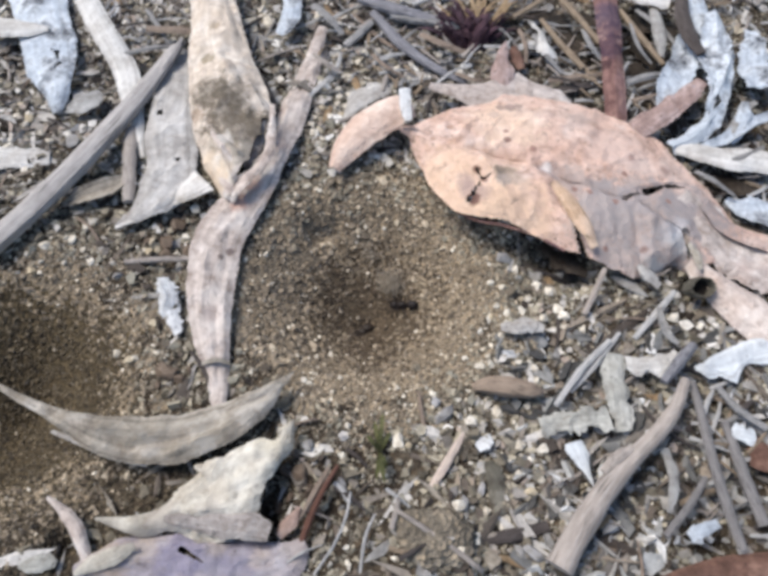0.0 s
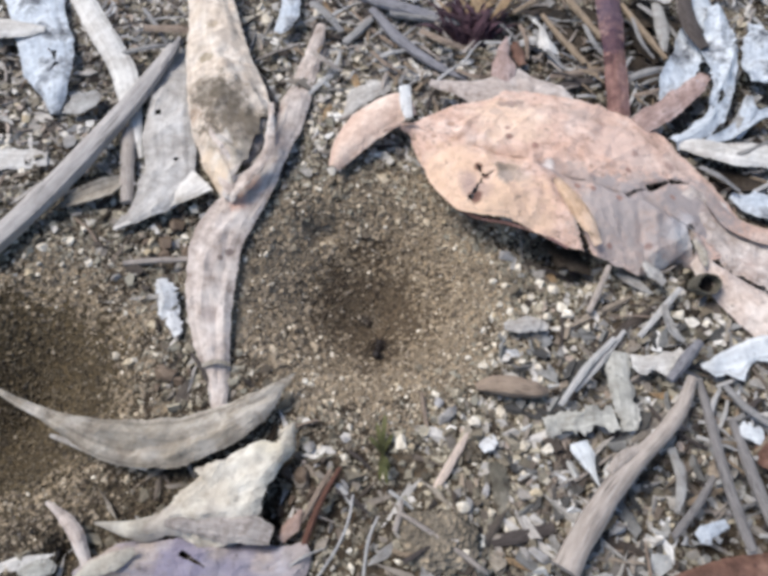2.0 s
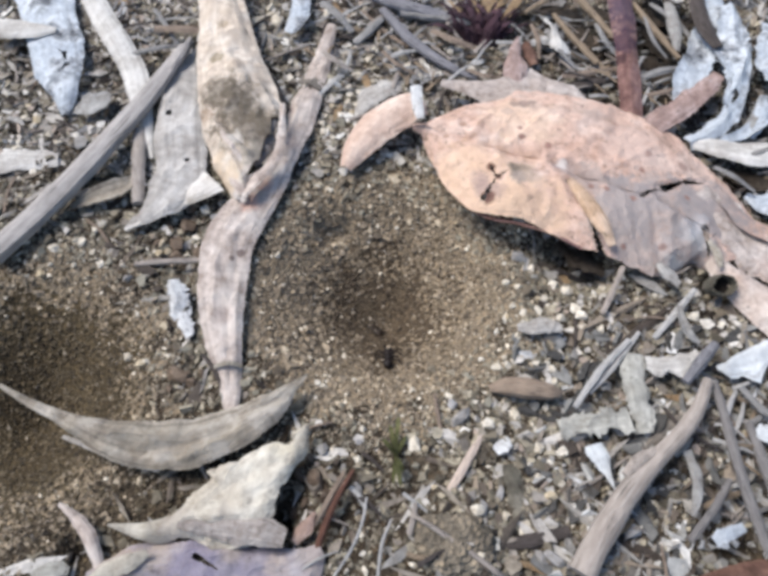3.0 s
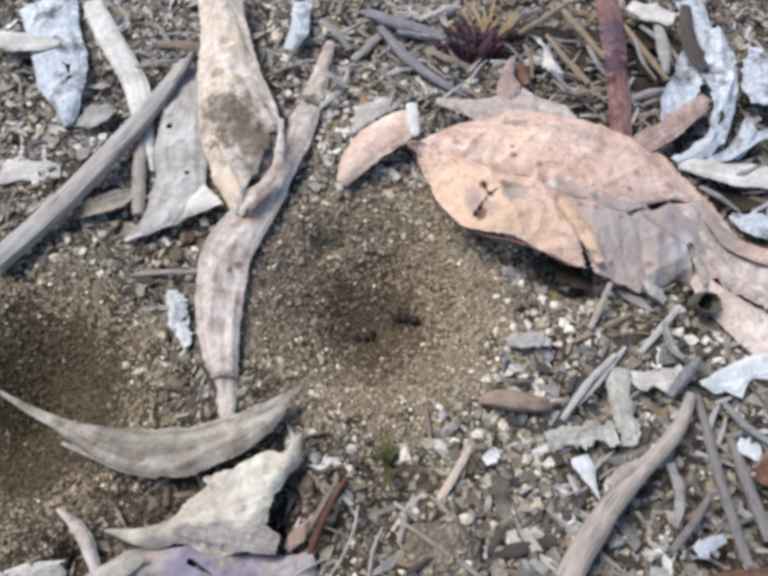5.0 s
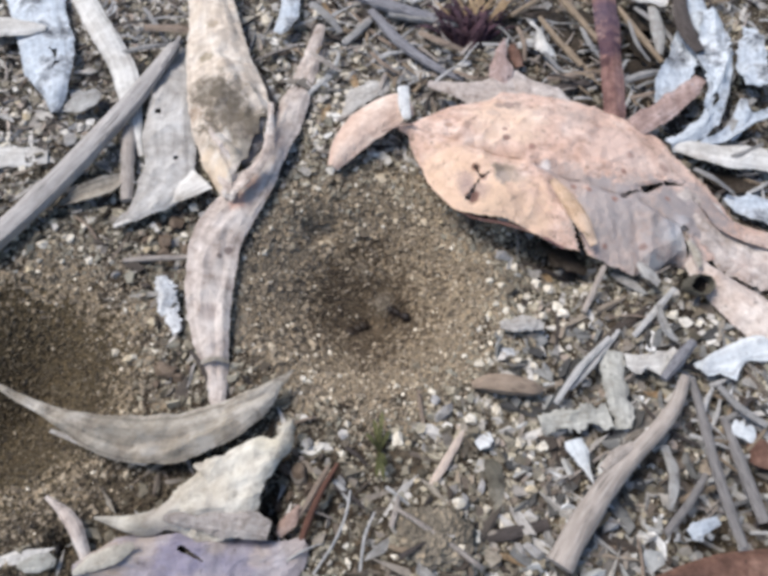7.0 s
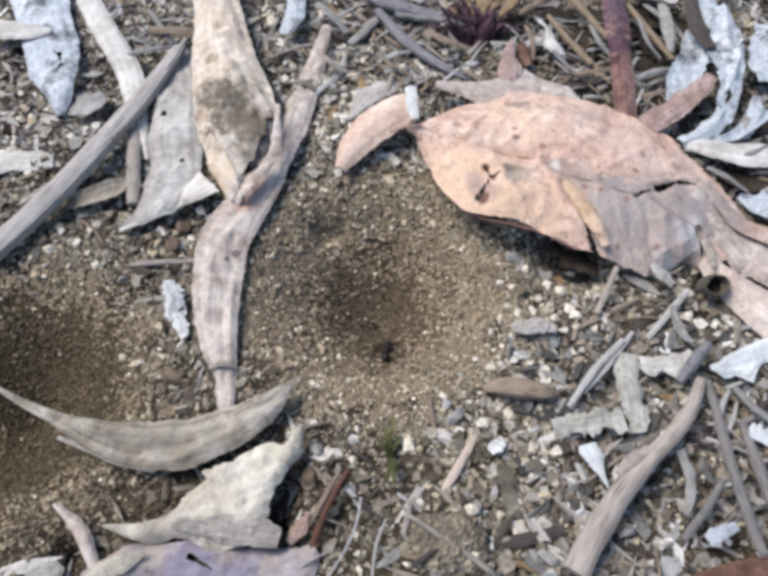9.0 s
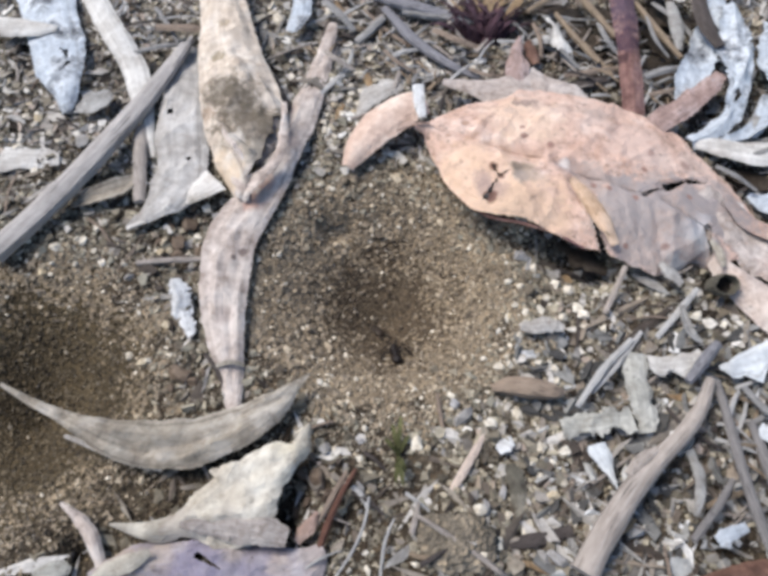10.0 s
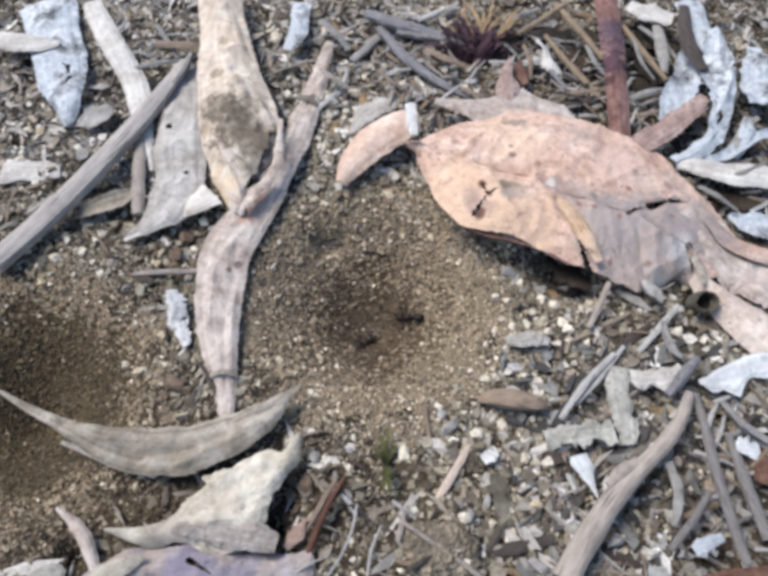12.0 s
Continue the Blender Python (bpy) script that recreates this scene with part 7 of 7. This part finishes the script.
for px, py, size in ((20.18, 1.36, 1.9), (22.37, 0.09, 1.5), (25.1, 4.41, 1.9), (20.66, -3.88, 1.4), (22.78, -5.4, 1.7), (17.57, -8.92, 1.4), (21.01, -10.08, 1.5), (16.61, -16.08, 2), (18.31, -14.21, 1.4), (19.51, -15.33, 1.4), (14.58, -14.22, 1.3), (26.45, -16.51, 1.9), (23.47, -13.72, 1.5), (29.43, 1.39, 2.4), (31.7, 0.33, 2.6), (32.43, -3.84, 2.6), (29.44, -6.09, 1.9), (33.2, -8.07, 2.2), (35.6, -1.97, 1.6), (36.16, -9.05, 2.2), (38.62, -5.86, 1.8), (26.77, -1.79, 1.4), (25.11, -8.89, 1.5), (-35.6, 76.95, 3.6), (-29.5, 77.52, 3.4), (-6.45, 57.02, 2.2), (-3.92, 54.33, 2.4), (-8.29, 46.02, 2.4), (-12.09, 43.05, 2.2), (-9.92, 49.18, 2)):
    pebble(px, py, size, "cream")
for px, py, size in ((-16.7, 29.91, 1.8), (-18.02, 21.88, 1.4), (-80.17, 42.94, 2.2), (-77.44, 40.05, 2), (-73.61, 37.65, 2.4), (-80.5, 36.5, 1.8), (-74.42, 28.11, 2.2), (-77.63, 26.39, 1.8), (-58.32, 29.09, 2), (-50.75, 28.19, 1.8), (-61.59, 10.52, 2.4), (-39.4, 12.93, 2), (-61.32, 5.43, 1.6), (-51.8, 4.91, 1.8), (-68.82, 7.08, 1.5), (-65.55, 5.42, 1.5), (-58.19, 8.25, 1.5), (19.03, -24.98, 2), (19.6, -24.12, 1.6), (22.05, -26.25, 1.5), (24.43, -23.24, 1.4), (14.62, -26.69, 2.4), (22.28, -30.4, 2.2), (16.91, -28.94, 2), (11.4, -40.53, 2.8), (15.83, -40.88, 2), (18.92, -42.34, 2.2), (3.53, -42.39, 1.9), (-0.14, -34.86, 1.8), (6.95, -47, 1.9), (5.87, -45.6, 1.6), (48.07, -34.7, 1.7), (47.24, -36.64, 1.5), (23.78, -32.81, 1.6), (21.59, -34.79, 1.5), (25.01, -35.94, 1.5), (2.39, -19.33, 1.2), (-14.2, -18.48, 1.4), (-7.88, -16.63, 1.1), (-48.26, -12.25, 1.9), (-44.35, -14.42, 2.2)):
    pebble(px, py, size, "cream")
for px, py, size in ((-41.23, 15.3, 4.6), (-42.98, 11.17, 4.2), (-38.64, 9.8, 3), (-45.03, 14.69, 3.2), (-40.71, 7.18, 2.6), (-40.71, 18.32, 3), (-46.24, 10.58, 2.4), (-38.25, -17.19, 4), (-35.47, -18.55, 3.4), (-33.61, -16.72, 2.6), (-39.14, -19.47, 2.4), (-32.22, -14.38, 2.4), (-16, -34.13, 3), (-13.57, -34.9, 3.4), (-11.83, -37.6, 3.2), (-14.9, -38.37, 2.6), (-16.75, -39.5, 2.4), (-10.13, -40.6, 2.6), (-14.6, -31.33, 2.4)):
    pebble(px, py, size, "brown")
pebble(-44.51, 8.86, 2.6, "ochre")
for px, py, size in ((-8.43, 55.67, 3), (-19.75, 73.31, 3.2), (-16.02, 77.29, 2.8), (11.34, 52.28, 2.6), (-3.92, 55.05, 2.4), (-14.8, 44.02, 2.4), (5.35, 79.96, 3.2), (-11.77, 63.82, 2.2), (-5.71, 60.53, 2), (-10.18, 50.96, 2.2), (-14.51, 68.07, 2.2), (-1.38, 63.87, 2.2), (3.17, 57.31, 2.4), (-6.92, 79.72, 2.6), (-10.98, 74.24, 2.4), (6.74, 65.58, 2), (9.05, 57.34, 2), (-0.24, 79.75, 2.4), (-17.27, 58.85, 2.2), (-13.11, 57.25, 1.8), (12.98, 62.25, 2.2), (15.69, 58.98, 2)):
    pebble(px, py, size, "cream")
pebble(-45.58, 7.95, 2.2, "ochre")
pebble(-45.48, 10.58, 2, "ochre")
made = 0
while made < 130:
    px, py = rp.uniform(-92, 92), rp.uniform(-58, 95)
    if in_pit(px, py) < 1.12 or lattice_noise(px, py, 22) < 0.25 + 0.3 * rp.random():
        continue
    pebble(px, py, min(2.4, 0.95 * math.exp(rp.gauss(0.1, 0.35))), rp.choices(("cream", "ochre", "grey", "brown"), (5, 3, 3, 0.4))[0])
    made += 1


def chip_mesh(name, seed, mat, long):
    """A broken flake: an angular outline, slightly bent and crumpled."""
    r = random.Random(seed)
    ln, wd = (r.uniform(5, 9), r.uniform(0.9, 1.6)) if long else (r.uniform(2.4, 5.2), r.uniform(1.4, 3.0))
    bm = bmesh.new()
    uvl = bm.loops.layers.uv.new("UVMap")
    n = r.randint(4, 6)
    turn = sorted(2 * math.pi * (k + r.uniform(-0.35, 0.35)) / n for k in range(n))
    rim = [(math.cos(a) * q * ln / 2, math.sin(a) * q * wd / 2) for a, q in ((a, r.uniform(0.5, 1.25)) for a in turn)]
    rim = [p for k in range(n) for p in (rim[k], tuple((rim[k][m] + rim[(k + 1) % n][m]) / 2 + r.uniform(-0.14, 0.14) for m in (0, 1)))]
    bend, fold, off = r.uniform(-0.05, 0.05), r.uniform(-0.25, 0.25), Vector((seed * 3.7, 1, 2))
    sides = []
    for dz in (0.0, -0.16):
        rings = [[bm.verts.new((x * f, y * f, 0.5 + bend * (x * f) ** 2 + fold * abs(y * f) + 0.35 * noise.noise(Vector((x * f * 0.9, y * f * 0.9, 0)) + off) + dz)) for x, y in rim] for f in (1, 0.66, 0.33)]
        sides.append((rings, bm.verts.new((0, 0, 0.5 + dz))))
    m = len(rim)
    for (rings, mid), flip in zip(sides, (1, -1)):
        for k in range(m):
            q = (k + 1) % m
            for a, b in ((0, 1), (1, 2)):
                bm.faces.new((rings[a][k], rings[a][q], rings[b][q], rings[b][k])[::flip])
            bm.faces.new((rings[2][k], rings[2][q], mid)[::flip])
    for k in range(m):
        q = (k + 1) % m
        bm.faces.new((sides[0][0][0][q], sides[0][0][0][k], sides[1][0][0][k], sides[1][0][0][q]))
    for fc in bm.faces:
        for lp in fc.loops:
            lp[uvl].uv = (lp.vert.co.y / wd + 0.5, lp.vert.co.x / ln + 0.5)
    bm.normal_update()
    sharpen(bm, 0.5)
    me = bpy.data.meshes.new(name)
    for v in bm.verts:
        v.co *= MM
    bm.to_mesh(me)
    bm.free()
    me.polygons.foreach_set("use_smooth", np.full(len(me.polygons), True))
    me.materials.append(mat)
    return me


CHIPS = [(GREYLEAF, "grey", 4), (WHITE, "white", 0.8), (BROWN_AND_GAP_SHADE, "dark brown", 2), (DULL, "dull tan", 4), (STRAW, "straw-brown", 2), (PALE, "pale grey", 5)]
chip_meshes = [[chip_mesh("leaf_chip", 100 + 10 * i + k, m, k % 3 == 2) for k in range(6)] for i, (m, _, _) in enumerate(CHIPS)]
CLEAR = [(-55.68, -45.01), (-51.03, -43.93), (-7.75, -33.56), (-10.89, -40.76), (-13.81, -42.22), (1.51, -7.7)]


def clear(x, y):
    return all(math.hypot(x - cx, y - cy) > 7 for cx, cy in CLEAR)


made = 0
while made < 298:
    px, py = rp.uniform(-95, 95), rp.uniform(-58, 98)
    far_or_right = py > 38 or px > 22 or (px < -50 and py > 25) or (py < -28 and px > -15)
    if in_pit(px, py) < 1.2 or not clear(px, py) or (not far_or_right and rp.random() < 0.72):
        continue
    k = rp.choices(range(len(CHIPS)), [c[2] for c in CHIPS])[0]
    ob = new("leaf_chip", rp.choice(chip_meshes[k]))
    ob.matrix_basis = pose(px * MM, py * MM, (float(height(px, py)) + rp.uniform(0.1, 0.5)) * MM, rp.uniform(-18, 18), rp.uniform(-18, 18), rp.uniform(0, 360)) @ Matrix.Scale(rp.uniform(0.7, 1.6), 4)
    tagged(ob, CHIPS[k][1] + " chip of dry leaf or bark in the litter", "leaf chip", "chips in the leaf litter")
    made += 1


def twig_mesh(name, seed, mat):
    r = random.Random(seed)
    ln, rad = r.uniform(6, 16), r.uniform(0.18, 0.5)
    b = r.uniform(-1.2, 1.2)
    bm = tube_bm([(-ln / 2, 0, 0.2, rad, rad), (-ln / 6, b, 0.4, rad, rad), (ln / 6, b * .8, 0.5, rad, rad), (ln / 2, 0, 0.3, rad * .6, rad * .6)], nv=9, nu=6, seed=seed)
    me = bpy.data.meshes.new(name)
    for v in bm.verts:
        v.co *= MM
    bm.to_mesh(me)
    bm.free()
    me.polygons.foreach_set("use_smooth", np.full(len(me.polygons), True))
    me.materials.append(mat)
    return me


TWIGS = [(WOOD, "grey-brown"), (WOOD_DARK, "dark"), (WOOD_GREY, "grey"), (WOOD_BROWN, "brown")]
twig_meshes = [[twig_mesh("twig", 200 + 10 * i + k, m) for k in range(4)] for i, (m, _) in enumerate(TWIGS)]
made = 0
while made < 210:
    px, py = rp.uniform(-95, 95), rp.uniform(-58, 98)
    if in_pit(px, py) < 1.3 or not clear(px, py) or (not (py > 38 or px > 30) and rp.random() < 0.85):
        continue
    k = rp.randrange(4)
    ob = new("twig", rp.choice(twig_meshes[k]))
    ob.matrix_basis = pose(px * MM, py * MM, (float(height(px, py)) + rp.uniform(0.2, 0.8)) * MM, rp.uniform(-10, 10), rp.uniform(-6, 6), rp.uniform(0, 360)) @ Matrix.Scale(rp.uniform(0.6, 1.2), 4)
    tagged(ob, TWIGS[k][1] + " broken twig in the leaf litter", "twig", "twigs in the leaf litter")
    made += 1


# ---- the ant and the antlion ----
def ball(name, size, at, mat, parent, seed=0, rot=(0, 0, 0)):
    bm = bmesh.new()
    bmesh.ops.create_uvsphere(bm, u_segments=16, v_segments=10, radius=0.5)
    for v in bm.verts:
        k = 1 + 0.08 * noise.noise(v.co * 4 + Vector((seed, 0, 0)))
        v.co = Vector((v.co.x * size[0], v.co.y * size[1], v.co.z * size[2])) * k
    bmesh.ops.rotate(bm, verts=bm.verts, cent=(0, 0, 0), matrix=Euler([radians(q) for q in rot]).to_matrix())
    ob = link_mesh(name, bm, mat, parent)
    ob.location = Vector(at) * MM
    return ob


def limb(name, points, radius, mat, parent, at=(0, 0, 0)):
    n = len(points)
    bm = tube_bm([(*p, radius * (1 - 0.5 * i / n), radius) for i, p in enumerate(points)], flat=1.0, knots=0.05, nv=12, nu=6)
    ob = link_mesh(name, bm, mat, parent)
    ob.location = Vector(at) * MM
    return ob


ant = tagged(new("ant"), "small black ant struggling on the pit's sand wall", "ant")
head = ball("head", (1.7, 1.7, 1.25), (2.6, 0, 0.15), ANT, ant, 1)
ball("thorax", (2.3, 1.3, 1.25), (0.9, 0, 0.1), ANT, ant, 2)
ball("petiole", (0.5, 0.5, 0.8), (-0.35, 0, 0.1), ANT, ant, 3)
ball("abdomen", (2.7, 1.9, 1.7), (-1.95, 0, 0.2), ANT, ant, 4)
for s in (1, -1):
    limb("antenna", [(0, 0, 0), (0.7, 0.55 * s, 0.6), (1.7, 0.75 * s, 0.1)], 0.13, ANT, head, (0.5, 0.3 * s, 0.2))
    ball("eye", (0.32, 0.22, 0.32), (0.2, 0.78 * s, 0.2), ANT, head, 9)
    limb("jaw", [(0, 0, 0), (0.35, 0.05 * s, 0), (0.6, -0.2 * s, 0)], 0.14, ANT, head, (0.7, 0.32 * s, -0.15))
ant_legs = []
for x0, reach in ((1.6, 1.5), (0.9, 0.1), (0.2, -1.6)):
    for s in (1, -1):
        leg = limb("leg", [(0, 0, 0), (reach * 0.25, 0.8 * s, 0.55), (reach * 0.4, 1.3 * s, 0.75)], 0.17, ANT, ant, (x0, 0.4 * s, 0))
        limb("lower_leg", [(0, 0, 0), (reach * 0.4, 0.9 * s, -0.95), (reach * 0.75, 1.4 * s, -1.6)], 0.13, ANT, leg, (reach * 0.4, 1.3 * s, 0.75))
        ant_legs.append((leg, x0, s))

antlion = tagged(new("antlion"), "dark antlion larva half buried at the pit's bottom", "antlion")
head = ball("head", (2.5, 2.3, 1.4), (0.4, 0, 0.4), ANTLION, antlion, 5)
ball("thorax", (2.0, 2.2, 1.6), (-1.2, 0, -0.1), ANTLION, antlion, 8)
ball("abdomen", (4.4, 3.8, 2.6), (-3.2, 0, -0.9), ANTLION, antlion, 6)
for s in (1, -1):
    limb("mandible", [(0, 0, 0), (0.9, 0.75 * s, 0.3), (1.8, 0.7 * s, 0.5), (2.3, 0.15 * s, 0.5)], 0.22, ANTLION, head, (0.7, 0.4 * s, 0.0))


def sand_clump(name, label, count, spread, seed):
    """A loose handful of grains that flies as one."""
    r = random.Random(seed)
    bm = bmesh.new()
    for _ in range(count):
        d = Vector((r.gauss(0, 1), r.gauss(0, 1), r.gauss(0, 0.6))) * spread * 0.5
        bmesh.ops.create_icosphere(bm, subdivisions=1, radius=r.uniform(0.08, 0.18), matrix=Matrix.Translation(d) @ Euler((r.random() * 6, r.random() * 6, 0)).to_matrix().to_4x4() @ Matrix.Diagonal((1, r.uniform(.6, 1), r.uniform(.5, .9), 1)))
    return tagged(link_mesh(name, bm, DUST, smooth=False), label, "sand")


puff = sand_clump("sand_puff", "pale clump of dust and sand flicked up by the antlion", 1700, 3.1, 1)
spray = sand_clump("sand_spray", "loose spray of sand grains thrown up the pit wall", 260, 3.4, 2)

# time, place in mm, slope across and along, heading
ANT_ROWS = [
    (0.0, 4.2, 2.4, -11.2, -21.76, 31.96, 160.29),
    (0.2, 4.27, 2.21, -11.18, -23.85, 30.68, 154.75),
    (0.4, 3.24, 0.36, -12.06, -26, 28.89, 135.41),
    (0.7, 1.8, -4.52, -11.45, -23.78, 30.69, 96.39),
    (0.9, -0.09, -6.72, -10.82, -17.72, 33.84, 86.33),
    (1.2, 0.26, -7.35, -10.29, -19.29, 33.24, 84.34),
    (1.5, 0.54, -7.67, -9.98, -22.95, 31.37, 78.6),
    (2.0, -1.51, -8.17, -10.07, -13.1, 35.29, 81.76),
    (2.5, -1.1, -8.64, -9.67, -13.72, 35.14, 82.77),
    (3.0, -1.91, -10.47, -8.41, -5.76, 36.49, 88.26),
    (3.2, -1.07, -9.9, -8.74, -3.25, 36.67, 96.42),
    (3.6, -0.84, -8.91, -9.43, -2.84, 36.69, 99.39),
    (3.9, -1.36, -6.74, -11.09, -0.46, 36.75, 102.52),
    (4.3, -1.6, -6.12, -11.59, -2.22, 36.71, 99.4),
    (4.6, -1.8, -5.22, -12.28, -4.4, 36.59, 96.27),
    (4.9, -1.83, -4.28, -12.96, -6.86, 36.33, 94.71),
    (5.0, 3.38, 2.3, -11.81, -25.5, 29.36, 153.5),
    (5.2, 3.64, 2.18, -11.64, -21.05, 32.29, 160.73),
    (5.5, 4.24, 2.33, -11.19, -21.29, 32.21, 160.55),
    (5.8, 5.06, 1.5, -10.67, -17.98, 33.75, 159.45),
    (6.0, 5.24, 1.84, -10.52, -17.44, 33.96, 162.53),
    (6.2, 5.85, 2.62, -9.97, -18.15, 33.72, 165.74),
    (6.5, 5.59, 2.89, -10.11, -19.27, 33.26, 165.91),
    (6.6, 4.2, 2.4, -11.2, -21.76, 31.96, 160.29),
    (6.8, 4.27, 2.21, -11.18, -23.85, 30.68, 154.75),
    (7.0, 3.24, 0.36, -12.06, -26, 28.89, 135.41),
    (7.3, 1.8, -4.52, -11.45, -23.78, 30.69, 96.39),
    (7.5, -0.09, -6.72, -10.82, -17.72, 33.84, 86.33),
    (7.8, 0.26, -7.35, -10.29, -19.29, 33.24, 84.34),
    (8.1, 0.54, -7.67, -9.98, -22.95, 31.37, 78.6),
    (8.6, -1.51, -8.17, -10.07, -13.1, 35.29, 81.76),
    (9.1, -1.23, -8.62, -9.7, -13.21, 35.26, 82.81),
    (9.6, -1.65, -10.42, -8.42, -6.77, 36.38, 88.19),
    (9.8, -0.95, -9.88, -8.74, -3.78, 36.64, 96.39),
    (10.2, -0.84, -8.91, -9.43, -2.84, 36.69, 99.39),
    (10.5, -1.36, -6.74, -11.09, -0.46, 36.75, 102.52),
    (10.9, -1.6, -6.12, -11.59, -2.22, 36.71, 99.4),
    (11.2, -1.8, -5.22, -12.28, -4.4, 36.59, 96.27),
    (11.5, -1.83, -4.28, -12.96, -6.86, 36.33, 94.71),
    (11.6, 3.38, 2.3, -11.81, -25.5, 29.36, 153.5),
    (11.8, 3.67, 2.15, -11.63, -20.95, 32.34, 160.68),
    (12.0, 4.26, 2.31, -11.17, -21.22, 32.25, 160.53),
]
ANTLION_ROWS = [
    (0.0, -3.67, -0.62, -16.32, -11.75, 29.15, 43.33),
    (0.5, -4.39, -0.67, -16.1, -4.74, 35.23, 38.67),
    (1.5, -4.12, 1.27, -17.03, 7.66, 27.14, -12.46),
    (2.5, -4.33, 0.39, -16.75, -20.83, 19.53, -32.69),
    (3.4, -4.26, -1.88, -15.39, -29.15, -22.66, -61.85),
    (4.4, -3.77, -0.91, -16.1, -24.81, -21.91, -64.36),
    (4.9, -3.69, -0.68, -16.28, -20.16, -23.83, -72.47),
    (5.0, -4.65, 0.48, -16.13, 14.48, 28.94, 35.78),
    (5.5, -4.46, -0.49, -15.95, 2.63, 35.29, 45.75),
    (5.7, -3.27, 0.38, -16.15, 1.63, 9.93, 71.8),
    (6.0, -4.44, 1.06, -15.87, 26.29, 15.1, 44.15),
    (6.2, -4.7, 0, -15.89, 15.62, 29.8, 52.31),
    (6.4, -3.36, 1.09, -16.09, 10.19, -8.06, 72.71),
    (6.6, -3.67, -0.62, -16.32, -11.75, 29.15, 43.33),
    (7.1, -4.39, -0.67, -16.1, -4.74, 35.23, 38.67),
    (8.1, -4.12, 1.27, -17.03, 7.66, 27.14, -12.46),
    (9.1, -4.46, 0.34, -16.65, -22.4, 20.21, -32.75),
    (10.0, -4.26, -1.88, -15.39, -29.15, -22.66, -61.85),
    (11.0, -3.77, -0.91, -16.1, -24.81, -21.91, -64.36),
    (11.5, -3.69, -0.68, -16.28, -20.16, -23.83, -72.47),
    (11.6, -4.65, 0.48, -16.13, 14.48, 28.94, 35.78),
    (12.0, -4.45, -0.52, -15.94, 2.23, 35.41, 45.81),
]
PUFF_ROWS = [(0.0, 1.8, 7.67, -10.6), (0.2, 1.69, 7.31, -11.2), (0.4, 1.29, 4.33, -14.2), (0.6, 0.85, 1.86, -16.02), (4.9, -2.52, -0.12, -18.55), (5.5, -3.7, 2.4, -17.55), (5.6, -2.32, 5.76, -9.88), (5.7, -1.23, 8, -7.07), (5.8, -2.4, 6.5, -12.5), (5.9, -3.2, 4.2, -18.2), (6.3, -4.1, 3.21, -18.2), (6.4, -3.87, 7.07, -6.91), (6.5, -3.76, 7.17, -6.84), (6.6, 1.8, 7.67, -10.4), (6.7, 1.84, 7.6, -10.7), (6.8, 1.69, 7.31, -11.2), (7.0, 1.29, 4.33, -14.2), (7.2, 0.85, 1.86, -16.02), (11.5, -2.52, -0.12, -18.55), (12.0, -3.7, 2.39, -17.56)]
SPRAY_ROWS = [(0.0, -2.62, 12.95, -6.55), (0.2, -2.63, 13.16, -6.79), (0.4, -3.29, 10.47, -10.2), (0.6, -3.77, 8.22, -13.66), (4.9, -5.71, 0.98, -17.34), (5.5, -4.74, 1.93, -17.57), (5.6, -3.73, 4.95, -10.49), (5.7, -2.91, 6.45, -7.41), (5.9, -1.23, -0.29, -14.62), (6.1, -0.01, -2.11, -14.18), (6.3, -0.8, -0.13, -14.88), (6.4, 1.89, 2.03, -9.85), (6.5, 2.19, 2.35, -9.56), (6.7, -2.57, 12.89, -6.59), (6.8, -2.63, 13.16, -6.79), (7.0, -3.29, 10.47, -10.2), (7.2, -3.77, 8.22, -13.66), (11.5, -5.71, 0.98, -17.34), (12.0, -4.74, 1.92, -17.57)]


def motions():
    for thing, rows in ((ant, ANT_ROWS), (antlion, ANTLION_ROWS)):
        walk(thing, [(t, pose(x * MM, y * MM, z * MM, 0, 0, rz) @ pose(0, 0, 0, rx, ry, 0)) for t, x, y, z, rx, ry, rz in rows])
    for thing, rows in ((puff, PUFF_ROWS), (spray, SPRAY_ROWS)):
        walk(thing, [(t, pose(x * MM, y * MM, z * MM, 0, 0, 25 * i)) for i, (t, x, y, z) in enumerate(rows)])
    # the legs scrabble in turn
    for n, (lg, x0, s) in enumerate(ant_legs):
        walk(lg, [(0.25 * k, pose(x0 * MM, 0.4 * s * MM, 0, 0, 0, 16 * math.sin(k * 2.1 + n * 2.4))) for k in range(49)])


motions()
